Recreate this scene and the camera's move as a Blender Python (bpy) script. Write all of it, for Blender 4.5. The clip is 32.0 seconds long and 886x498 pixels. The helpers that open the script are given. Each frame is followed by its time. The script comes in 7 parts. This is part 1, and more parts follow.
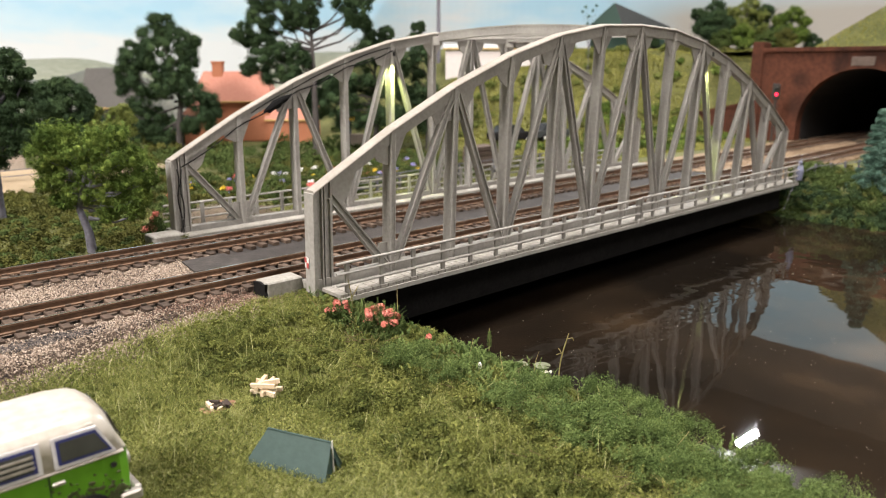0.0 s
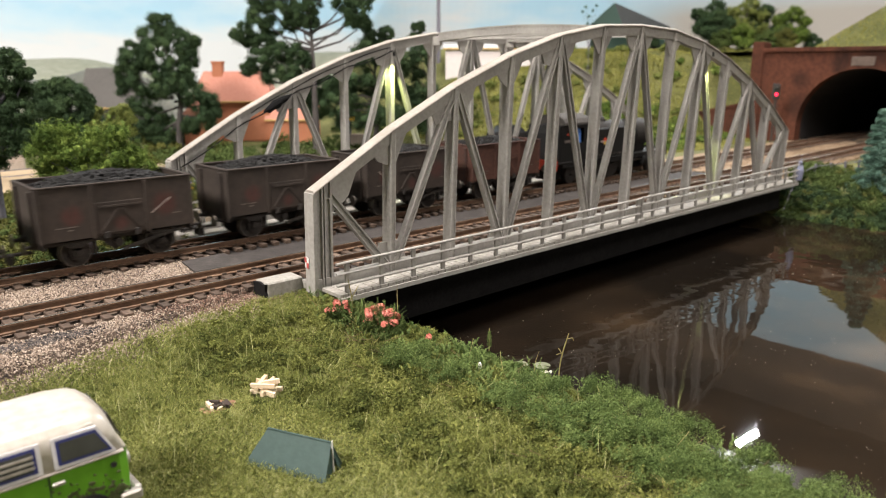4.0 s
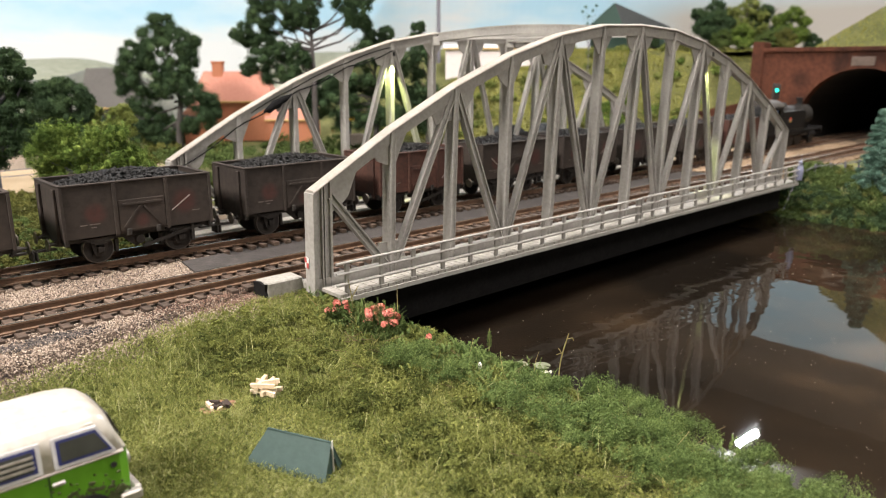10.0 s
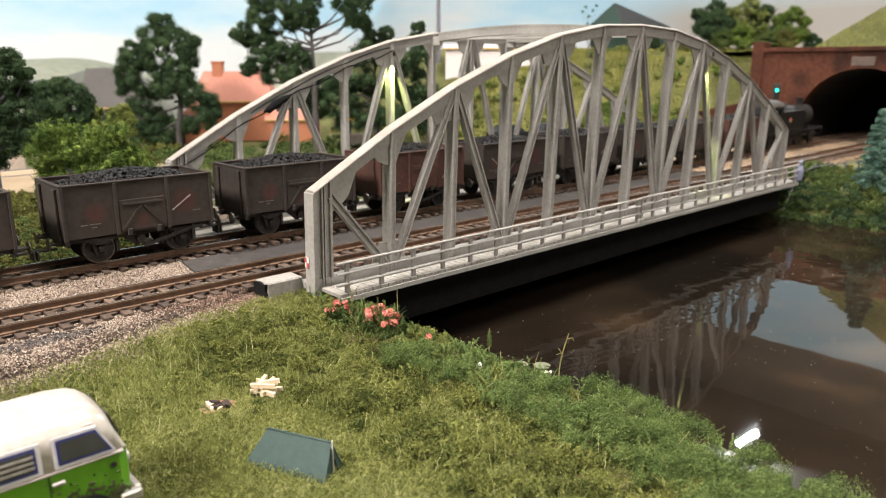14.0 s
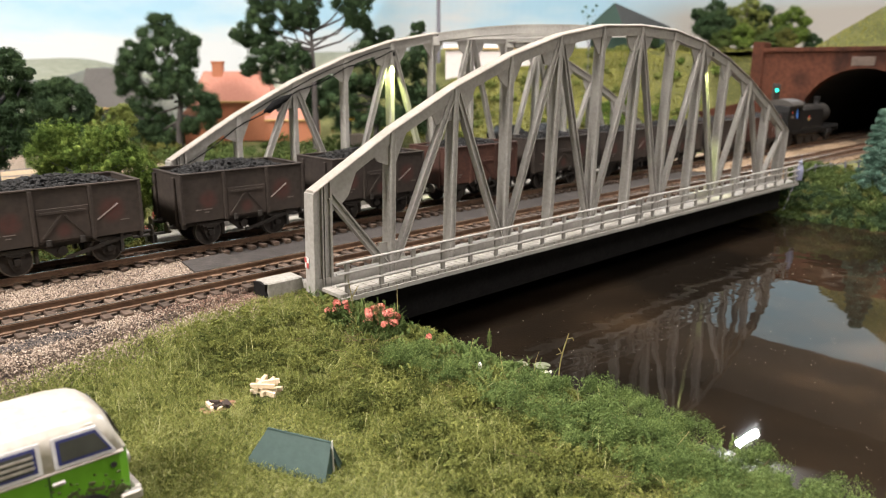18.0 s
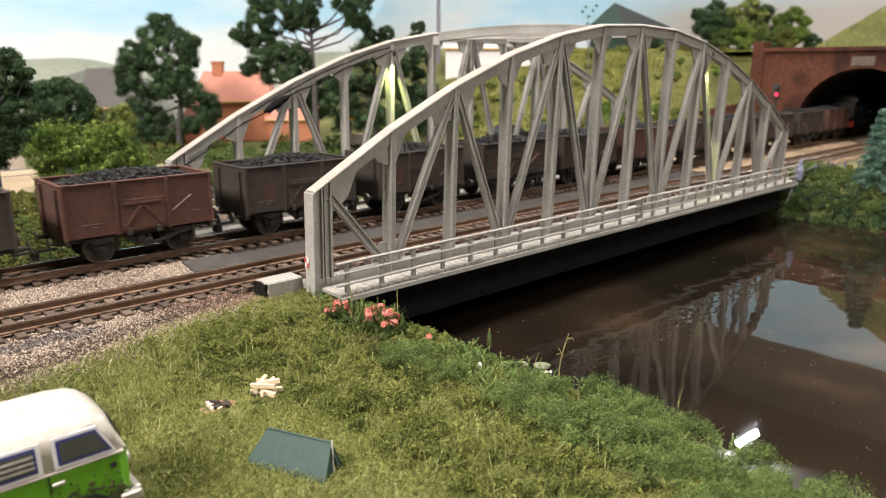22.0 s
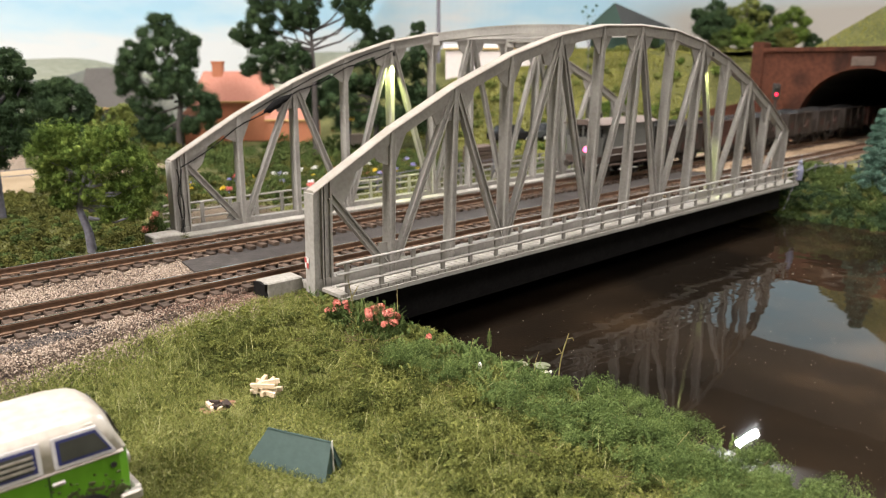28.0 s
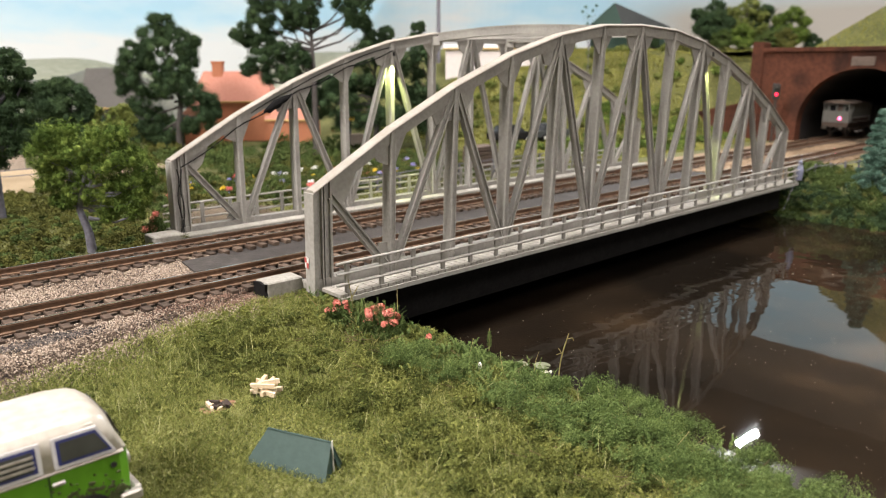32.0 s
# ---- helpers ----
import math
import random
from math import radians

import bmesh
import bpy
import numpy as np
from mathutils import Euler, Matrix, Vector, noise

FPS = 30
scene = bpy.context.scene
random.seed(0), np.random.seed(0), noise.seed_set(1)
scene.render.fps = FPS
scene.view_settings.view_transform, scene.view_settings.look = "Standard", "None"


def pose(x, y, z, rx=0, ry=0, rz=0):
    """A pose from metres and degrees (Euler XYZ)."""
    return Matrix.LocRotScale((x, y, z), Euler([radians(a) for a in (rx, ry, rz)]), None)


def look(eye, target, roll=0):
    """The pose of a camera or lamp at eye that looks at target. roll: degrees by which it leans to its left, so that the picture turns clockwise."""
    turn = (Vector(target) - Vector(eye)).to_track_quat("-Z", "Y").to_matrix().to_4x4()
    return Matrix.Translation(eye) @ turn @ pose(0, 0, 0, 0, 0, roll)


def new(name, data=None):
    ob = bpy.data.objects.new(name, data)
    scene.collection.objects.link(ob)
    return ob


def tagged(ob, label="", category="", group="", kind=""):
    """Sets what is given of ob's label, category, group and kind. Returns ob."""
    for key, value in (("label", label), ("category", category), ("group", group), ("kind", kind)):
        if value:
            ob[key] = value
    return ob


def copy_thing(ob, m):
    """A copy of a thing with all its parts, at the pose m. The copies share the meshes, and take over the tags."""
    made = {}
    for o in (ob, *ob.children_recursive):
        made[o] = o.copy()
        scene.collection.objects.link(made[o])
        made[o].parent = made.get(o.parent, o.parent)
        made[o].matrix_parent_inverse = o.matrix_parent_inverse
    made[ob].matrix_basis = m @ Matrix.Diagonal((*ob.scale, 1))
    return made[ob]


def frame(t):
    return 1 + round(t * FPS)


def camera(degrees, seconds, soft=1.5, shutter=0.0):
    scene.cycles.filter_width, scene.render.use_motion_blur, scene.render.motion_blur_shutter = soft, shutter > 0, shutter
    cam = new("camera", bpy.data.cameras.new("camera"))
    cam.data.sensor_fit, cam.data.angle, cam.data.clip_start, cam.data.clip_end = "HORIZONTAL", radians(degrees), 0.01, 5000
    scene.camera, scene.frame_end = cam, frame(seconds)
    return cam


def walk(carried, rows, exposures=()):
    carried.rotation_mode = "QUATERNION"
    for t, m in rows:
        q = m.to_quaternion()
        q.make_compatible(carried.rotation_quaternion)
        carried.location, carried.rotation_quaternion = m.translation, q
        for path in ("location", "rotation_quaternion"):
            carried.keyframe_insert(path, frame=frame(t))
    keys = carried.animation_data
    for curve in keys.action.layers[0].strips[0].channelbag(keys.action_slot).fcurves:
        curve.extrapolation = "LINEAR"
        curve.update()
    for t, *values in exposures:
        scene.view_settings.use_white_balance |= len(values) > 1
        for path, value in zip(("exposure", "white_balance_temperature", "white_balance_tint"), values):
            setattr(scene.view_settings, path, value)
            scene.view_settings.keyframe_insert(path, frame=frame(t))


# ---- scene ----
cam = camera(62.87, 32.0, soft=0.68, shutter=0.5)
MM = 0.001          # all plan numbers below are millimetres of the model railway
EYE = Vector((-146.24, -227.14, 83.35)) * MM
YAW, PITCH = radians(47.0), radians(14.04)
AIM = EYE + Vector((math.cos(YAW) * math.cos(PITCH), math.sin(YAW) * math.cos(PITCH), -math.sin(PITCH)))
walk(cam, [(0.0, look(EYE, AIM, 0.08)), (32.0, look(EYE, AIM, 0.08))], exposures=[(0.0, 0.03), (3.5, 0.02), (5.5, 0.15), (25.5, 0.15), (27.5, 0.04), (32.0, 0.02)])
cam.data.dof.use_dof = True
cam.data.dof.focus_distance = 0.235
cam.data.dof.aperture_fstop = 24.0

# ---- light ----
world = bpy.data.worlds.new("room_air")
scene.world = world
world.use_nodes = True
world.node_tree.nodes["Background"].inputs[0].default_value = (0.85, 0.92, 1.0, 1)
world.node_tree.nodes["Background"].inputs[1].default_value = 0.25
scene.view_settings.exposure = 0.0


def area_lamp(name, at, to, sx, sy, watts, colour, roll=0):
    lamp = bpy.data.lights.new(name, "AREA")
    lamp.shape, lamp.size, lamp.size_y = "RECTANGLE", sx * MM, sy * MM
    lamp.energy, lamp.color = watts, colour
    ob = new(name, lamp)
    ob.matrix_basis = look(Vector(at) * MM, Vector(to) * MM, roll)
    return ob


def spot_lamp(name, at, to, watts, colour, degrees):
    lamp = bpy.data.lights.new(name, "SPOT")
    lamp.energy, lamp.color, lamp.shadow_soft_size = watts, colour, 0.8 * MM
    lamp.shadow_soft_size = 0.25 * MM
    lamp.spot_size, lamp.spot_blend = radians(degrees), 0.7
    ob = new(name, lamp)
    ob.matrix_basis = look(Vector(at) * MM, Vector(to) * MM)
    return ob


def point_lamp(name, at, watts, colour, radius):
    lamp = bpy.data.lights.new(name, "POINT")
    lamp.energy, lamp.color, lamp.shadow_soft_size = watts, colour, radius * MM
    ob = new(name, lamp)
    ob.location = Vector(at) * MM
    return ob


WARM, COOL = (1.0, 0.925, 0.87), (0.93, 0.97, 1.0)
# ceiling lamp over the bridge
area_lamp("room_light", (250, -100, 1180), (200, -20, 0), 700, 400, 25, WARM)
# added fill from behind the viewer for the bridge's front faces, no known source
area_lamp("room_light", (300, -1150, 1150), (220, 0, 20), 600, 400, 11, WARM)
# ceiling lamps: one mirrored in the water, one to the left
area_lamp("room_light", (2354, 790, 1190), (100, 0, 0), 18, 84, 26, COOL, -45)
area_lamp("room_light", (-1250, -60, 1150), (50, 60, 0), 420, 420, 64, WARM)
# added light that only brightens the sky board, no known source
area_lamp("room_light", (560, 760, 1190), (560, 1000, 0), 1100, 250, 2.8, COOL)

# ---- materials ----
def mat(name, rough=0.7, metal=0.0, spec=0.5):
    m = bpy.data.materials.new(name)
    m.use_nodes = True
    b = m.node_tree.nodes["Principled BSDF"]
    b.inputs["Roughness"].default_value = rough
    b.inputs["Metallic"].default_value = metal
    b.inputs["Specular IOR Level"].default_value = spec
    return m, m.node_tree.nodes, m.node_tree.links, b


def coords(n, scale=1.0):
    """Object-independent coordinates in millimetres times scale."""
    g = n.new("ShaderNodeNewGeometry")
    v = n.new("ShaderNodeVectorMath")
    v.operation = "SCALE"
    v.inputs["Scale"].default_value = 1000.0 * scale
    return g, v


def ramp(n, stops):
    r = n.new("ShaderNodeValToRGB")
    e = r.color_ramp.elements
    while len(e) < len(stops):
        e.new(0.5)
    for el, (p, c) in zip(e, stops):
        el.position, el.color = p, (*c, 1)
    return r


def speckled(name, stops, scale=0.5, fine=4.0, rough=0.8, metal=0.0, bump=0.3, spread=0.1, spec=0.4, moving=False, island=False):
    """Colour from two noises (blotches and grain), small relief, and a shift per object."""
    m, n, l, b = mat(name, rough, metal, spec)
    if moving:
        src = n.new("ShaderNodeTexCoord").outputs["Object"]
    else:
        src = n.new("ShaderNodeNewGeometry").outputs["Position"]
    v = n.new("ShaderNodeVectorMath")
    v.operation = "SCALE"
    v.inputs["Scale"].default_value = 1000.0
    l.new(src, v.inputs[0])
    a = n.new("ShaderNodeTexNoise")
    a.inputs["Scale"].default_value, a.inputs["Detail"].default_value = scale * 0.2, 5
    f = n.new("ShaderNodeTexNoise")
    f.inputs["Scale"].default_value, f.inputs["Detail"].default_value = fine * 0.2, 4
    l.new(v.outputs[0], a.inputs["Vector"])
    l.new(v.outputs[0], f.inputs["Vector"])
    mix = n.new("ShaderNodeMath")
    mix.operation = "MULTIPLY_ADD"
    mix.inputs[1].default_value = 0.45
    l.new(f.outputs[0], mix.inputs[0])
    s2 = n.new("ShaderNodeMath")
    s2.operation = "MULTIPLY_ADD"
    s2.inputs[1].default_value, s2.inputs[2].default_value = 0.55, 0.0
    l.new(a.outputs[0], s2.inputs[0])
    l.new(s2.outputs[0], mix.inputs[2])
    rnd = n.new("ShaderNodeNewGeometry").outputs["Random Per Island"] if island else n.new("ShaderNodeObjectInfo").outputs["Random"]
    s3 = n.new("ShaderNodeMath")
    s3.operation = "MULTIPLY_ADD"
    s3.inputs[1].default_value = spread
    l.new(rnd, s3.inputs[0])
    l.new(mix.outputs[0], s3.inputs[2])
    s4 = n.new("ShaderNodeMath")
    s4.operation = "SUBTRACT"
    s4.inputs[1].default_value = spread * 0.5
    l.new(s3.outputs[0], s4.inputs[0])
    r = ramp(n, stops)
    l.new(s4.outputs[0], r.inputs[0])
    l.new(r.outputs[0], b.inputs["Base Color"])
    if bump:
        bp = n.new("ShaderNodeBump")
        bp.inputs["Strength"].default_value, bp.inputs["Distance"].default_value = bump, 0.0005
        l.new(f.outputs[0], bp.inputs["Height"])
        l.new(bp.outputs[0], b.inputs["Normal"])
    return m


def glow(name, colour, strength):
    m, n, l, b = mat(name, 0.3)
    b.inputs["Base Color"].default_value = (*colour, 1)
    b.inputs["Emission Color"].default_value = (*colour, 1)
    b.inputs["Emission Strength"].default_value = strength
    return m


def leafy(name, dark, mid, light, scale=0.6, rough=0.85, spread=0.4):
    m = speckled(name, [(0.25, dark), (0.5, mid), (0.75, light)], scale, 3.0, rough, bump=0.0, spread=spread, spec=0.15, island=True)
    return m


GREY = speckled("grey_bridge_paint", [(0.3, (0.25, 0.238, 0.22)), (0.5, (0.335, 0.32, 0.296)), (0.7, (0.41, 0.395, 0.365))], 0.35, 3.0, 0.55, bump=0.12, spread=0.08)
CHORDTOP = speckled("dusty_beige_chord_plate", [(0.3, (0.235, 0.21, 0.18)), (0.5, (0.29, 0.265, 0.232)), (0.7, (0.35, 0.325, 0.29))], 0.5, 3.5, 0.7, bump=0.12, spread=0.1)
DECKGREY = speckled("dusty_walkway_paint", [(0.3, (0.18, 0.17, 0.15)), (0.55, (0.29, 0.275, 0.245)), (0.75, (0.40, 0.385, 0.35))], 0.5, 4.0, 0.8, bump=0.25, spread=0.12)
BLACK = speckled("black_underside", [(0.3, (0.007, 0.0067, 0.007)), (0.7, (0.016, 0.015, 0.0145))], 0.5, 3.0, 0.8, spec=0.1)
DECK = speckled("dark_bridge_deck", [(0.3, (0.022, 0.019, 0.018)), (0.55, (0.045, 0.039, 0.036)), (0.75, (0.088, 0.078, 0.07))], 0.6, 5.0, 0.85)
SLEEPER = speckled("brown_sleeper", [(0.3, (0.038, 0.026, 0.019)), (0.55, (0.088, 0.059, 0.042)), (0.75, (0.165, 0.118, 0.086))], 0.5, 4.0, 0.85, spread=0.25)
RUST = speckled("rusty_rail_side", [(0.3, (0.085, 0.048, 0.029)), (0.55, (0.16, 0.094, 0.058)), (0.75, (0.25, 0.16, 0.103))], 0.4, 3.0, 0.65)
STEEL = speckled("worn_rail_top", [(0.3, (0.45, 0.41, 0.36)), (0.6, (0.72, 0.68, 0.62))], 0.3, 3.0, 0.24, metal=0.9, bump=0.05)
BALLAST = speckled("pale_ballast", [(0.25, (0.025, 0.017, 0.013)), (0.42, (0.06, 0.041, 0.03)), (0.58, (0.10, 0.07, 0.052)), (0.75, (0.19, 0.14, 0.105))], 0.25, 6.0, 0.9, bump=0.6)
STONES = speckled("ballast_stones", [(0.2, (0.04, 0.03, 0.025)), (0.4, (0.135, 0.097, 0.07)), (0.58, (0.23, 0.172, 0.13)), (0.8, (0.41, 0.34, 0.275))], 0.25, 3.0, 0.9, bump=0.1, spread=0.7, island=True)
BRICKRED = speckled("tunnel_brick", [(0.33, (0.016, 0.010, 0.008)), (0.42, (0.058, 0.024, 0.016)), (0.55, (0.088, 0.034, 0.021)), (0.75, (0.125, 0.052, 0.032))], 0.06, 1.2, 0.95, spread=0.0, spec=0.12)
STAINSTONE = speckled("sooty_stone_tablet", [(0.3, (0.06, 0.042, 0.034)), (0.7, (0.12, 0.09, 0.074))], 0.4, 3.0, 0.9)
LININGBLACK = speckled("near_black_tunnel_lining", [(0.3, (0.006, 0.005, 0.005)), (0.7, (0.02, 0.017, 0.016))], 0.2, 2.0, 0.95)
COPING = speckled("pale_stone", [(0.3, (0.30, 0.24, 0.20)), (0.7, (0.46, 0.40, 0.34))], 0.4, 3.0, 0.85)
HILL = speckled("scenic_grass_mat", [(0.25, (0.03, 0.036, 0.011)), (0.5, (0.095, 0.10, 0.03)), (0.75, (0.21, 0.20, 0.08))], 0.16, 2.5, 0.95, bump=0.6)
LEAF_DARK = leafy("dark_green_foliage", (0.012, 0.025, 0.012), (0.031, 0.056, 0.024), (0.078, 0.118, 0.046), 0.35, spread=0.16)
LEAF_MID = leafy("mid_green_foliage", (0.028, 0.046, 0.013), (0.06, 0.088, 0.024), (0.12, 0.155, 0.046), 0.4, spread=0.16)
LEAF_BRIGHT = leafy("bright_green_foliage", (0.045, 0.062, 0.014), (0.125, 0.15, 0.036), (0.24, 0.26, 0.085), spread=0.25)
LEAF_OLIVE = leafy("olive_foliage", (0.035, 0.040, 0.010), (0.082, 0.087, 0.021), (0.155, 0.15, 0.042), 0.4, spread=0.16)
LEAF_TEAL = leafy("blue_green_foliage", (0.03, 0.07, 0.05), (0.075, 0.14, 0.105), (0.16, 0.25, 0.20), spread=0.25)
LEAF_FRESH = leafy("fresh_green_foliage", (0.018, 0.04, 0.008), (0.075, 0.12, 0.021), (0.25, 0.315, 0.07), 0.5, spread=0.24)
LEAF_MOSS = leafy("mossy_olive_turf", (0.02, 0.026, 0.006), (0.062, 0.068, 0.015), (0.15, 0.15, 0.045), 0.2, spread=0.2)
LEAF_SLOPE = leafy("sunlit_slope_turf", (0.08, 0.088, 0.02), (0.205, 0.205, 0.052), (0.36, 0.335, 0.115), 0.12, spread=0.15)
BARK = speckled("grey_bark", [(0.3, (0.085, 0.082, 0.10)), (0.7, (0.19, 0.185, 0.22))], 0.5, 4.0, 0.9)
BARKDARK = speckled("dark_bark", [(0.3, (0.035, 0.03, 0.03)), (0.7, (0.09, 0.08, 0.075))], 0.5, 4.0, 0.9)
WAGON_DARK = speckled("grimy_wagon_paint", [(0.32, (0.020, 0.0145, 0.0118)), (0.5, (0.036, 0.027, 0.0215)), (0.62, (0.044, 0.032, 0.0255)), (0.74, (0.062, 0.045, 0.037))], 0.22, 2.4, 0.8, bump=0.18, spread=0.10, moving=True)


def rubbed_patches(m, spots, colour, grain=320.0, axis="X"):
    """Ragged patches of another colour at places on the thing itself (along, up, reach)."""
    n, l = m.node_tree.nodes, m.node_tree.links
    b = n["Principled BSDF"]
    under = b.inputs["Base Color"].links[0].from_socket
    tc = n.new("ShaderNodeTexCoord")
    sp = n.new("ShaderNodeSeparateXYZ")
    l.new(tc.outputs["Object"], sp.inputs[0])
    fl = n.new("ShaderNodeCombineXYZ")
    l.new(sp.outputs[axis], fl.inputs["X"])
    l.new(sp.outputs["Z"], fl.inputs["Z"])
    noise = n.new("ShaderNodeTexNoise")
    noise.inputs["Scale"].default_value, noise.inputs["Detail"].default_value = grain, 4
    l.new(tc.outputs["Object"], noise.inputs["Vector"])
    for x, z, reach in spots:
        d = n.new("ShaderNodeVectorMath")
        d.operation = "DISTANCE"
        d.inputs[1].default_value = (x * MM, 0, z * MM)
        l.new(fl.outputs[0], d.inputs[0])
        r = n.new("ShaderNodeMapRange")
        r.interpolation_type = "SMOOTHSTEP"
        r.inputs[1].default_value, r.inputs[2].default_value, r.inputs[3].default_value, r.inputs[4].default_value = reach * 0.35 * MM, reach * MM, 1.0, 0.0
        l.new(d.outputs["Value"], r.inputs[0])
        k = n.new("ShaderNodeMath")
        k.operation = "MULTIPLY"
        l.new(r.outputs[0], k.inputs[0])
        l.new(noise.outputs[0], k.inputs[1])
        mx = n.new("ShaderNodeMix")
        mx.data_type = "RGBA"
        mx.inputs[7].default_value = (*colour, 1)
        l.new(k.outputs[0], mx.inputs[0])
        l.new(under, mx.inputs[6])
        under = mx.outputs[2]
    l.new(under, b.inputs["Base Color"])


rubbed_patches(BRICKRED, [(24.5, 88, 15), (24, 100, 12), (-8, 96, 22), (-30, 90, 20), (62, 40, 24), (66, 70, 14)], (0.014, 0.010, 0.009), 60.0, "Y")
rubbed_patches(WAGON_DARK, [(11.5, 22.0, 5.6), (49.0, 23.0, 7.0), (30.0, 17.0, 4.0)], (0.085, 0.022, 0.017))
WAGON_RED = speckled("bauxite_wagon_paint", [(0.3, (0.036, 0.018, 0.013)), (0.55, (0.076, 0.031, 0.021)), (0.75, (0.115, 0.053, 0.038))], 0.25, 3.0, 0.75, bump=0.15, spread=0.2, moving=True)
COAL = speckled("coal", [(0.3, (0.004, 0.0038, 0.0038)), (0.7, (0.013, 0.0125, 0.0125))], 0.5, 3.0, 0.6, spread=0.5, spec=0.3, moving=True, island=True)
CHASSIS = speckled("grimy_black_running_gear", [(0.3, (0.014, 0.012, 0.011)), (0.7, (0.05, 0.042, 0.036))], 0.4, 3.0, 0.75, moving=True)
WHEELSTEEL = speckled("worn_wheel_tread", [(0.3, (0.07, 0.06, 0.052)), (0.7, (0.22, 0.195, 0.17))], 0.4, 3.0, 0.4, metal=0.8, moving=True)
LOCOBLACK = speckled("sooty_engine_black", [(0.3, (0.005, 0.005, 0.005)), (0.55, (0.008, 0.0074, 0.0072)), (0.75, (0.016, 0.0145, 0.013))], 0.2, 2.5, 0.7, bump=0.1, moving=True, spec=0.25)
LOCOTOP = speckled("ash_weathered_top", [(0.3, (0.010, 0.009, 0.008)), (0.7, (0.026, 0.023, 0.020))], 0.2, 2.5, 0.75, moving=True)
CABROOF = speckled("ash_dusted_cab_roof", [(0.3, (0.035, 0.031, 0.028)), (0.7, (0.075, 0.068, 0.06))], 0.2, 2.5, 0.8, moving=True)
BUFFERRED = speckled("buffer_beam_red", [(0.3, (0.45, 0.04, 0.02)), (0.7, (0.62, 0.07, 0.03))], 0.3, 3.0, 0.5, moving=True)
SAND = speckled("sandy_earth", [(0.3, (0.14, 0.095, 0.058)), (0.55, (0.24, 0.17, 0.108)), (0.75, (0.35, 0.265, 0.18))], 0.12, 4.0, 0.95, bump=0.5)
LEAF_TURF = leafy("crumbled_turf", (0.024, 0.03, 0.007), (0.13, 0.145, 0.034), (0.265, 0.263, 0.083), 0.22, spread=0.27)
LEAF_CLUMP = leafy("mossy_clump_green", (0.016, 0.022, 0.005), (0.078, 0.095, 0.022), (0.19, 0.20, 0.056), 0.4, spread=0.24)
LEAF_GRASS = leafy("green_static_grass", (0.05, 0.066, 0.015), (0.215, 0.24, 0.068), (0.43, 0.43, 0.18), 0.2, spread=0.3)
LEAF_STRAW = leafy("straw_grass_blades", (0.13, 0.15, 0.045), (0.26, 0.28, 0.105), (0.48, 0.46, 0.24), 0.2)
LEAF_BANK = leafy("bank_shrub_green", (0.02, 0.035, 0.010), (0.086, 0.128, 0.036), (0.185, 0.235, 0.075), 0.7, spread=0.24)
CORAL = leafy("coral_pink_flowers", (0.48, 0.12, 0.10), (0.74, 0.25, 0.20), (0.88, 0.42, 0.35))
WHITE = speckled("off_white_paint", [(0.3, (0.62, 0.6, 0.56)), (0.7, (0.80, 0.79, 0.76))], 0.3, 3.0, 0.5)

# ---- mesh helpers (millimetres) ----
def part(name, bm, material, parent=None, label="", m=None, smooth=False):
    """One bmesh as one mesh object, under parent if given."""
    me = bpy.data.meshes.new(name)
    if smooth:
        for f in bm.faces:
            f.smooth = True
    bm.to_mesh(me)
    bm.free()
    me.transform(Matrix.Scale(MM, 4))
    me.materials.append(material)
    ob = new(name, me)
    if m is not None:
        ob.matrix_basis = m
    if parent:
        ob.parent = parent
    if label:
        ob["label"] = label
    return ob


def thing(name, x, y, z, label, category, group="", kind="", rz=0):
    e = new(name)
    e.empty_display_size = 0.01
    e.matrix_basis = place(x, y, z, 0, 0, rz)
    return tagged(e, label, category, group, kind)


def place(x, y, z, rx=0, ry=0, rz=0):
    return pose(x * MM, y * MM, z * MM, rx, ry, rz)


def box(bm, x0, x1, y0, y1, z0, z1, bevel=0.0):
    r = bmesh.ops.create_cube(bm, size=1.0, matrix=Matrix.LocRotScale(((x0 + x1) / 2, (y0 + y1) / 2, (z0 + z1) / 2), None, (x1 - x0, y1 - y0, z1 - z0)))
    if bevel:
        es = {e for v in r["verts"] for e in v.link_edges}
        bmesh.ops.bevel(bm, geom=list(es), offset=bevel, segments=1, affect="EDGES")
    return bm


def bar(bm, a, b, wide, deep, across=(0, 1, 0)):
    """A box bar from a to b: deep along 'across', wide at right angles to it."""
    a, b, u = Vector(a), Vector(b), Vector(across).normalized()
    d = (b - a).normalized()
    w = d.cross(u).normalized() * (wide / 2)
    u = u * (deep / 2)
    vs = [bm.verts.new(p + s * w + t * u) for p in (a, b) for s, t in ((-1, -1), (1, -1), (1, 1), (-1, 1))]
    for f in ((0, 1, 2, 3), (7, 6, 5, 4), (0, 4, 5, 1), (1, 5, 6, 2), (2, 6, 7, 3), (3, 7, 4, 0)):
        bm.faces.new([vs[i] for i in f])
    bmesh.ops.recalc_face_normals(bm, faces=bm.faces[-6:] if len(bm.faces) == 6 else list(bm.faces))
    return bm


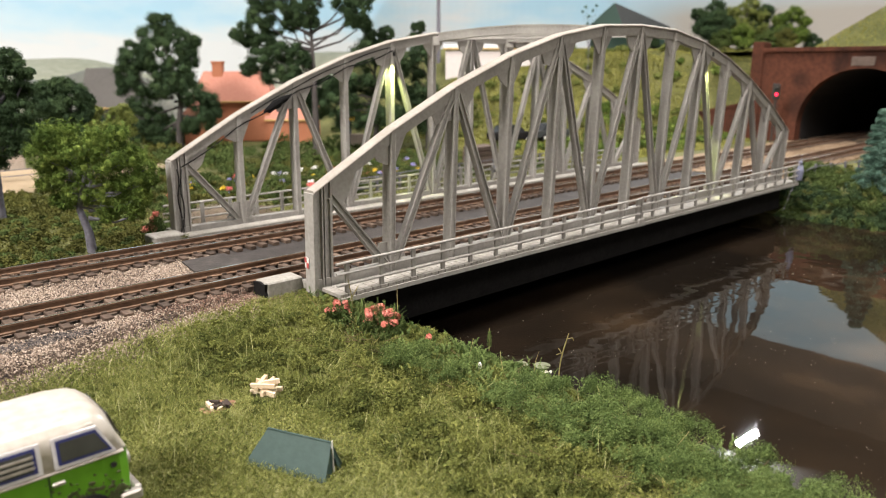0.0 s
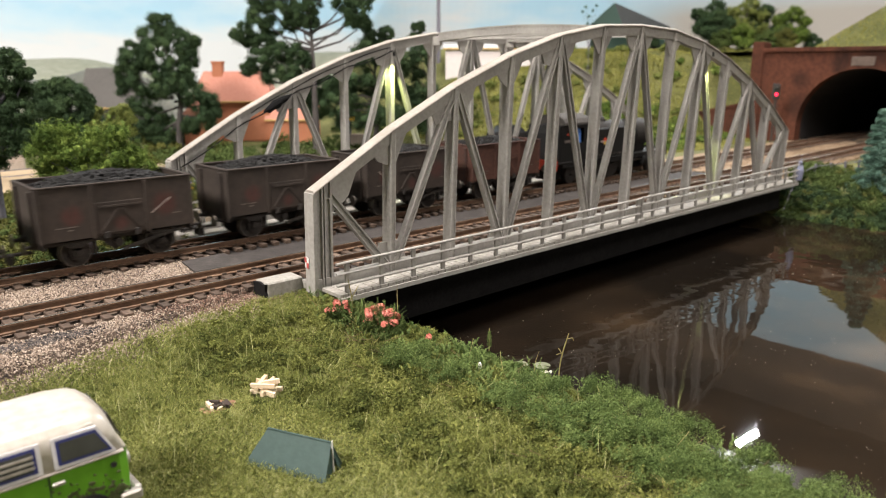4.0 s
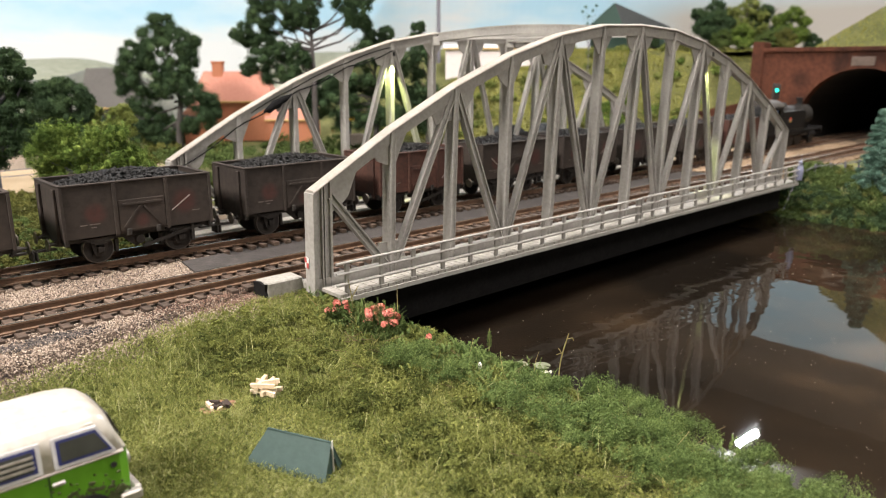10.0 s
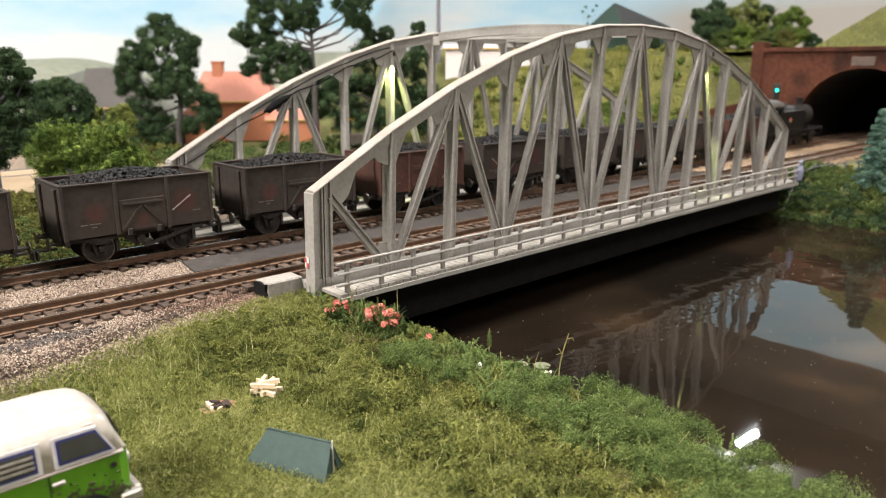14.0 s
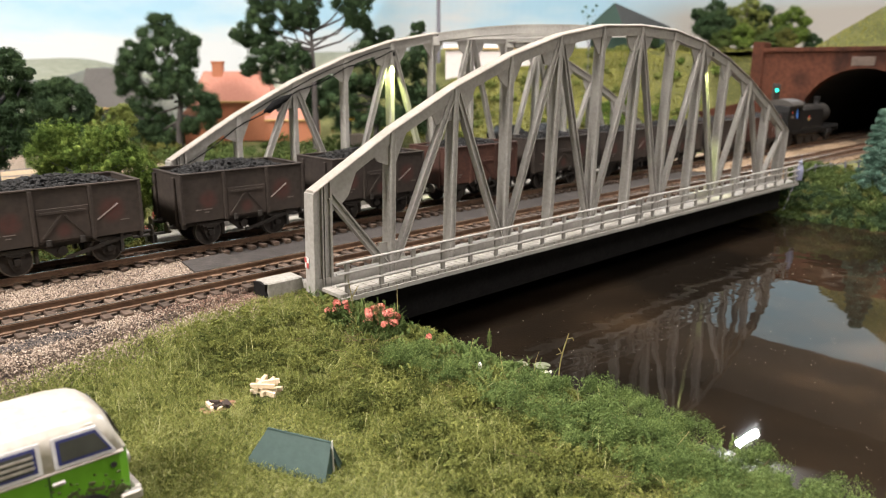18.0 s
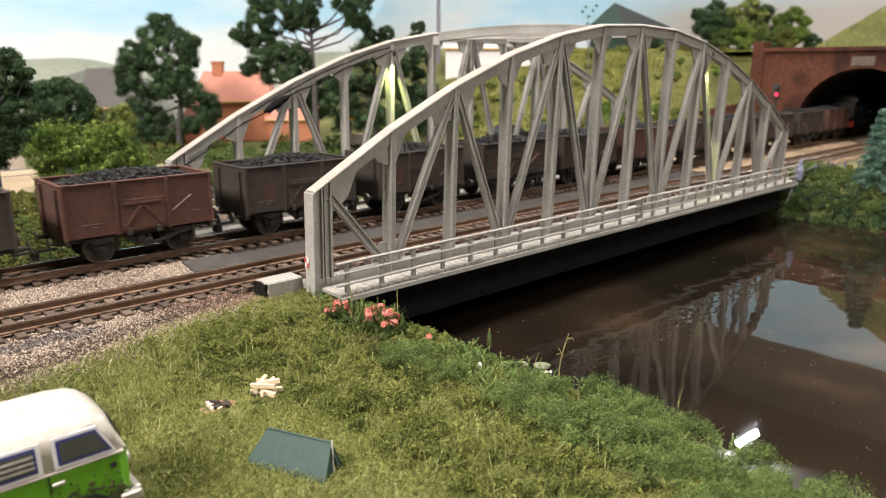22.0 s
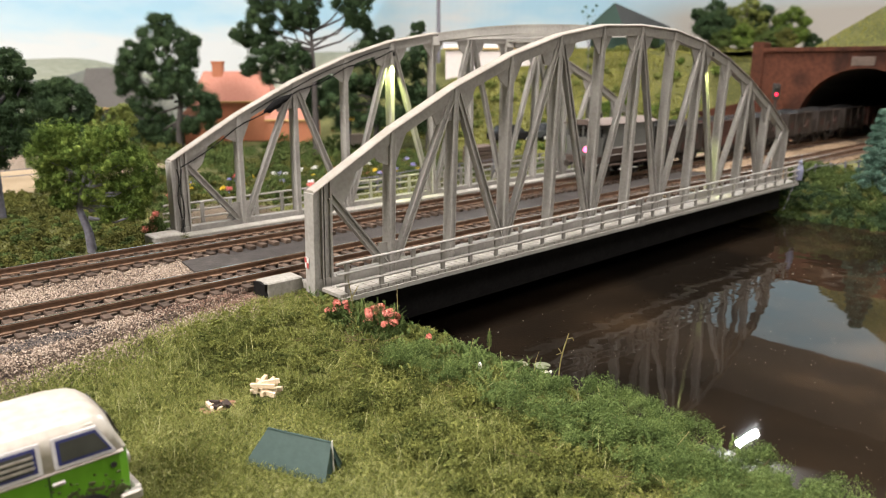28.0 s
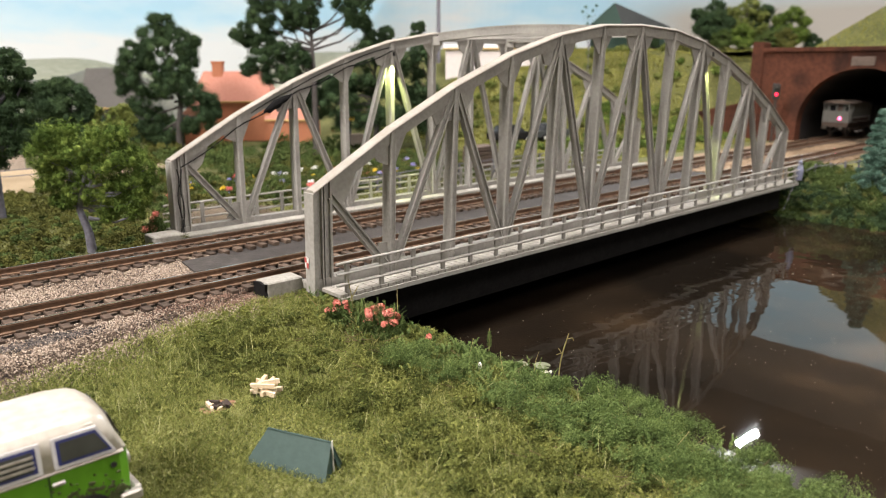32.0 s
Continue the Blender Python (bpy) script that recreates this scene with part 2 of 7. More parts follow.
def extrude(bm, pts, axis, lo, hi):
    """A prism from a 2D outline; axis 'y': pts are (x, z), 'x': pts are (y, z), 'z': pts are (x, y)."""
    def at(p, q):
        return {"y": (p[0], q, p[1]), "x": (q, p[0], p[1]), "z": (p[0], p[1], q)}[axis]
    a = [bm.verts.new(at(p, lo)) for p in pts]
    b = [bm.verts.new(at(p, hi)) for p in pts]
    n = len(pts)
    fs = [bm.faces.new(a), bm.faces.new(b[::-1])] + [bm.faces.new((a[i], b[i], b[(i + 1) % n], a[(i + 1) % n])) for i in range(n)]
    bmesh.ops.recalc_face_normals(bm, faces=fs)
    return bm


def rod(bm, a, b, r0, r1=None, seg=10, caps=True):
    a, b = Vector(a), Vector(b)
    r1 = r0 if r1 is None else r1
    d = b - a
    q = d.to_track_quat("Z", "Y").to_matrix().to_4x4()
    bmesh.ops.create_cone(bm, cap_ends=caps, segments=seg, radius1=r0, radius2=max(r1, 1e-4), depth=d.length, matrix=Matrix.Translation((a + b) / 2) @ q)
    return bm


def fresh():
    return bmesh.new()


def raw_mesh(name, verts, faces_per, material, parent=None, smooth=False):
    """A mesh from a (n, k, 3) array: n separate k-cornered faces, in millimetres."""
    n, k, _ = verts.shape
    me = bpy.data.meshes.new(name)
    me.vertices.add(n * k)
    me.vertices.foreach_set("co", (verts.reshape(-1) * MM).astype(np.float32))
    me.loops.add(n * k)
    me.loops.foreach_set("vertex_index", np.arange(n * k, dtype=np.int32))
    me.polygons.add(n)
    me.polygons.foreach_set("loop_start", np.arange(0, n * k, k, dtype=np.int32))
    me.update(calc_edges=True)
    me.materials.append(material)
    ob = new(name, me)
    if parent:
        ob.parent = parent
    return ob


def indexed_mesh(name, verts, tris, material, parent=None, smooth=False):
    me = bpy.data.meshes.new(name)
    me.vertices.add(len(verts))
    me.vertices.foreach_set("co", (np.asarray(verts).reshape(-1) * MM).astype(np.float32))
    k = tris.shape[1]
    me.loops.add(tris.size)
    me.loops.foreach_set("vertex_index", tris.reshape(-1).astype(np.int32))
    me.polygons.add(len(tris))
    me.polygons.foreach_set("loop_start", np.arange(0, tris.size, k, dtype=np.int32))
    if smooth:
        me.polygons.foreach_set("use_smooth", np.ones(len(tris), dtype=bool))
    me.update(calc_edges=True)
    me.materials.append(material)
    ob = new(name, me)
    if parent:
        ob.parent = parent
    return ob


RNG = np.random.default_rng(7)


def leaf_cloud(centres, radii, per, size, flat=1.0, shell=0.55):
    """Quads scattered in and on balls: the leaves of a crown of clumps."""
    out = []
    for c, r in zip(centres, radii):
        d = RNG.normal(size=(per, 3))
        d /= np.linalg.norm(d, axis=1)[:, None]
        rr = r * (shell + (1 - shell) * RNG.random(per) ** 0.5) * (0.85 + 0.3 * RNG.random(per))
        p = np.asarray(c) + d * rr[:, None] * np.array([1, 1, flat])
        nrm = d + 0.7 * RNG.normal(size=(per, 3))
        nrm /= np.linalg.norm(nrm, axis=1)[:, None]
        t = np.cross(nrm, RNG.normal(size=(per, 3)))
        t /= np.linalg.norm(t, axis=1)[:, None]
        u = np.cross(nrm, t)
        s = (size * (0.5 + RNG.random(per)))[:, None]
        out.append(np.stack([p - t * s, p - u * s * 0.6, p + t * s, p + u * s * 0.6], 1))
    return np.concatenate(out)


def lumps(cs, rs, n=8, seed=1):
    """Breaks each clump into smaller balls, for an uneven mass."""
    rng = np.random.default_rng(seed)
    oc, orr = [], []
    for c, r in zip(cs, rs):
        d = rng.normal(size=(n, 3))
        d /= np.linalg.norm(d, axis=1)[:, None]
        d[:, 2] = np.abs(d[:, 2]) * 0.9 - 0.15
        for v, q in zip(d, rng.uniform(0.28, 0.5, n)):
            oc.append(np.asarray(c) + v * r * 0.7)
            orr.append(r * q)
    return oc, orr


def core_balls(bm, centres, radii, shrink=0.72):
    for c, r in zip(centres, radii):
        bmesh.ops.create_icosphere(bm, subdivisions=1, radius=r * shrink, matrix=Matrix.Translation(Vector(c)))

# ---- ground, water, backdrop, room ----
NX = 38.2
XS = [0.0] + [NX + 34.7 * i for i in range(11)] + [2 * NX + 347.0]   # panel points of the bridge
XEND = XS[-1]
HS = [37.42, 58.79, 75.26, 88.47, 98.08, 103.73, 105.0]
HS = HS + HS[-2::-1]
W = 127.6           # from truss to truss
RAIL = 3.63         # rail tops
TRACKS = (36.3, 95.7)
WATER = -32.0


def smooth_step(a, b, v):
    t = np.clip((v - a) / (b - a), 0, 1)
    return t * t * (3 - 2 * t)


def wave(x, y, s, seed):
    return np.sin(x / s + seed) * np.cos(y / (s * 1.13) + seed * 2.1) + 0.5 * np.sin(x / (s * 0.43) + y / (s * 0.61) + seed * 3.7)


def left_shore(y):
    return 18 + 3 * np.sin(y / 23.0) + 0.00045 * np.minimum(y + 60, 0) * (-(y + 60)) * 0.4


def ground_z(x, y):
    z = -3.4 + 0.6 * wave(x, y, 37, 1.0)
    # the camping meadow lies a little below the rails
    meadow = smooth_step(6, -30, y)
    z = z * (1 - meadow) + (-6.0 + 0.5 * wave(x, y, 19, 1.0) - 3.0 * smooth_step(-40, 12, x)) * meadow
    flat = smooth_step(2, 12, y) * (1 - smooth_step(112, 126, y))
    z = z * (1 - flat) + (-2.4) * flat
    back = smooth_step(420, 900, y)
    z = z + back * (3 + 3 * wave(x, y, 120, 2.0))
    z = z + smooth_step(900, 1290, y) * (1 - smooth_step(300, 800, x)) * (98 + 6 * np.sin(x / 90.0) + 5 * np.sin(x / 41.0))
    # the hill beyond the bridge, up to the tunnel
    hump = smooth_step(370, 720, x + 0.3 * (y - 300)) * smooth_step(178, 420, y) * (1 - smooth_step(560, 820, y) * (1 - smooth_step(520, 820, x)))
    z = z + hump * (112 + 5 * wave(x, y, 70, 5.0))
    right = np.maximum(smooth_step(757, 775, x) * smooth_step(180, 188, y), smooth_step(690, 800, x) * smooth_step(215, 300, y))
    z = z + right * (1 - hump) * 100
    # the river bed
    l = smooth_step(left_shore(y) - 6, left_shore(y) + 20, x)
    r = 1 - smooth_step(428 + 4 * np.sin(y / 19.0), 468 + 5 * np.sin(y / 31.0), x)
    b = 1 - smooth_step(150, 185, y - 6 * np.sin(x / 40.0))
    dig = l * r * b
    z = z * (1 - dig) + (-52) * dig
    return z


def grid_sheet(name, x0, x1, y0, y1, step, zf, material, smooth=True):
    gx = np.arange(x0, x1 + step, step)
    gy = np.arange(y0, y1 + step, step)
    X, Y = np.meshgrid(gx, gy)
    V = np.stack([X, Y, zf(X, Y)], -1).reshape(-1, 3)
    nx, ny = len(gx), len(gy)
    i = (np.arange(ny - 1)[:, None] * nx + np.arange(nx - 1)[None, :]).reshape(-1)
    Q = np.stack([i, i + 1, i + nx + 1, i + nx], 1)
    return indexed_mesh(name, V, Q, material, None, smooth)


ground = tagged(grid_sheet("ground", -1440, 1500, -420, 1290, 6.0, ground_z, HILL), "green and straw scenic grass mat over the baseboard", "ground", kind="structure")

PALEHILL = speckled("painted_pale_hills", [(0.3, (0.20, 0.21, 0.155)), (0.5, (0.28, 0.285, 0.215)), (0.7, (0.36, 0.355, 0.29))], 0.03, 0.4, 0.95, bump=0.0)
tagged(grid_sheet("distant_hills", -420, 820, 960, 1288, 12.0, lambda X, Y: ground_z(X, Y) + 2.0, PALEHILL), "pale hazy hills along the back of the layout", "hills", kind="structure")


DARKHILL = speckled("painted_dark_hill", [(0.3, (0.12, 0.125, 0.11)), (0.5, (0.155, 0.16, 0.14)), (0.7, (0.21, 0.215, 0.175))], 0.04, 0.5, 0.95, bump=0.0)
tagged(grid_sheet("dark_hill", 90, 500, 820, 1150, 10.0, lambda X, Y: ground_z(X, Y) - 6 + 74 * np.exp(-(((X - 283) * 0.73 - (Y - 990) * 0.68) / 120) ** 2 - (((X - 283) * 0.68 + (Y - 990) * 0.73) / 60) ** 2), DARKHILL), "dark grey-green hill behind the barn", "hill", kind="structure")


def water_material():
    m, n, l, b = mat("brown_varnished_water", 0.012, 0.0, 0.5)
    g = n.new("ShaderNodeNewGeometry")
    a = n.new("ShaderNodeTexNoise")
    a.inputs["Scale"].default_value, a.inputs["Detail"].default_value = 9.0, 4
    l.new(g.outputs["Position"], a.inputs["Vector"])
    sy = n.new("ShaderNodeSeparateXYZ")
    l.new(g.outputs["Position"], sy.inputs[0])
    # brown bed tone towards the viewer; darkening by the bridge paints its dark reflection
    bed_shade = n.new("ShaderNodeMapRange")
    bed_shade.inputs[1].default_value, bed_shade.inputs[2].default_value, bed_shade.inputs[3].default_value, bed_shade.inputs[4].default_value = -0.03, -0.19, -0.12, 0.14
    l.new(sy.outputs["Y"], bed_shade.inputs[0])
    bed = n.new("ShaderNodeMath")
    l.new(a.outputs[0], bed.inputs[0])
    l.new(bed_shade.outputs[0], bed.inputs[1])
    r = ramp(n, [(0.35, (0.007, 0.0054, 0.004)), (0.52, (0.018, 0.0122, 0.0077)), (0.70, (0.082, 0.052, 0.028))])
    l.new(bed.outputs[0], r.inputs[0])
    l.new(r.outputs[0], b.inputs["Base Color"])
    calm = n.new("ShaderNodeMapRange")
    calm.inputs[1].default_value, calm.inputs[2].default_value, calm.inputs[3].default_value, calm.inputs[4].default_value = -0.03, -0.115, 0.36, 0.018
    l.new(sy.outputs["Y"], calm.inputs[0])
    w = n.new("ShaderNodeTexNoise")
    w.inputs["Scale"].default_value, w.inputs["Detail"].default_value = 36.0, 2.5
    l.new(g.outputs["Position"], w.inputs["Vector"])
    bp = n.new("ShaderNodeBump")
    bp.inputs["Distance"].default_value = 0.002
    l.new(calm.outputs[0], bp.inputs["Strength"])
    l.new(w.outputs[0], bp.inputs["Height"])
    l.new(bp.outputs[0], b.inputs["Normal"])
    b.inputs["IOR"].default_value = 1.45
    return m


WATERMAT = water_material()
tagged(grid_sheet("water", -10, 520, -420, 215, 8.0, lambda X, Y: WATER + 0 * X, WATERMAT), "still brown glossy river water under the bridge", "water", kind="structure")


def sky_material():
    m, n, l, b = mat("painted_sky_board", 0.9, 0.0, 0.1)
    g = n.new("ShaderNodeNewGeometry")
    s = n.new("ShaderNodeSeparateXYZ")
    l.new(g.outputs["Position"], s.inputs[0])
    mp = n.new("ShaderNodeMapping")
    mp.inputs["Scale"].default_value = (1.6, 1.6, 5.0)
    l.new(g.outputs["Position"], mp.inputs[0])
    c = n.new("ShaderNodeTexNoise")
    c.inputs["Scale"].default_value, c.inputs["Detail"].default_value = 1.7, 6
    l.new(mp.outputs[0], c.inputs["Vector"])
    h = n.new("ShaderNodeMapRange")
    h.inputs[1].default_value, h.inputs[2].default_value, h.inputs[3].default_value, h.inputs[4].default_value = 0.10, 0.18, 0.24, -0.05
    l.new(s.outputs["Z"], h.inputs[0])
    ad = n.new("ShaderNodeMath")
    l.new(c.outputs[0], ad.inputs[0])
    l.new(h.outputs[0], ad.inputs[1])
    r = ramp(n, [(0.42, (0.40, 0.60, 0.735)), (0.53, (0.52, 0.655, 0.735)), (0.64, (0.665, 0.685, 0.70))])
    l.new(ad.outputs[0], r.inputs[0])
    gx = n.new("ShaderNodeMapRange")
    gx.inputs[1].default_value, gx.inputs[2].default_value = 0.95, 0.70
    l.new(s.outputs["Y"], gx.inputs[0])
    gz = n.new("ShaderNodeMapRange")
    gz.inputs[1].default_value, gz.inputs[2].default_value, gz.inputs[3].default_value, gz.inputs[4].default_value = 0.20, 0.27, 1.0, 0.12
    l.new(s.outputs["Z"], gz.inputs[0])
    both = n.new("ShaderNodeMath")
    both.operation = "MULTIPLY"
    l.new(gx.outputs[0], both.inputs[0])
    l.new(gz.outputs[0], both.inputs[1])
    mx = n.new("ShaderNodeMix")
    mx.data_type = "RGBA"
    mx.inputs[7].default_value = (0.40, 0.375, 0.345, 1)
    l.new(both.outputs[0], mx.inputs[0])
    l.new(r.outputs[0], mx.inputs[6])
    l.new(mx.outputs[2], b.inputs["Base Color"])
    return m


SKY = sky_material()


def backdrop():
    """A curved sky board behind the layout and round its far end."""
    pts = [(-900, 1290)] + [(x, 1290) for x in range(-700, 901, 200)]
    cx, cy, rad = 1080, 870, 420
    for k in range(0, 91, 3):
        pts.append((cx + rad * math.sin(radians(k)), cy + rad * math.cos(radians(k))))
    pts += [(1500, 500), (1500, 200), (1500, -100), (1500, -420)]
    bm = fresh()
    n = len(pts)
    out = [(x + (8 if x > 1090 else 0), y + 8) for x, y in pts]
    ring = [[bm.verts.new((x, y, z)) for x, y in p] for p, z in ((pts, -80), (pts, 470), (out, 470), (out, -80))]
    for i in range(n - 1):
        for k in range(4):
            a, c = ring[k], ring[(k + 1) % 4]
            bm.faces.new((a[i], a[i + 1], c[i + 1], c[i]))
    bmesh.ops.recalc_face_normals(bm, faces=bm.faces)
    return tagged(part("backdrop", bm, SKY), "pale blue painted sky board with white clouds", "backdrop", kind="structure")


backdrop()
WALLPAINT = speckled("dim_room_paint", [(0.3, (0.20, 0.19, 0.175)), (0.7, (0.26, 0.25, 0.23))], 0.02, 1.0, 0.9, bump=0.05)


def room():
    for nm, b in (("wall_north", (-1800, 2800, 1800, 1840, -950, 1240)), ("wall_south", (-1800, 2800, -1640, -1600, -950, 1240)),
                  ("wall_east", (2800, 2840, -1640, 1840, -950, 1240)), ("wall_west", (-1840, -1800, -1640, 1840, -950, 1240)),
                  ("floor", (-1840, 2840, -1640, 1840, -990, -950)), ("ceiling", (-1840, 2840, -1640, 1840, 1240, 1280))):
        tagged(part(nm, box(fresh(), *b), WALLPAINT), "plain painted railway room " + nm.split("_")[0], nm.split("_")[0], kind="structure")
    tagged(part("baseboard_edge", box(fresh(), -1450, 1506, -432, -422, -160, 0), BLACK), "dark edge board of the layout table", "edge board", kind="structure")


room()

# ---- tracks ----
def rail_profile(y, h=RAIL):
    return [(y - 1.25, 0.6), (y + 1.25, 0.6), (y + 1.25, 1.05), (y + 0.3, 1.35), (y + 0.3, h - 0.95), (y + 0.62, h - 0.75), (y + 0.62, h - 0.08), (y - 0.62, h - 0.08), (y - 0.62, h - 0.75), (y - 0.3, h - 0.95), (y - 0.3, 1.35), (y - 1.25, 1.05)]


X0, X1 = -1430, 1200
sleeper_mesh = None
for k, yc in enumerate(TRACKS):
    tr = thing("railway_track", 0, yc, 0, "weathered brown railway track with shiny rail tops", "railway track", "double track")
    for s in (-1, 1):
        rl = part("rail", extrude(fresh(), rail_profile(s * 8.55), "x", X0, X1), RUST, tr)
        part("rail_head", box(fresh(), X0, X1, s * 8.55 - 0.5, s * 8.55 + 0.5, RAIL - 0.08, RAIL), STEEL, rl, "rubbed shiny rail top")
    if sleeper_mesh is None:
        bm = fresh()
        box(bm, -1.55, 1.55, -15.2, 15.2, -1.2, 0.6, 0.2)
        for s in (-1, 1):
            for q in (-1, 1):
                box(bm, -0.9, 0.9, s * 8.55 + q * 1.45 - 0.45, s * 8.55 + q * 1.45 + 0.45, 0.6, 1.45, 0.12)
        so = part("sleeper", bm, SLEEPER, tr)
        sleeper_mesh = so.data
        bpy.data.objects.remove(so)
    x, rest = -136.0, []
    while x < X1:
        if x < 640:
            so = new("sleeper", sleeper_mesh)
            so.parent = tr
            so.matrix_basis = place(x + random.uniform(-0.25, 0.25), random.uniform(-0.3, 0.3), 0, 0, 0, random.uniform(-0.8, 0.8))
        else:
            rest.append(x)
        x += 6.63
    bm = fresh()
    for x in rest + [-136.0 - 6.63 * i for i in range(1, 194)]:
        box(bm, x - 1.55, x + 1.55, -15.2, 15.2, -1.2, 0.6)
    tagged(part("sleepers", bm, SLEEPER, tr), kind="stuff")

# ---- ballast and trackside earth ----
def ballast_edge(x):
    return np.interp(x, [-420, -110, -55, -28, -12], [-14, -8, 7, 12, 19])


def ballast_z(X, Y):
    z = -0.75 + 0.35 * wave(X, Y, 3.1, 2.0) * 0.5
    drop = smooth_step(ballast_edge(X) + 9, ballast_edge(X) - 3, Y)
    return z - drop * 7.0 - 2.5 * smooth_step(112, 119, Y)


tagged(grid_sheet("ballast", -420, -1.5, -16, 120, 1.5, ballast_z, BALLAST), "pinkish grey stone ballast under the tracks", "ballast", kind="structure")
tagged(grid_sheet("track_bed", -1436, -421, -14, 120, 8.0, lambda X, Y: -0.8 - 2.5 * smooth_step(112, 119, Y) - 5 * smooth_step(-4, -13, Y), BALLAST), "stone ballast bed under the approach tracks", "ballast", kind="structure")
tagged(grid_sheet("trackside_earth", 424, 1230, 6, 150, 5.0, lambda X, Y: -0.8 + 0.3 * wave(X, Y, 9, 2.0) - 4 * smooth_step(134, 150, Y) - 5 * smooth_step(18, 7, Y), SAND), "tan sandy earth beside the tracks", "earth", kind="structure")


def stones(n, x0, x1, y0, y1, size, zf, keep=None):
    x, y = RNG.uniform(x0, x1, n), RNG.uniform(y0, y1, n)
    if keep is not None:
        k = keep(x, y)
        x, y = x[k], y[k]
    n = len(x)
    c = np.stack([x, y, zf(x, y) + 0.1], 1)
    r = size * (0.5 + 0.9 * RNG.random((n, 1)))
    base = np.array([[1, 0, 0], [-0.5, 0.85, 0], [-0.5, -0.85, 0], [0.1, 0, 0.9], [0, 0.1, -0.8]])
    ang = RNG.uniform(0, 6.283, n)
    ca, sa = np.cos(ang), np.sin(ang)
    v = base[None] * (0.7 + 0.6 * RNG.random((n, 5, 1))) + 0.25 * RNG.normal(size=(n, 5, 3))
    vx = v[..., 0] * ca[:, None] - v[..., 1] * sa[:, None]
    vy = v[..., 0] * sa[:, None] + v[..., 1] * ca[:, None]
    v = np.stack([vx, vy, v[..., 2]], -1) * r[:, None] + c[:, None]
    f = np.array([[0, 1, 3], [1, 2, 3], [2, 0, 3], [1, 0, 4], [2, 1, 4], [0, 2, 4]])
    F = (f[None] + (np.arange(n) * 5)[:, None, None]).reshape(-1, 3)
    return v.reshape(-1, 3), F


def off_track(x, y):
    return (np.abs(y - TRACKS[0]) > 14.0) & (np.abs(y - TRACKS[1]) > 14.0) | (RNG.random(len(x)) < 0.35) & (np.abs(np.abs(y - TRACKS[0]) - 8.55) > 2.2) & (np.abs(np.abs(y - TRACKS[1]) - 8.55) > 2.2)


def thinning(x, y):
    d = y - ballast_edge(x)
    return (d > -4 - 14 * RNG.random(len(x)) ** 3) & off_track(x, y) & ((x < -20) | (y < 56) | (y > 78))


def bed_z(x, y):
    return np.maximum(ballast_z(x, y), ground_z(x, y)) + 0.15


v, f = stones(150000, -150, -2, -22, 118, 0.33, bed_z, thinning)
tagged(indexed_mesh("ballast_stones", v, f, STONES), "loose pale grey and pink ballast stones", "ballast", kind="stuff")
STONES_DARK = speckled("dark_gravel_stones", [(0.2, (0.012, 0.011, 0.012)), (0.5, (0.05, 0.043, 0.04)), (0.8, (0.15, 0.125, 0.11))], 0.25, 3.0, 0.9, bump=0.1, spread=0.7, island=True)
STONES_RUST = speckled("rusty_track_stones", [(0.2, (0.04, 0.022, 0.015)), (0.5, (0.105, 0.058, 0.04)), (0.8, (0.2, 0.125, 0.09))], 0.25, 3.0, 0.9, bump=0.1, spread=0.7, island=True)
v, f = stones(9000, -135, -60, 6, 26, 0.36, lambda x, y: bed_z(x, y) + 0.25, lambda x, y: np.exp(-((x + 93) / 17) ** 2 - ((y - 15.5) / 4.6) ** 2) > 0.2 + RNG.random(len(x)) * 0.7)
tagged(indexed_mesh("dark_gravel", v, f, STONES_DARK), "spilt dark grey gravel beside the near track", "gravel", kind="stuff")
v, f = stones(24000, -78, -2, 8, 58, 0.33, lambda x, y: bed_z(x, y) + 0.22, lambda x, y: off_track(x, y) & (np.exp(-((x + 22) / 30) ** 2 - ((y - 22) / 12.0) ** 2) > 0.1 + RNG.random(len(x)) * 0.8))
tagged(indexed_mesh("rusty_gravel", v, f, STONES_RUST), "rust brown ballast near the bridge kerb", "gravel", kind="stuff")
v, f = stones(5000, 424, 760, 10, 120, 0.9, lambda x, y: -0.8 + 0 * x, off_track)
tagged(indexed_mesh("earth_stones", v, f, SAND), "loose tan stones between the tracks", "gravel", kind="stuff")
tagged(part("crossing_board", extrude(fresh(), [(-23, 57), (0.4, 56), (0.4, 78), (-20, 77)], "z", -1.2, 0.5), DECK), "dark grey board between the tracks", "board", kind="structure")

# ---- bridge ----
def i_post(x, h, wide, y0=0.0, deep=7.0):
    """An upright of flange plates across the bridge's line, with webs between."""
    a, b, t = wide / 2, deep / 2, 0.8
    yc, w = y0 + deep / 2, deep / 2 - 1.6
    prof = [(-a, -b), (-a + t, -b), (-a + t, -w), (a - t, -w), (a - t, -b), (a, -b), (a, b), (a - t, b), (a - t, w), (-a + t, w), (-a + t, b), (-a, b)]
    return extrude(fresh(), [(x + u, yc + v) for u, v in prof], "z", 0, h)


CH = 4.9            # depth of the top chord below its plate
PLATE = 1.15        # thickness of the chord's top plate


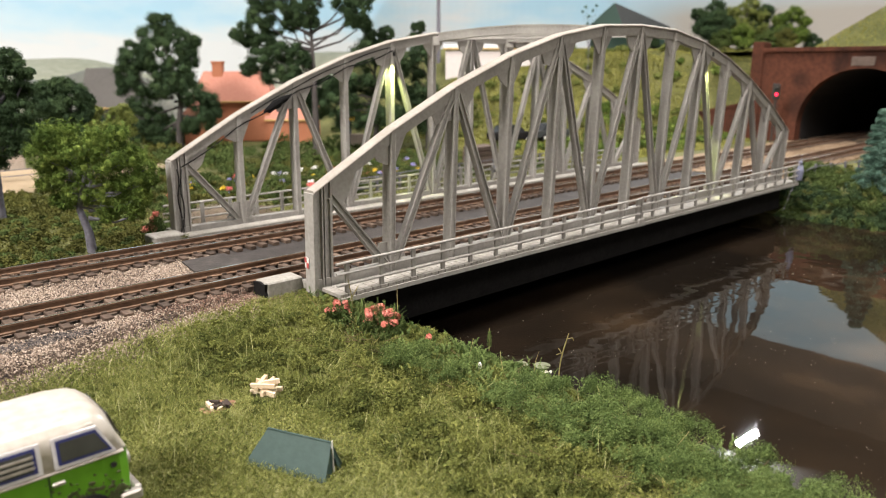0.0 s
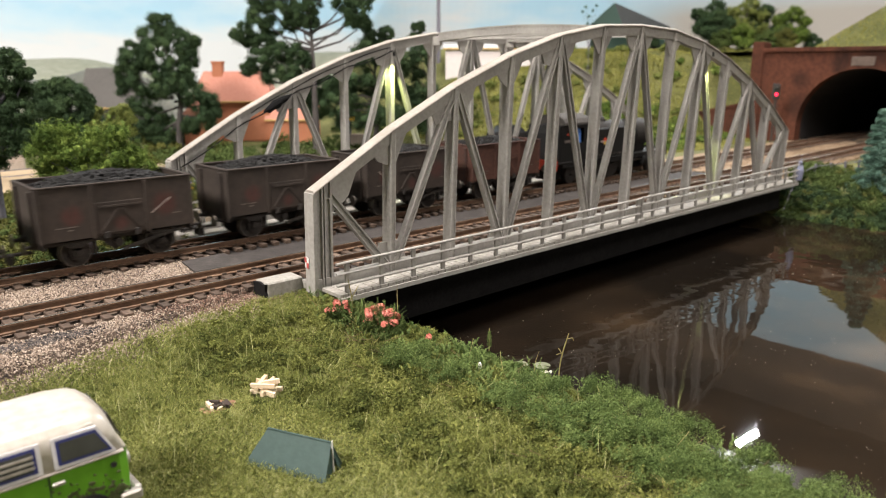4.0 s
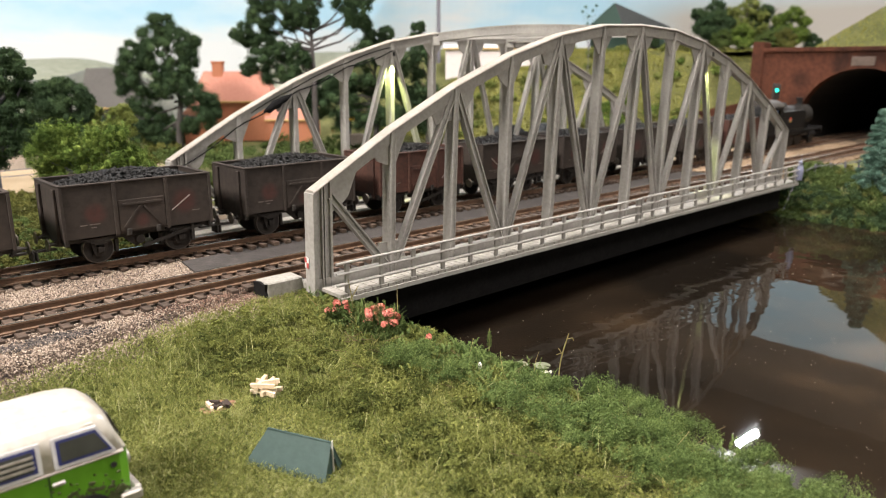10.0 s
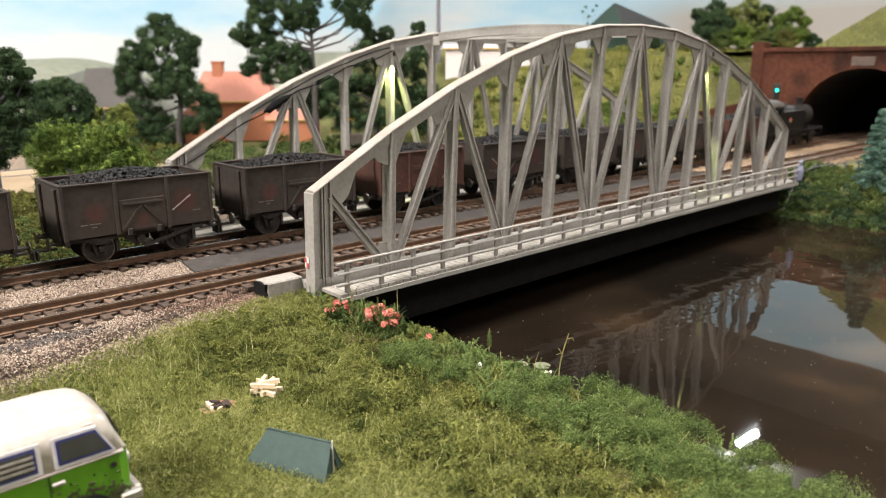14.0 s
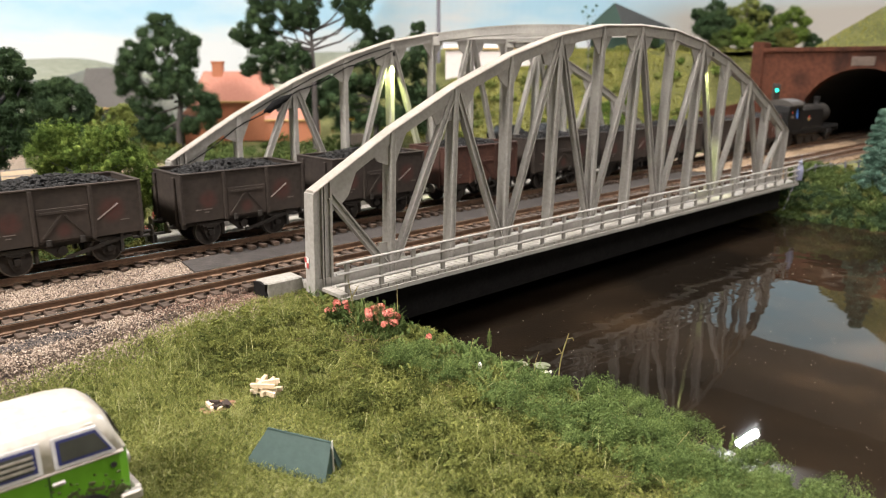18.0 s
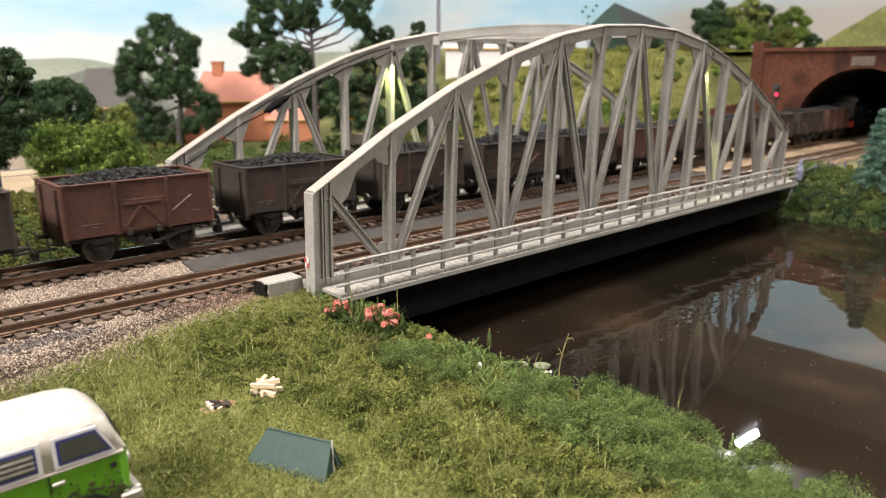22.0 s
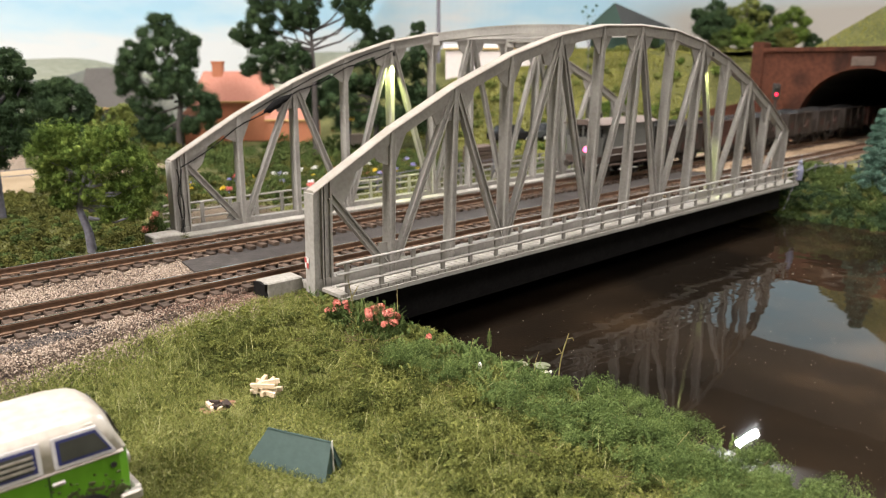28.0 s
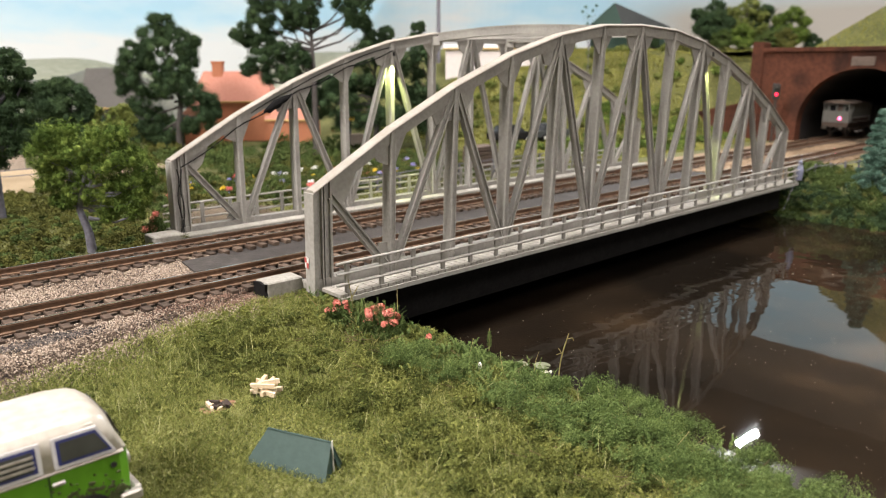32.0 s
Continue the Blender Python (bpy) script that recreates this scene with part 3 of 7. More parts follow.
def chord_plate(bm, a, b, y0, c):
    """The rounded top plate of one panel: chamfered along both edges."""
    prof = [(-0.1, 0.0), (0.0, 0.55), (0.8, PLATE - 0.1), (1.4, PLATE), (c - 1.4, PLATE), (c - 0.8, PLATE - 0.1), (c, 0.55), (c + 0.1, 0.0)]
    rows = [[bm.verts.new((p[0], y0 + y, p[1] + z)) for y, z in prof] for p in (a, b)]
    n = len(prof)
    for k in range(n):
        bm.faces.new((rows[0][k], rows[0][(k + 1) % n], rows[1][(k + 1) % n], rows[1][k]))
    bm.faces.new(rows[0][::-1])
    bm.faces.new(rows[1])
    bmesh.ops.recalc_face_normals(bm, faces=bm.faces)
    return bm


def truss(y0, tr, lean):
    """One truss; lean shifts it sideways as it rises, as the model has settled."""
    c = 6.0
    def put(name, bm):
        for v in bm.verts:
            v.co.y += lean[0] + lean[1] * v.co.z
        return part(name, bm, CHORDTOP if name == "chord_plate" else GREY, tr)
    def top(x):
        return float(np.interp(x, XS, HS)) + 0.3
    for i in range(12):
        a, b = (XS[i], top(XS[i])), (XS[i + 1], top(XS[i + 1]))
        put("chord_plate", chord_plate(fresh(), a, b, y0, c))
        if i == 0:
            a = (8.3, top(8.3))
        if i == 11:
            b = (XEND - 8.3, top(XEND - 8.3))
        put("top_chord", extrude(fresh(), [a, b, (b[0], b[1] - CH), (a[0], a[1] - CH)], "y", y0 + 0.9, y0 + c - 0.9))
    for i in range(13):
        end = i in (0, 12)
        x = XS[i] + (4.6 if i == 0 else -4.6 if i == 12 else 0)
        h = top(XS[i])
        if not end:
            face = fresh()
            for ya in (y0 + 0.3, y0 + c - 1.0):
                box(face, x - 1.45, x + 1.45, ya, ya + 0.7, 0, h - 0.6, 0.12)
            put("flange_plate", face)
            rib = fresh()
            for q in (-0.95, 0.95):
                box(rib, x + q - 0.2, x + q + 0.2, y0 + 0.02, y0 + 0.32, 0, h - 0.4)
            put("edge_rib", rib)
        if end:
            bm = fresh()
            for xx, wide in ((x - 3.4, 0.8), (x - 0.7, 0.6), (x + 0.5, 0.5), (x + 3.4, 0.9)):
                box(bm, xx - wide / 2, xx + wide / 2, y0 + 0.4, y0 + c - 0.4, 0, top(xx) - 0.2)
            extrude(bm, [(x - 3.3, 0), (x + 3.3, 0), (x + 3.3, top(x + 3.3) - 0.3), (x - 3.3, top(x - 3.3) - 0.3)], "y", y0 + 1.6, y0 + c - 1.6)
            put("end_post", bm)
        else:
            put("upright", i_post(x, h - 3, 2.7, y0 + 0.4, c - 0.8))
        if end:
            s = -1 if i == 0 else 1
            xe = XS[i]
            put("end_plate", extrude(fresh(), [(xe + s * 0.5, -1.5), (xe - s * 0.5, -1.5), (xe - s * 0.5, h + 0.3), (xe + s * 0.5, h)], "y", y0 - 0.1, y0 + c + 0.1))
    # diagonals in a W pattern: tops at the even points, feet at the odd ones
    for i in range(12):
        if i % 2 == 0:
            a, b = Vector((XS[i] + (8.0 if i == 0 else 1.5), y0 + 2.0, HS[i] - (1.5 if i == 0 else 3))), Vector((XS[i + 1] - 2.0, y0 + 2.0, 3))
        else:
            a, b = Vector((XS[i] + 2.0, y0 + 2.0, 3)), Vector((XS[i + 1] - (8.0 if i == 11 else 1.5), y0 + 2.0, HS[i + 1] - (1.5 if i == 11 else 3)))
        bm = fresh()
        bar(bm, a, b, 2.9, 1.2)
        for q in (-1, 1):
            d = (b - a).normalized()
            w = d.cross(Vector((0, 1, 0))).normalized() * 1.2 * q
            bar(bm, a + w, b + w, 0.6, 3.0)
        put("diagonal", bm)
    # gusset plates under the chord and over the bottom chord
    for i in range(13):
        x, h = XS[i], HS[i]
        for q in (-1, 1):
            if not 0 <= i + q <= 12:
                continue
            if i in (0, 12):
                pts = [(8.2, -5), (21.5, 0), (20.8, -1.0), (16.8, -9.5), (12.6, -13.2), (8.2, -15.4)]
                pts = [(x + q * u, (top(x + q * u) - CH + 0.2) if k < 2 else (h + 7.8 + w if k == 2 else h + 7.0 + w if k == 3 else h + 7.0 + w)) for k, (u, w) in enumerate(pts)]
            elif i % 2 == 0:
                pts = [(x + q * 1.0, top(x) - CH + 0.3), (x + q * 13.0, top(x + q * 13.0) - CH + 0.2), (x + q * 10.6, top(x + q * 13.0) - CH - 4.6), (x + q * 5, h - 14), (x + q * 1.0, h - 14)]
            else:
                pts = [(x + q * 1.0, top(x) - CH + 0.3), (x + q * 8.6, top(x + q * 8.6) - CH + 0.2), (x + q * 7.0, top(x + q * 8.6) - CH - 2.2), (x + q * 2.2, h - 13.5), (x + q * 1.0, h - 13.5)]
            put("gusset", extrude(fresh(), pts, "y", y0 + 1.7, y0 + 2.5))
        if i % 2 == 1:
            put("gusset", extrude(fresh(), [(x - 9, 5), (x + 9, 5), (x + 5, 13), (x - 5, 13)], "y", y0 + 2.6, y0 + 3.6))
    put("bottom_chord", box(fresh(), 0.6, XEND - 0.6, y0 + 0.8, y0 + c - 0.8, -3, 3.8))


def walkway(y_in, y_out, tr):
    s = 1 if y_out > y_in else -1
    bm = fresh()
    x = 2.0
    while x < XEND - 2:
        box(bm, x, x + 3.6, min(y_in, y_out), max(y_in, y_out), -0.6, 0.9, 0.15)
        x += 3.85
    tagged(part("walkway_planks", bm, DECKGREY, tr), kind="stuff")
    part("walkway_edge", box(fresh(), 1.5, XEND - 1.5, *sorted((y_out - s * 1.0, y_out + s * 0.5)), -2.4, -0.6), GREY, tr)
    yr = y_out - s * 1.0
    x = 6.0
    pm = None
    while x < XEND:
        if pm is None:
            o = part("railing_post", box(fresh(), -1.05, 1.05, -0.6, 0.6, 0.9, 13.0, 0.2), GREY, tr)
            pm = o.data
        else:
            o = new("railing_post", pm)
            o.parent = tr
        o.matrix_basis = place(x, yr, 0)
        x += 16.4
    for z in (4.3, 8.6, 12.7):
        for x0, x1, up in ((1.0, 205.5, 0.0), (206.5, XEND - 2, 0.5)):
            part("railing_bar", rod(fresh(), (x0, yr + s * 0.4, z + up), (x1, yr + s * 0.4, z + up * 0.4), 0.58, seg=8), GREY, tr)
    for x in (204.4, 207.6):
        o = new("railing_post", pm)
        o.parent = tr
        o.matrix_basis = place(x, yr, 0.2)
    part("joint_block", box(fresh(), 203.2, 208.8, *sorted((y_out - s * 1.6, y_out + s * 0.7)), -2.6, 1.4, 0.2), GREY, tr)


bridge = thing("bowstring_bridge", 0, 0, 0, "grey painted double track bowstring truss bridge over brown river", "bridge")
for y0, out, lean in ((0.0, -12.0, (1.2, -0.032)), (W, W + 7.2 + 12.0, (0.4, -0.006))):
    truss(y0, bridge, lean)
    walkway(y0 + 0.4 if out < 0 else y0 + 6.8, out, bridge)
# wind bracing between the trusses: slightly bowed struts, ragged at the far end
for i in (5, 7):
    ya, yb = 3.4, W - 6.0
    for name, x0, x1, d0, d1 in (("strut_flange", -2.6, 2.6, 0.0, -0.9), ("strut_web", -2.2, -1.4, -0.9, -4.4), ("strut_web", 1.4, 2.2, -0.9, -4.4), ("strut_flange", -2.6, 2.6, -4.4, -5.0)):
        up = [(y, HS[i] + 0.9 + d0 + 2.3 * math.sin(math.pi * (y - ya) / (yb - ya))) for y in np.linspace(ya, yb, 11)]
        part(name, extrude(fresh(), up + [(y, z - d0 + d1) for y, z in up[::-1]], "x", XS[i] + x0, XS[i] + x1), GREY, bridge)
    part("strut_bracket", box(fresh(), XS[i] - 1.2, XS[i] + 1.2, yb - 0.4, W + 0.8, HS[i] - 6.5, HS[i] - 1.2, 0.2), GREY, bridge)
part("cross_strut", box(fresh(), XS[6] - 2.0, XS[6] + 2.0, 3.0, W, HS[6] - 2.4, HS[6] - 1.2), GREY, bridge)
for a, c in (((XS[5], 4.0), (XS[7], W - 0.2)), ((XS[7], 4.0), (XS[5], W - 0.2))):
    part("cross_brace", bar(fresh(), (a[0], a[1], HS[5] - 2.4), (c[0], c[1], HS[7] - 2.4), 1.8, 1.2, (0, 0, 1)), GREY, bridge)
part("deck", box(fresh(), 0.5, XEND - 0.5, 7.2, W, -6, -1.3), DECK, bridge, "dark grey deck between the tracks")
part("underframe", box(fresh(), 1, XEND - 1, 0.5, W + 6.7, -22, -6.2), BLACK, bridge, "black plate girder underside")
for y0, y1 in ((3.4, 15.5), (W - 9, W + 4)):
    kb = part("kerb_beam", box(fresh(), -15.6 if y0 < 50 else -15, 0.2, 10.6 if y0 < 50 else y0, 19.8 if y0 < 50 else y1, -6, 3.8 if y0 < 50 else 3.0, 0.5), DECKGREY, bridge, "pale kerb beam running off the bridge end")
    if y0 < 50:
        bm = fresh()
        extrude(bm, [(10.8, -5.2), (19.4, -5.6), (19.7, -1.0), (19.0, 1.6), (19.4, 3.2), (15.4, 3.75), (12.6, 3.2), (10.5, 3.6), (11.0, 0.8), (10.4, -2.0)], "x", -16.6, -15.5)
        part("broken_end", bm, BLACK, kb, "ragged black broken end")
    part("kerb_beam", box(fresh(), 0.2, XEND, 9 if y0 < 50 else W - 9, 14 if y0 < 50 else W - 1, -1.2, 1.6, 0.4), DECKGREY, bridge)

# ---- tunnel ----
def hill_top(X, Y):
    """The ground over the tunnel."""
    return 103 + 2.0 * wave(X, Y, 60, 3.0) + np.clip(0.62 * (0.38 * (X - 830) + 148 - Y), 0, 95) * smooth_step(767, 830, X)


def tunnel():
    t = thing("tunnel_portal", 755, 58.4, 0, "red brick double track tunnel portal with sooty arch", "tunnel portal")
    R, SP = 66.2, 19.5
    arch = [(-R, 0), (-R, SP)] + [(R * math.cos(radians(a)), SP + R * 0.97 * math.sin(radians(a))) for a in range(170, 5, -10)] + [(R, SP), (R, 0)]
    bm = fresh()
    outline = [(-230, -8), (-230, 102), (124, 102), (124, -8)]
    # front wall as strips round the arch
    for i in range(len(arch) - 1):
        (y0, z0), (y1, z1) = arch[i], arch[i + 1]
        if abs(y1 - y0) < 1e-6:
            continue
        extrude(bm, [(y0, z0), (y1, z1), (y1, 102), (y0, 102)], "x", 0, 14)
    box(bm, 0, 14, -230, -R, -8, 102)
    box(bm, 0, 14, R, 124, -8, 102)
    part("brick_front", bm, BRICKRED, t)
    def hoop(f, x0, x1):
        """One connected arched band of f times the opening's size."""
        bm = fresh()
        outer = [(y * f, SP + (z - SP) * f if z > SP else z) for y, z in arch]
        rows = [[bm.verts.new((x, y, z)) for y, z in p] for p, x in ((arch, x0), (outer, x0), (outer, x1), (arch, x1))]
        for i in range(len(arch) - 1):
            for k in range(4):
                a, c = rows[k], rows[(k + 1) % 4]
                bm.faces.new((a[i], a[i + 1], c[i + 1], c[i]))
        for i in (0, -1):
            bm.faces.new([r[i] for r in rows])
        bmesh.ops.recalc_face_normals(bm, faces=bm.faces)
        return bm
    bm = hoop(1.09, -1.5, 0.5)
    part("arch_ring", bm, BRICKRED, t)
    part("coping", box(fresh(), -3, 16, -230, 124, 102, 107, 0.6), BRICKRED, t)
    part("pillar", box(fresh(), -4, 16, 112, 126, -8, 114, 0.8), BRICKRED, t)
    part("date_stone", box(fresh(), -2, 0.5, -10, 14, 86, 96, 0.3), STAINSTONE, t, "pale blank stone tablet")
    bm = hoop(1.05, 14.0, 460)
    part("tunnel_lining", bm, LININGBLACK, t, "near black tunnel lining")
    part("tunnel_end", box(fresh(), 455, 462, -74, 74, -4, 92), LININGBLACK, t)
    part("tunnel_floor", box(fresh(), 10, 460, -70, 70, -4, -0.9), LININGBLACK, t)
    tagged(grid_sheet("tunnel_hill", 765, 1490, -230, 260, 10.0, hill_top, HILL), "grassy hill over the tunnel mouth", "hill", kind="structure")


tunnel()

# ---- train ----
PITCH_W, WL = 79.4, 61.0
PAINT_BAR = speckled("faded_white_lettering", [(0.3, (0.085, 0.068, 0.06)), (0.7, (0.16, 0.135, 0.12))], 0.3, 3.0, 0.8, moving=True)
STRIPE = speckled("chalky_white_stripe", [(0.3, (0.20, 0.15, 0.13)), (0.7, (0.46, 0.40, 0.37))], 0.3, 3.0, 0.8, moving=True)
VANGREY = speckled("weathered_grey_van", [(0.3, (0.10, 0.10, 0.092)), (0.55, (0.15, 0.15, 0.138)), (0.75, (0.21, 0.206, 0.19))], 0.15, 2.5, 0.75, bump=0.15, moving=True)
VANROOF = speckled("brown_dusted_roof", [(0.3, (0.10, 0.072, 0.06)), (0.7, (0.185, 0.145, 0.122))], 0.15, 2.5, 0.8, moving=True)
VANBROWN = speckled("grimy_brown_underframe", [(0.3, (0.055, 0.038, 0.03)), (0.7, (0.12, 0.085, 0.068))], 0.2, 2.5, 0.8, moving=True)
VANWHITE = speckled("white_painted_steps", [(0.3, (0.45, 0.42, 0.39)), (0.7, (0.62, 0.6, 0.56))], 0.2, 2.5, 0.8, moving=True)
WINDOW = speckled("dark_window", [(0.3, (0.008, 0.009, 0.01)), (0.7, (0.015, 0.016, 0.018))], 0.2, 1.0, 0.12, bump=0.0, moving=True)
TAIL = glow("red_tail_lamp_glow", (1.0, 0.07, 0.20), 10.0)
SPRING = CHASSIS


def wheelset(parent, x, r, half=8.6, rim=None):
    bm = fresh()
    rod(bm, (0, -11, 0), (0, 11, 0), 0.8, seg=8)
    ob = part("wheelset", bm, CHASSIS, parent, m=place(x, 0, r))
    for s in (-1, 1):
        bm = fresh()
        rod(bm, (0, s * half - 1.2, 0), (0, s * half + 1.2, 0), r * 0.93, seg=28)
        rod(bm, (0, s * (half - 1.5) - 0.25, 0), (0, s * (half - 1.5) + 0.25, 0), r * 1.05, seg=28)
        for k in range(3):
            a = k * 2.094
            rod(bm, (math.cos(a) * r * 0.52, s * half - 1.5, math.sin(a) * r * 0.52), (math.cos(a) * r * 0.52, s * half + 1.5, math.sin(a) * r * 0.52), r * 0.13, seg=8)
        part("wheel", bm, CHASSIS, ob)
        bm = fresh()
        bmesh.ops.create_circle(bm, segments=28, radius=r, cap_ends=False)
        ring = list(bm.edges)
        up = bmesh.ops.extrude_edge_only(bm, edges=ring)
        bmesh.ops.translate(bm, verts=[g for g in up["geom"] if isinstance(g, bmesh.types.BMVert)], vec=(0, 0, 2.3))
        bmesh.ops.solidify(bm, geom=list(bm.faces), thickness=0.7)
        bmesh.ops.rotate(bm, verts=bm.verts, cent=(0, 0, 0), matrix=Matrix.Rotation(radians(90), 3, "X"))
        bmesh.ops.translate(bm, verts=bm.verts, vec=(0, s * half + 1.15, 0))
        bmesh.ops.recalc_face_normals(bm, faces=bm.faces)
        part("tyre", bm, rim or WHEELSTEEL, ob, "" if rim else "worn bright tyre rim")
    return ob


def buffer(parent, x, s, y, z):
    bm = fresh()
    rod(bm, (x, y, z), (x + s * 2.6, y, z), 1.5, 1.1, 10)
    rod(bm, (x + s * 2.4, y, z), (x + s * 5.0, y, z), 0.75, seg=8)
    b = part("buffer", bm, CHASSIS, parent)
    part("buffer_head", rod(fresh(), (x + s * 4.9, y, z), (x + s * 5.5, y, z), 2.7, 2.5, 14), WHEELSTEEL, b)


def axle_guard(parent, x, s):
    bm = fresh()
    y = s * 11.6
    extrude(bm, [(x - 4.2, 11.5), (x - 1.9, 3.6), (x + 1.9, 3.6), (x + 4.2, 11.5), (x + 2.2, 11.5), (x + 1.0, 5.2), (x - 1.0, 5.2), (x - 2.2, 11.5)], "y", y - 0.3, y + 0.3)
    g = part("axle_guard", bm, CHASSIS, parent)
    part("axle_box", box(fresh(), x - 1.3, x + 1.3, min(y, y + s * 1.8), max(y, y + s * 1.8), 5.0, 7.8, 0.3), CHASSIS, g)
    bm = fresh()
    for k in range(4):
        L = 7.0 - k * 1.5
        box(bm, x - L, x + L, min(y + s * 0.5, y + s * 2.1), max(y + s * 0.5, y + s * 2.1), 10.9 - k * 0.75, 11.6 - k * 0.75)
    part("leaf_spring", bm, CHASSIS, g)


def coal_load(parent, x0, x1, y, z, seed):
    rnd = np.random.default_rng(seed)
    n = 1700
    x = rnd.uniform(x0, x1, n)
    yy = rnd.uniform(-y, y, n)
    u = (x - (x0 + x1) / 2) / ((x1 - x0) / 2)
    zz = z + 5.2 * (1 - np.abs(u) ** 2.2) * (1 - 0.55 * (yy / y) ** 2) + rnd.uniform(-0.6, 0.7, n)
    base = np.array([[1, 1, 1], [-1, -1, 1], [-1, 1, -1], [1, -1, -1], [0.9, -0.8, 0.9], [-0.8, 0.7, 0.8]])
    v = base[None] * rnd.uniform(0.45, 1.3, (n, 1, 1)) * 0.55 + rnd.normal(size=(n, 6, 3)) * 0.38
    v = v + np.stack([x, yy, zz], 1)[:, None]
    f = np.array([[0, 4, 1], [0, 1, 5], [0, 5, 2], [0, 2, 3], [0, 3, 4], [1, 4, 3], [1, 3, 2], [1, 2, 5]])
    F = (f[None] + (np.arange(n) * 6)[:, None, None]).reshape(-1, 3)
    ob = indexed_mesh("coal", v.reshape(-1, 3), F, COAL, parent)
    bm = fresh()
    extrude(bm, [(x0, z - 1.5), (x1, z - 1.5), (x1 - 4, z + 1.8), ((x0 + x1) / 2, z + 3.4), (x0 + 4, z + 1.8)], "y", -y, y)
    part("coal_bed", bm, COAL, parent)
    return tagged(ob, "heaped black coal", kind="stuff")


def mineral_wagon(paint, label, seed, flip, long=False):
    w = thing("mineral_wagon", 0, TRACKS[1], RAIL, label, "coal wagon", "coal train")
    HB, HT, HY = 12.6, 33.8, 15.7
    bm = fresh()
    t = 0.9
    def ring(x0, x1, y, z):
        return [bm.verts.new(p) for p in ((x0, -y, z), (x1, -y, z), (x1, y, z), (x0, y, z))]
    X0W = -1.2
    loops = [ring(X0W, WL, HY, HB), ring(X0W, WL, HY, HT), ring(X0W + t, WL - t, HY - t, HT), ring(X0W + t, WL - t, HY - t, HB + 1.2)]
    for p, q in zip(loops, loops[1:]):
        for i in range(4):
            bm.faces.new((p[i], p[(i + 1) % 4], q[(i + 1) % 4], q[i]))
    bm.faces.new(loops[0][::-1])
    bm.faces.new(loops[3])
    bmesh.ops.recalc_face_normals(bm, faces=bm.faces)
    body = part("tub", bm, paint, w)
    bm = fresh()
    for y0, y1 in ((-HY - 0.55, -HY + 1.2), (HY - 1.2, HY + 0.55)):
        box(bm, X0W - 0.5, WL + 0.5, y0, y1, HT, HT + 0.8, 0.2)
    for x0, x1 in ((X0W - 0.5, X0W + 1.3), (WL - 1.3, WL + 0.5)):
        box(bm, x0, x1, -HY + 1.2, HY - 1.2, HT, HT + 0.8, 0.2)
    part("rim_angle", bm, paint, w)
    for s in (-1, 1):
        y = s * HY
        for x in (0.0, 19.4, 41.0, WL):
            wd = 1.5 if 0 < x < WL else 0.9
            x0, x1 = (x - wd / 2, x + wd / 2) if 0 < x < WL else ((X0W - 0.3, X0W + wd) if x == 0 else (x - wd, x + 0.3))
            part("side_stanchion", box(fresh(), x0, x1, *sorted((y, y + s * 0.75)), HB - 0.6, HT, 0.15), paint, body)
        bm = fresh()
        box(bm, 20.6, 39.8, *sorted((y, y + s * 0.45)), HB + 0.8, 26.4, 0.15)
        door = part("side_door", bm, paint, w)
        bm = fresh()
        ys = y + s * 0.65
        bar(bm, (22.4, ys, 14.8), (29.4, ys, 23.4), 1.0, 0.55)
        bar(bm, (38.0, ys, 14.8), (31.0, ys, 23.4), 1.0, 0.55)
        bar(bm, (22.0, ys, 24.6), (38.4, ys, 24.6), 0.9, 0.55)
        part("door_pressing", bm, paint, door)
        for x in (24.0, 36.4):
            part("hinge", box(fresh(), x - 0.9, x + 0.9, *sorted((y, y + s * 1.1)), HB - 1.2, HB + 1.6, 0.2), CHASSIS, door)
        # end-door stripe and small painted panels
        q = 1 if not flip else -1
        xa, xb = (44.5, 57.0) if q > 0 else (13.5, 4.5)
        za, zb = (17.5, 30.5) if long else (19.6, 25.4)
        if not long:
            xa, xb = (43.0, 51.5) if q > 0 else (14.5, 7.0)
        part("stripe", bar(fresh(), (xa, y + s * 0.12, za), (xb, y + s * 0.12, zb), 0.6 if long else 0.5, 0.2), STRIPE, body, "faded white end door stripe")
        for x0, x1, z in ((5.2, 8.0, 17.6), (8.8, 13.0, 17.6), (9.4, 11.4, 16.3), (52.0, 55.5, 18.2)):
            part("number_bar", box(fresh(), x0, x1, *sorted((y, y + s * 0.12)), z, z + 0.42), PAINT_BAR, body)
        part("sole_bar", box(fresh(), 0.5, WL - 0.5, *sorted((s * 10.2, s * 12.4)), 10.2, 12.5, 0.2), CHASSIS, w)
        for x in (13.0, 47.5):
            axle_guard(w, x, s)
        bm = fresh()
        bar(bm, (30, s * 13.6, 5.4), (50, s * 14.2, 10.0), 1.5, 0.8)
        bar(bm, (50, s * 14.2, 10.0), (56.5, s * 14.2, 11.0), 1.2, 0.8)
        part("brake_lever", bm, CHASSIS, w)
        part("lever_guard", box(fresh(), 51.5, 52.7, *sorted((s * 12.4, s * 14.9)), 4.5, 12.5), CHASSIS, w)
        bm = fresh()
        extrude(bm, [(22, 10.4), (27.5, 5.6), (29, 5.6), (32, 10.4)], "y", s * 11.2 - 0.4, s * 11.2 + 0.4)
        rod(bm, (29.4, s * 10, 8.4), (29.4, s * 13.4, 8.4), 1.9, seg=10)
        part("brake_gear", bm, CHASSIS, w)
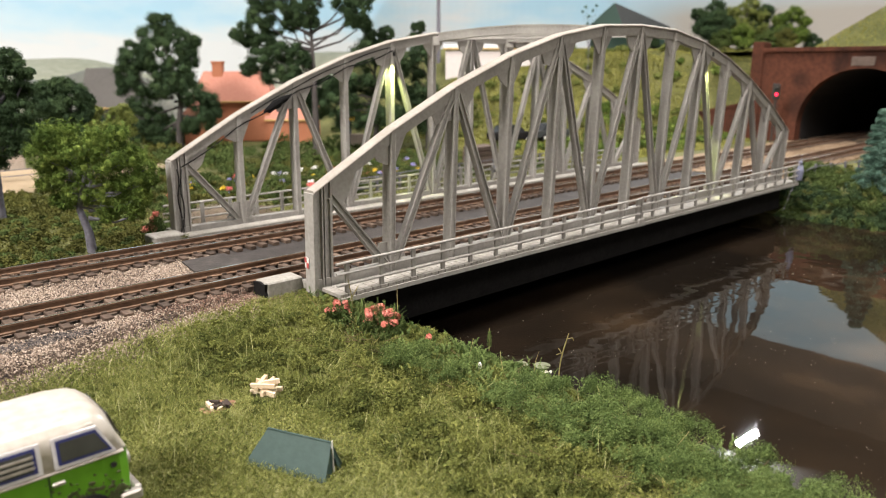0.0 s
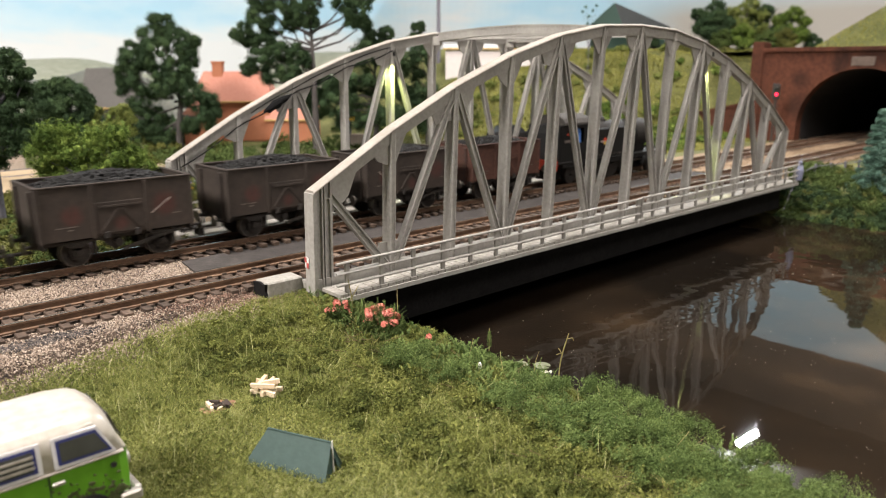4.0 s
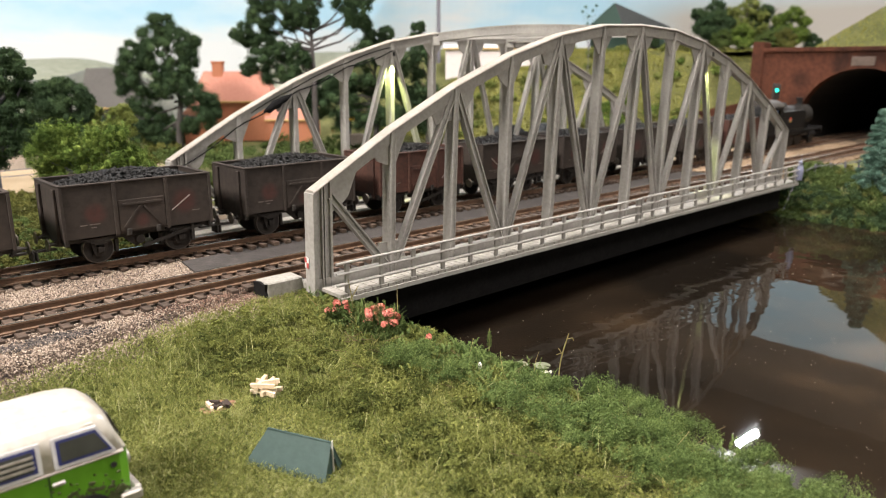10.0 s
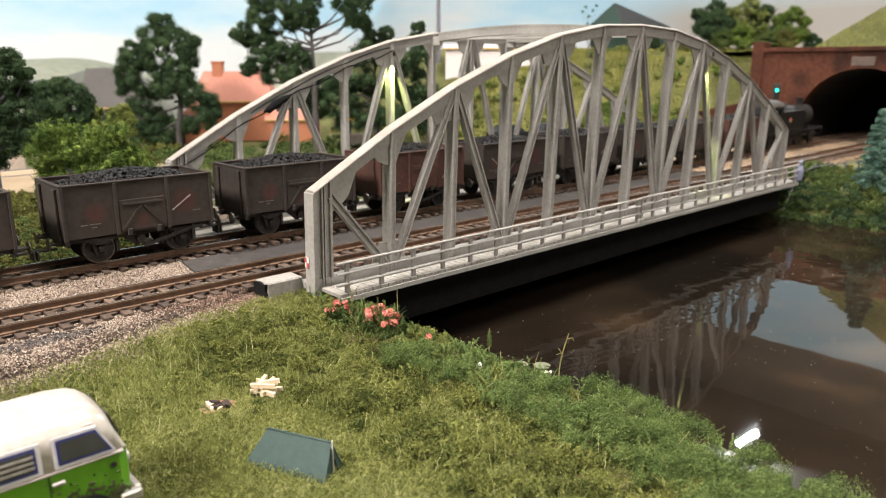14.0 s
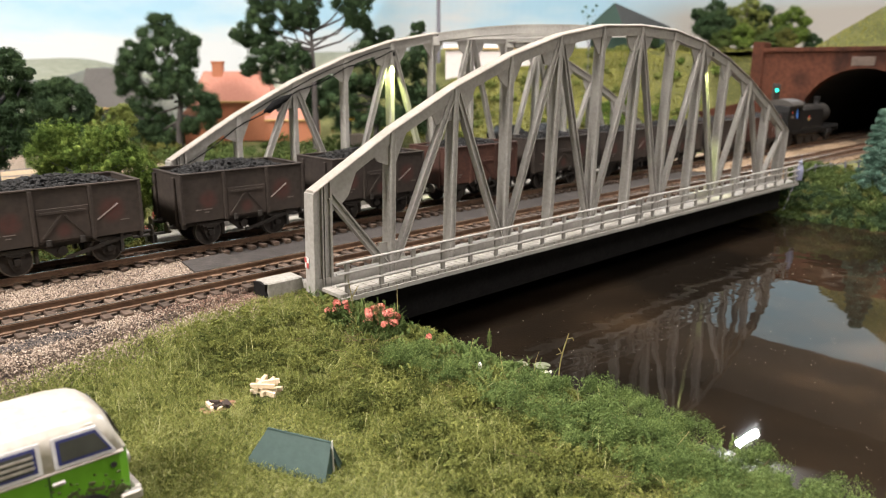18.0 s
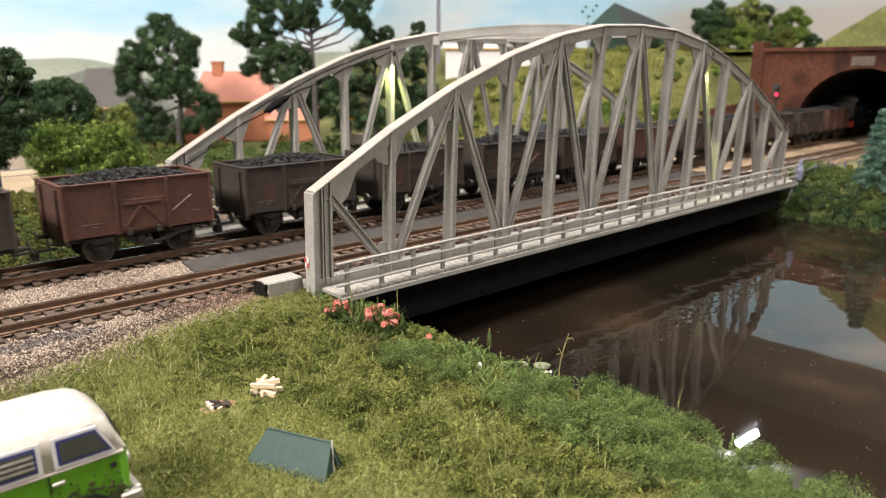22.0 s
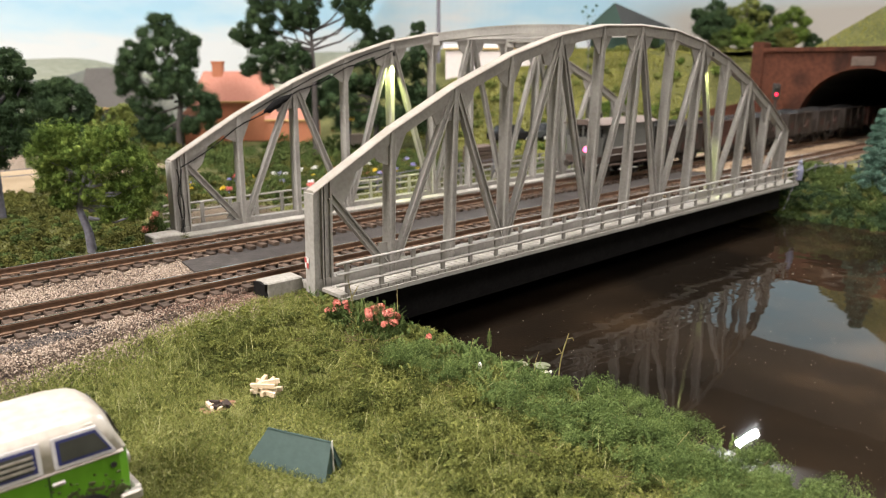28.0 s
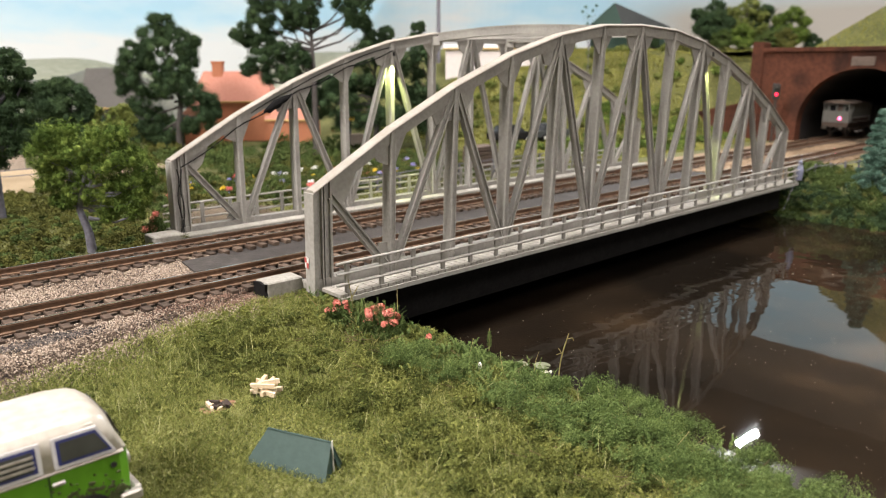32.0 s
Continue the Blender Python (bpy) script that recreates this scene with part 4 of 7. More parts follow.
        for x in (13.0, 47.5):
            for q2 in (-1, 1):
                if (x < 30) == (q2 > 0):
                    part("brake_shoe", box(fresh(), x + q2 * 7.6 - 0.8, x + q2 * 7.6 + 0.8, s * 8.6 - 1.1, s * 8.6 + 1.1, 3.6, 9.5, 0.3), CHASSIS, w)
    for x, s in ((0, -1), (WL, 1)):
        part("head_stock", box(fresh(), *sorted((x - s * 1.2, x + s * 0.6)), -13.4, 13.4, 9.4, 12.6, 0.2), CHASSIS, w)
        for y in (-8.8, 8.8):
            buffer(w, x + s * 0.5, s, y, 10.6)
        part("coupling", box(fresh(), *sorted((x + s * 0.6, x + s * 9.3)), -1.1, 1.1, 6.2, 7.2, 0.2), CHASSIS, w, "black plastic coupling bar")
        part("coupling_drop", box(fresh(), *sorted((x + s * 8.1, x + s * 8.9)), -3.2, 3.2, 3.0, 7.0, 0.2), CHASSIS, w)
        for y in (-9.6, 0.0, 9.6) if s > 0 else (-10.4, 10.4):
            part("end_stanchion", box(fresh(), *sorted(((X0W if s < 0 else x), x + s * (2.4 if s < 0 else 1.5))), y - 1.2, y + 1.2, 10.5, HT - 1, 0.25), paint, body)
    coal_load(w, 2, WL - 2, HY - 1.6, 31.0, seed)
    return w


def wagon_wheels(w):
    return [(wheelset(w, x, 6.3), x, 6.3) for x in (13.0, 47.5)]


def brake_van():
    v = thing("brake_van", 0, TRACKS[1], RAIL, "weathered grey brake van with brown roof and red tail lamp", "brake van")
    L, HY = 75.0, 15.6
    body = part("cabin", box(fresh(), 11, 64, -HY, HY, 17.0, 40.0, 0.3), VANGREY, v)
    for s in (-1, 1):
        y = s * HY
        part("side_sheet", box(fresh(), 11.0, 64, *sorted((y, y + s * 0.35)), 17.0, 22.0), VANBROWN, body, "brown rusted lower side sheet")
        for z in (17.2, 22.3):
            part("beading", box(fresh(), 10.5, 64.5, *sorted((y, y + s * 0.6)), z, z + 0.55), VANWHITE, body, "pale raised beading line")
        for x0, x1 in ((3.0, 11.0), (64.0, 72.0)):
            q = 1 if x0 < 30 else -1
            xo = x0 + 0.0 if q > 0 else x1
            part("veranda_side", box(fresh(), *sorted((xo + q * 0.0, xo + q * 1.2)), *sorted((y - s * 5.5, y)), 17, 30.5), VANGREY, v)
            xi = x1 if q > 0 else x0
            part("veranda_side", box(fresh(), *sorted((xi - q * 2.6, xi)), *sorted((y - s * 0.9, y)), 17, 30.5), VANGREY, v)
        part("sole_bar", box(fresh(), 0.5, L - 0.5, *sorted((s * 12.2, s * 14.6)), 12.2, 16.8, 0.2), VANBROWN, v)
        part("step_board", box(fresh(), 3, L - 3, *sorted((s * 13.6, s * 16.6)), 9.4, 10.3), VANBROWN, v)
        part("step_board", box(fresh(), 26, L - 26, *sorted((s * 14.8, s * 17.2)), 5.6, 6.4), VANWHITE, v, "white edged lower step board")
        for x in (17.5, 57.5):
            axle_guard(v, x, s)
        for x in (1.2, L - 1.2):
            part("roof_post", box(fresh(), x - 0.7, x + 0.7, y - s * 1.6 - 0.7, y - s * 1.6 + 0.7, 17, 40), VANGREY, v)
    for x, s in ((0, -1), (L, 1)):
        xe = x + (1.2 if s < 0 else -1.2)
        part("veranda_end", box(fresh(), xe - 0.6, xe + 0.6, -13.5, 13.5, 15.0, 30.5), VANGREY, v)
        part("head_stock", box(fresh(), *sorted((x - s * 1.4, x + s * 0.4)), -13.6, 13.6, 11.4, 16.4, 0.2), VANBROWN, v)
        bm = fresh()
        for y in (-9, 0, 9):
            box(bm, xe - 0.4, xe + 0.4, y - 0.6, y + 0.6, 30.5, 40)
        part("veranda_frame", bm, VANGREY, v)
        for y in (-8.8, 8.8):
            buffer(v, x + s * 0.4, s, y, 11.2)
        part("coupling", box(fresh(), *sorted((x + s * 0.4, x + s * 6.4)), -1.1, 1.1, 6.2, 7.2, 0.2), CHASSIS, v)
        xd = 11 if s < 0 else 64
        part("cabin_window", box(fresh(), xd - 0.25, xd + 0.25, -10.5, -4.5, 28, 36), WINDOW, body)
        part("cabin_window", box(fresh(), xd - 0.25, xd + 0.25, 4.5, 10.5, 28, 36), WINDOW, body)
        part("cabin_door", box(fresh(), xd - 0.35, xd + 0.35, -3.2, 3.2, 17.2, 37), VANBROWN, body)
    part("floor", box(fresh(), 0.4, L - 0.4, -HY, HY, 16.0, 17.0), VANBROWN, v)
    bm = fresh()
    arc = [(-17 + 34 * i / 10, 40.0 + 3.2 * (1 - ((i - 5) / 5) ** 2)) for i in range(11)]
    extrude(bm, [(-17, 39.6)] + arc + [(17, 39.6)], "x", -0.8, L + 0.8)
    part("roof", bm, VANROOF, v)
    part("stove_pipe", rod(fresh(), (27, 3, 42), (27, 3, 46.5), 1.1, seg=10), CHASSIS, v)
    bm = fresh()
    box(bm, -2.4, 0.6, -7.4, -4.0, 19.6, 24.4, 0.3)
    rod(bm, (-0.9, -5.7, 24.4), (-0.9, -5.7, 25.6), 0.9, 0.6, 8)
    lamp = part("tail_lamp", bm, VANWHITE, v, "small tail lamp with glowing red lens")
    part("tail_lens", rod(fresh(), (-2.4, -5.7, 22.0), (-3.2, -5.7, 22.0), 1.8, 1.5, 14), TAIL, lamp)
    part("ballast_box", box(fresh(), 28, 47, -11, 11, 7.5, 15.0, 0.4), CHASSIS, v)
    return v, [(wheelset(v, x, 6.3), x, 6.3) for x in (17.5, 57.5)]


def tank_engine():
    e = thing("tank_engine", 0, TRACKS[1], RAIL, "sooty black side tank steam engine with red buffer beams", "steam engine")
    L = 140.0
    part("running_plate", box(fresh(), 0, L, -15.2, 15.2, 15.0, 16.4, 0.2), LOCOBLACK, e)
    for x, s in ((0, -1), (L, 1)):
        part("buffer_beam", box(fresh(), *sorted((x, x + s * 1.2)), -15.2, 15.2, 11.2, 18.0, 0.2), BUFFERRED if s < 0 else LOCOBLACK, e, "bright red buffer beam" if s < 0 else "sooty black front beam")
        for y in (-8.8, 8.8):
            buffer(e, x + s * 1.0, s, y, 13.0)
        part("coupling", box(fresh(), *sorted((x + s * 1.2, x + s * (11.7 if s < 0 else 7))), -1.1, 1.1, 6.2, 7.2, 0.2), CHASSIS, e)
    part("valance", box(fresh(), 6, 110, -15.0, -14.2, 12.6, 15.0), LOCOBLACK, e)
    part("valance", box(fresh(), 6, 110, 14.2, 15.0, 12.6, 15.0), LOCOBLACK, e)
    part("frames", box(fresh(), 4, L - 4, -6.8, 6.8, 3.5, 15), LOCOBLACK, e)
    # bunker
    bm = fresh()
    extrude(bm, [(1.5, 16.4), (20, 16.4), (20, 41.5), (3.5, 41.5), (1.5, 36)], "y", -14, 14)
    bk = part("bunker", bm, LOCOBLACK, e)
    part("number_bar", box(fresh(), 8.5, 15.5, -14.15, -14, 29.5, 31.6), PAINT_BAR, bk)
    part("number_bar", box(fresh(), 8.5, 15.5, 14, 14.15, 29.5, 31.6), PAINT_BAR, bk)
    part("route_disc", rod(fresh(), (12, -14, 35), (12, -14.2, 35), 0.8, seg=10), BUFFERRED, bk, "small red disc")
    coal_load(e, 3.5, 16, 11, 36.5, 99)
    # cab: sides with an opening, ends, curved roof
    bm = fresh()
    for s in (-1, 1):
        y0, y1 = sorted((s * 13.2, s * 14.0))
        box(bm, 20, 22, y0, y1, 16.4, 42)
        box(bm, 30.5, 37, y0, y1, 16.4, 42)
        box(bm, 22, 30.5, y0, y1, 16.4, 29)
        box(bm, 22, 30.5, y0, y1, 39, 42)
    box(bm, 36.2, 37, -13.2, 13.2, 16.4, 42)
    cab = part("cab", bm, LOCOBLACK, e)
    bm = fresh()
    arc = [(-14.6 + 29.2 * i / 12, 42 + 6.6 * math.sqrt(max(0, 1 - ((i - 6) / 6.05) ** 2))) for i in range(13)]
    extrude(bm, [(-14.6, 41.4)] + arc + [(14.6, 41.4)], "x", 8, 38)
    part("cab_roof", bm, CABROOF, e, "ash dusted curved cab roof")
    bm = fresh()
    arc2 = [(-12.5 + 25 * i / 12, 41.5 + 6.0 * math.sqrt(max(0, 1 - ((i - 6) / 6.05) ** 2))) for i in range(13)]
    extrude(bm, [(-13, 36)] + arc2 + [(13, 36)], "x", 9.0, 9.9)
    part("cab_back", bm, LOCOBLACK, e)
    for y in (-6.5, 6.5):
        part("spectacle_window", rod(fresh(), (9.0, y, 42.6), (8.8, y, 42.6), 2.6, seg=16), WINDOW, cab)
    bm = fresh()
    bmesh.ops.create_icosphere(bm, subdivisions=2, radius=2.1, matrix=Matrix.Translation((26, -11.5, 37.0)) @ Matrix.Diagonal((1, 1, 1.1, 1)))
    rod(bm, (26, -11.0, 28), (26, -11.4, 35.4), 3.0, 2.2, 12)
    part("crew_figurine", bm, BLUEPLASTIC, e, "small blue plastic figurine in the cab")
    # side tanks
    for s in (-1, 1):
        y0, y1 = sorted((s * 6.0, s * 14.0))
        tk = part("side_tank", box(fresh(), 37.2, 94, y0, y1, 16.4, 37.0, 0.5), LOCOBLACK, e)
        yy = s * 14.0
        part("crest_bar", box(fresh(), 51, 61, *sorted((yy, yy + s * 0.12)), 27.2, 28.4), STRIPE, tk, "pale emblem with red centre")
        part("crest_disc", rod(fresh(), (56, yy, 29.0), (56, yy + s * 0.2, 29.0), 1.5, seg=14), BUFFERRED, tk)
        part("crest_disc", rod(fresh(), (56, yy, 26.6), (56, yy + s * 0.2, 26.6), 1.4, seg=14), CRESTGOLD, tk, "yellow lower half of the emblem")
        part("lining", box(fresh(), 38, 93.5, *sorted((yy, yy + s * 0.1)), 18.2, 18.5), PAINT_BAR, tk)
        part("cylinder", rod(fresh(), (106, s * 12.2, 10.5), (121, s * 12.2, 10.5), 4.3, seg=18), LOCOBLACK, e)
        part("slide_bar", box(fresh(), 92, 106, s * 13.2 - 0.5, s * 13.2 + 0.5, 10.6, 11.6), WHEELSTEEL, e)
    part("boiler", rod(fresh(), (37, 0, 30.5), (104, 0, 31.0), 11.0, 10.4, 28), LOCOTOP, e, "ash dusted boiler barrel", smooth=True)
    sb = part("smokebox", rod(fresh(), (104, 0, 30.6), (123, 0, 30.6), 10.8, seg=36), LOCOTOP, e, smooth=False)
    bm = fresh()
    rod(bm, (123, 0, 30.6), (124.2, 0, 30.6), 9.0, 8.0, 24)
    rod(bm, (124.2, 0, 30.6), (125.4, 0, 30.6), 1.2, 0.8, 8)
    part("smokebox_door", bm, LOCOBLACK, sb)
    part("smokebox_saddle", box(fresh(), 106, 120, -7, 7, 15, 24), LOCOBLACK, e)
    bm = fresh()
    rod(bm, (110, 0, 40.5), (110, 0, 43), 4.2, 3.1, 16)
    rod(bm, (110, 0, 43), (110, 0, 48.2), 3.0, 3.3, 16)
    rod(bm, (110, 0, 48.2), (110, 0, 49.0), 3.8, 3.6, 16)
    part("chimney", bm, LOCOBLACK, e)
    bm = fresh()
    bmesh.ops.create_uvsphere(bm, u_segments=16, v_segments=8, radius=3.4, matrix=Matrix.Translation((70, 0, 41.2)) @ Matrix.Diagonal((1.1, 1, 1.1, 1)))
    part("dome", bm, LOCOTOP, e, smooth=True)
    for y in (-1.6, 1.6):
        part("safety_valve", rod(fresh(), (48, y, 41), (48, y, 45), 0.9, seg=8), CHASSIS, e)
    rods = []
    sets = []
    for x in (50, 71, 92):
        sets.append((wheelset(e, x, 10.4, rim=CHASSIS), x, 10.4))
    for x in (22, 126):
        sets.append((wheelset(e, x, 6.3, rim=CHASSIS), x, 6.3))
    for s in (-1, 1):
        rods.append(part("coupling_rod", box(fresh(), -22.5, 22.5, s * 11.2 - 0.4, s * 11.2 + 0.4, -0.9, 0.9, 0.2), WHEELSTEEL, e))
    return e, sets, rods


CRESTGOLD = speckled("emblem_gold", [(0.3, (0.45, 0.30, 0.06)), (0.7, (0.6, 0.42, 0.1))], 0.5, 3.0, 0.6, moving=True)
BLUEPLASTIC = speckled("blue_plastic", [(0.3, (0.04, 0.13, 0.42)), (0.7, (0.08, 0.22, 0.6))], 0.5, 3.0, 0.5, moving=True)
DARK_L = "grimy dark brown steel coal wagon heaped with coal"
protos = {
    "dark": mineral_wagon(WAGON_DARK, DARK_L, 1, False),
    "dark_flip": mineral_wagon(WAGON_DARK, "grimy dark wagon with short white stripe at its tail", 2, True),
    "red": mineral_wagon(WAGON_RED, "bauxite red steel coal wagon with long white stripe", 3, False, True),
    "brown": mineral_wagon(WAGON_RED, "rusty brown steel coal wagon heaped with coal", 4, False),
}
ORDER = ["brown", "dark_flip", "dark", "dark", "dark_flip", "red", "dark", "dark", "dark", "dark", "brown", "dark_flip"]
used, VEHICLES, WHEELS = set(), [], []
for i, k in enumerate(ORDER):
    w = protos[k]
    if k in used:
        w = copy_thing(w, place(0, TRACKS[1], RAIL))
    used.add(k)
    VEHICLES.append((w, (7 - i) * PITCH_W))
for w, off in VEHICLES:
    WHEELS += wagon_wheels(w)
van, ws = brake_van()
VEHICLES.append((van, -4 * PITCH_W - 13 - 75))
WHEELS += ws
engine, ws, RODS = tank_engine()
VEHICLES.append((engine, 7 * PITCH_W + WL + 21))
WHEELS += ws

# ---- camping meadow ----
def meadow_points(n, x0, x1, y0, y1):
    x, y = RNG.uniform(x0, x1, n), RNG.uniform(y0, y1, n)
    k = (x < left_shore(y) + 9) & (y < ballast_edge(x) + 4 * RNG.normal(size=n) - 2)
    k |= (x > -24) & (x < 8) & (y < 6)
    # nothing grows under the van, the tent and the hearth
    k &= ~((x > -166) & (x < -100) & (y > -93) & (y < -66))
    d, w = (x + 75.3) * 0.407 - (y + 84.5) * 0.914, (x + 75.3) * 0.914 + (y + 84.5) * 0.407
    k &= ~((d > -0.3) & (d < 20.8) & (w > -0.7) & (w < 8.4))
    k &= (np.hypot((x + 68) / 5.5, (y + 53.5) / 4.0) > 1) & (np.hypot(x + 54.2, y + 55.5) > 4.0)
    x, y = x[k], y[k]
    return x, y, ground_z(x, y)


def blades(x, y, z, length, width, lean, strip=False):
    n = len(x)
    a = RNG.uniform(0, 6.283, n)
    L = length * (0.45 + 0.9 * RNG.random(n))
    w = width * (0.6 + 0.6 * RNG.random(n))
    t = lean * RNG.random(n)
    dx, dy = np.cos(a) * np.sin(t) * L, np.sin(a) * np.sin(t) * L
    px, py = -np.sin(a) * w, np.cos(a) * w
    p = np.stack([x, y, z - 0.4], 1)
    side = np.stack([px, py, 0 * px], 1)
    mid = p + np.stack([dx * 0.4, dy * 0.4, np.cos(t) * L * 0.6], 1)
    tip = p + np.stack([dx, dy, np.cos(t) * L], 1)
    if strip:
        low = np.stack([p - side, p + side, mid + side * 0.8, mid - side * 0.8], 1)
        return np.concatenate([low, np.stack([mid - side * 0.8, mid + side * 0.8, tip + side * 0.2, tip - side * 0.2], 1)])
    return np.stack([p - side, p + side, mid + side * 0.8, tip], 1)


def fronds(x, y, z, length, leaf, lean, steps=9):
    """Bent feathery sprigs: a thin stem with leaflets in pairs."""
    n = len(x)
    a = RNG.uniform(0, 6.283, n)
    L = length * (0.5 + 0.8 * RNG.random(n))
    t = lean * (0.3 + 0.7 * RNG.random(n))
    side = np.stack([-np.sin(a), np.cos(a), 0 * a], 1)
    p = np.stack([x, y, z], 1)
    out = []
    for k in range(steps):
        ang = t * (k + 1) / steps
        d = np.stack([np.cos(a) * np.sin(ang), np.sin(a) * np.sin(ang), np.cos(ang)], 1)
        q = p + d * (L / steps)[:, None]
        w = side * 0.09
        out.append(np.stack([p - w, p + w, q + w * 0.8, q - w * 0.8], 1))
        if k > 1:
            s = (leaf * (1.15 - 0.8 * k / steps) * (0.7 + 0.6 * RNG.random(n)))[:, None]
            up = np.cross(d, side)
            for g in (-1, 1):
                v = (side * g * 0.85 + d * 0.55 + up * RNG.normal(size=(n, 1)) * 0.35) * s
                h = d * s * 0.24
                out.append(np.stack([q, q + v * 0.5 + h, q + v, q + v * 0.5 - h], 1))
        p = q
    return np.concatenate(out)


def crumbs(x, y, z, size, lift):
    n = len(x)
    c = np.stack([x, y, z + RNG.random(n) * lift], 1)
    nrm = RNG.normal(size=(n, 3)) + np.array([0, 0, 0.9])
    nrm /= np.linalg.norm(nrm, axis=1)[:, None]
    t = np.cross(nrm, RNG.normal(size=(n, 3)))
    t /= np.linalg.norm(t, axis=1)[:, None]
    u = np.cross(nrm, t)
    s = (size * (0.4 + RNG.random(n)))[:, None]
    return np.stack([c - t * s, c - u * s * 0.7, c + t * s, c + u * s * 0.7], 1)


x, y, z = meadow_points(400000, -165, 34, -195, 20)
patch = wave(x, y, 13, 0.7) + 0.35 * RNG.normal(size=len(x))
k = patch < 0.75
tagged(raw_mesh("turf", crumbs(x[k], y[k], z[k], 0.25, 1.6), 4, LEAF_TURF), "crumbled olive green turf on the meadow", "turf", kind="stuff")
x, y, z = meadow_points(300000, -165, 22, -195, 12)
k = (wave(x, y, 17, 2.2) + 0.5 * RNG.normal(size=len(x))) > -0.35 - 0.9 * (x < -40)
tagged(raw_mesh("grass", blades(x[k], y[k], z[k], 2.3, 0.05, 1.35), 4, LEAF_GRASS), "short dry static grass on the meadow", "grass", kind="stuff")
x, y, z = meadow_points(1500, -140, -5, -150, -5)
k = np.hypot(x + 68, y + 92) > 20
x, y, z = x[k], y[k], z[k]
tagged(raw_mesh("long_grass", blades(x, y, z, 7.5, 0.075, 1.5, True), 4, LEAF_STRAW), "long straw coloured grass stems", "grass", kind="stuff")


def bank_cloud(n, test, r0, r1, per, size, material, name, label, region, rise=0.3):
    x0, x1, y0, y1 = region
    cs, rs = [], []
    while len(cs) < n:
        x, y = RNG.uniform(x0, x1), RNG.uniform(y0, y1)
        if not test(x, y):
            continue
        r = RNG.uniform(r0, r1)
        cs.append((x, y, float(ground_z(np.array(x), np.array(y))) + r * rise))
        rs.append(r)
    oc, orr = lumps(cs, rs, 8, n)
    cloud = leaf_cloud(oc, orr, max(per // 8, 10), size, 0.9, 0.35)
    k = 4
    c = np.repeat(np.array(oc), k, 0) + RNG.normal(size=(len(oc) * k, 3)) * np.repeat(np.array(orr), k)[:, None] * np.array([0.5, 0.5, 0.3])
    sprigs = blades(c[:, 0], c[:, 1], c[:, 2] + 0.3, r1 * 0.26, 0.09, 1.4)
    return tagged(raw_mesh(name, np.concatenate([cloud, sprigs]), 4, material), label, "shrubs", kind="stuff")


bank_cloud(95, lambda x, y: left_shore(y) - 34 < x < left_shore(y) + (17 if y < -108 else 7) and (y < -104 or x < left_shore(y) - 24 and y < -66) and np.hypot(x + 5, y + 93) > 10, 3.6, 7.6, 3000, 0.185, LEAF_BANK, "bank_shrubs", "fluffy green shrubs along the river bank", (-40, 38, -195, -50), 0.62)
bank_cloud(150, lambda x, y: left_shore(y) - 26 < x < left_shore(y) + 10 and -106 < y < -52, 2.0, 4.2, 1100, 0.185, LEAF_BANK, "bank_shrubs", "low feathery shrubs at the water's edge", (-20, 38, -108, -50), 0.3)
bank_cloud(210, lambda x, y: left_shore(y) - 76 < x < left_shore(y) - 14 and y < -8 and np.hypot(x + 54, y + 55) > 7 and (x > -50 or y > -60), 1.8, 5.4, 560, 0.27, LEAF_TURF, "low_shrubs", "low olive green ground cover", (-80, 10, -195, -5))
bank_cloud(250, lambda x, y: left_shore(y) - 76 < x < left_shore(y) - 14 and y < -8 and np.hypot(x + 54, y + 55) > 7 and (x > -50 or y > -60), 1.6, 4.6, 560, 0.27, LEAF_CLUMP, "low_shrubs", "dark mossy clumps in the ground cover", (-80, 10, -195, -5))
bank_cloud(130, lambda x, y: y < ballast_edge(x) - 5 and np.hypot(x + 66, y + 92) > 26 and np.hypot(x + 54, y + 55) > 9 and x - y < 20, 1.0, 2.4, 200, 0.27, LEAF_CLUMP, "low_shrubs", "small mossy clumps on the meadow", (-110, -30, -110, -12), 0.15)
bank_cloud(90, lambda x, y: left_shore(y) - 30 < x < left_shore(y) + 11 and -62 < y < -2, 2.0, 4.6, 1000, 0.26, LEAF_TURF, "bank_shrubs", "mid green shrubs at the bridge end", (-25, 34, -64, 4))
bank_cloud(90, lambda x, y: y < ballast_edge(x) - 4 and x < -8, 1.0, 2.2, 240, 0.36, LEAF_TURF, "low_shrubs", "low olive tufts beside the ballast", (-70, -5, -45, 8))


def wiry_stems(name, label, starts, material, thick=0.22):
    bm = fresh()
    rnd = random.Random(name)
    for x, y, h, lean in starts:
        z = float(ground_z(np.array(float(x)), np.array(float(y)))) - 0.5
        p = Vector((x, y, z))
        a = rnd.uniform(0, 6.28)
        for k in range(4):
            q = p + Vector((math.cos(a) * lean * h * 0.25, math.sin(a) * lean * h * 0.25, h * 0.25 * (1.0 - lean * 0.3)))
            rod(bm, p, q, thick * (1 - k * 0.15), thick * (1 - (k + 1) * 0.15), 5)
            p, a = q, a + rnd.uniform(-0.5, 0.5)
    return tagged(part(name, bm, material), label, "stems", kind="stuff")


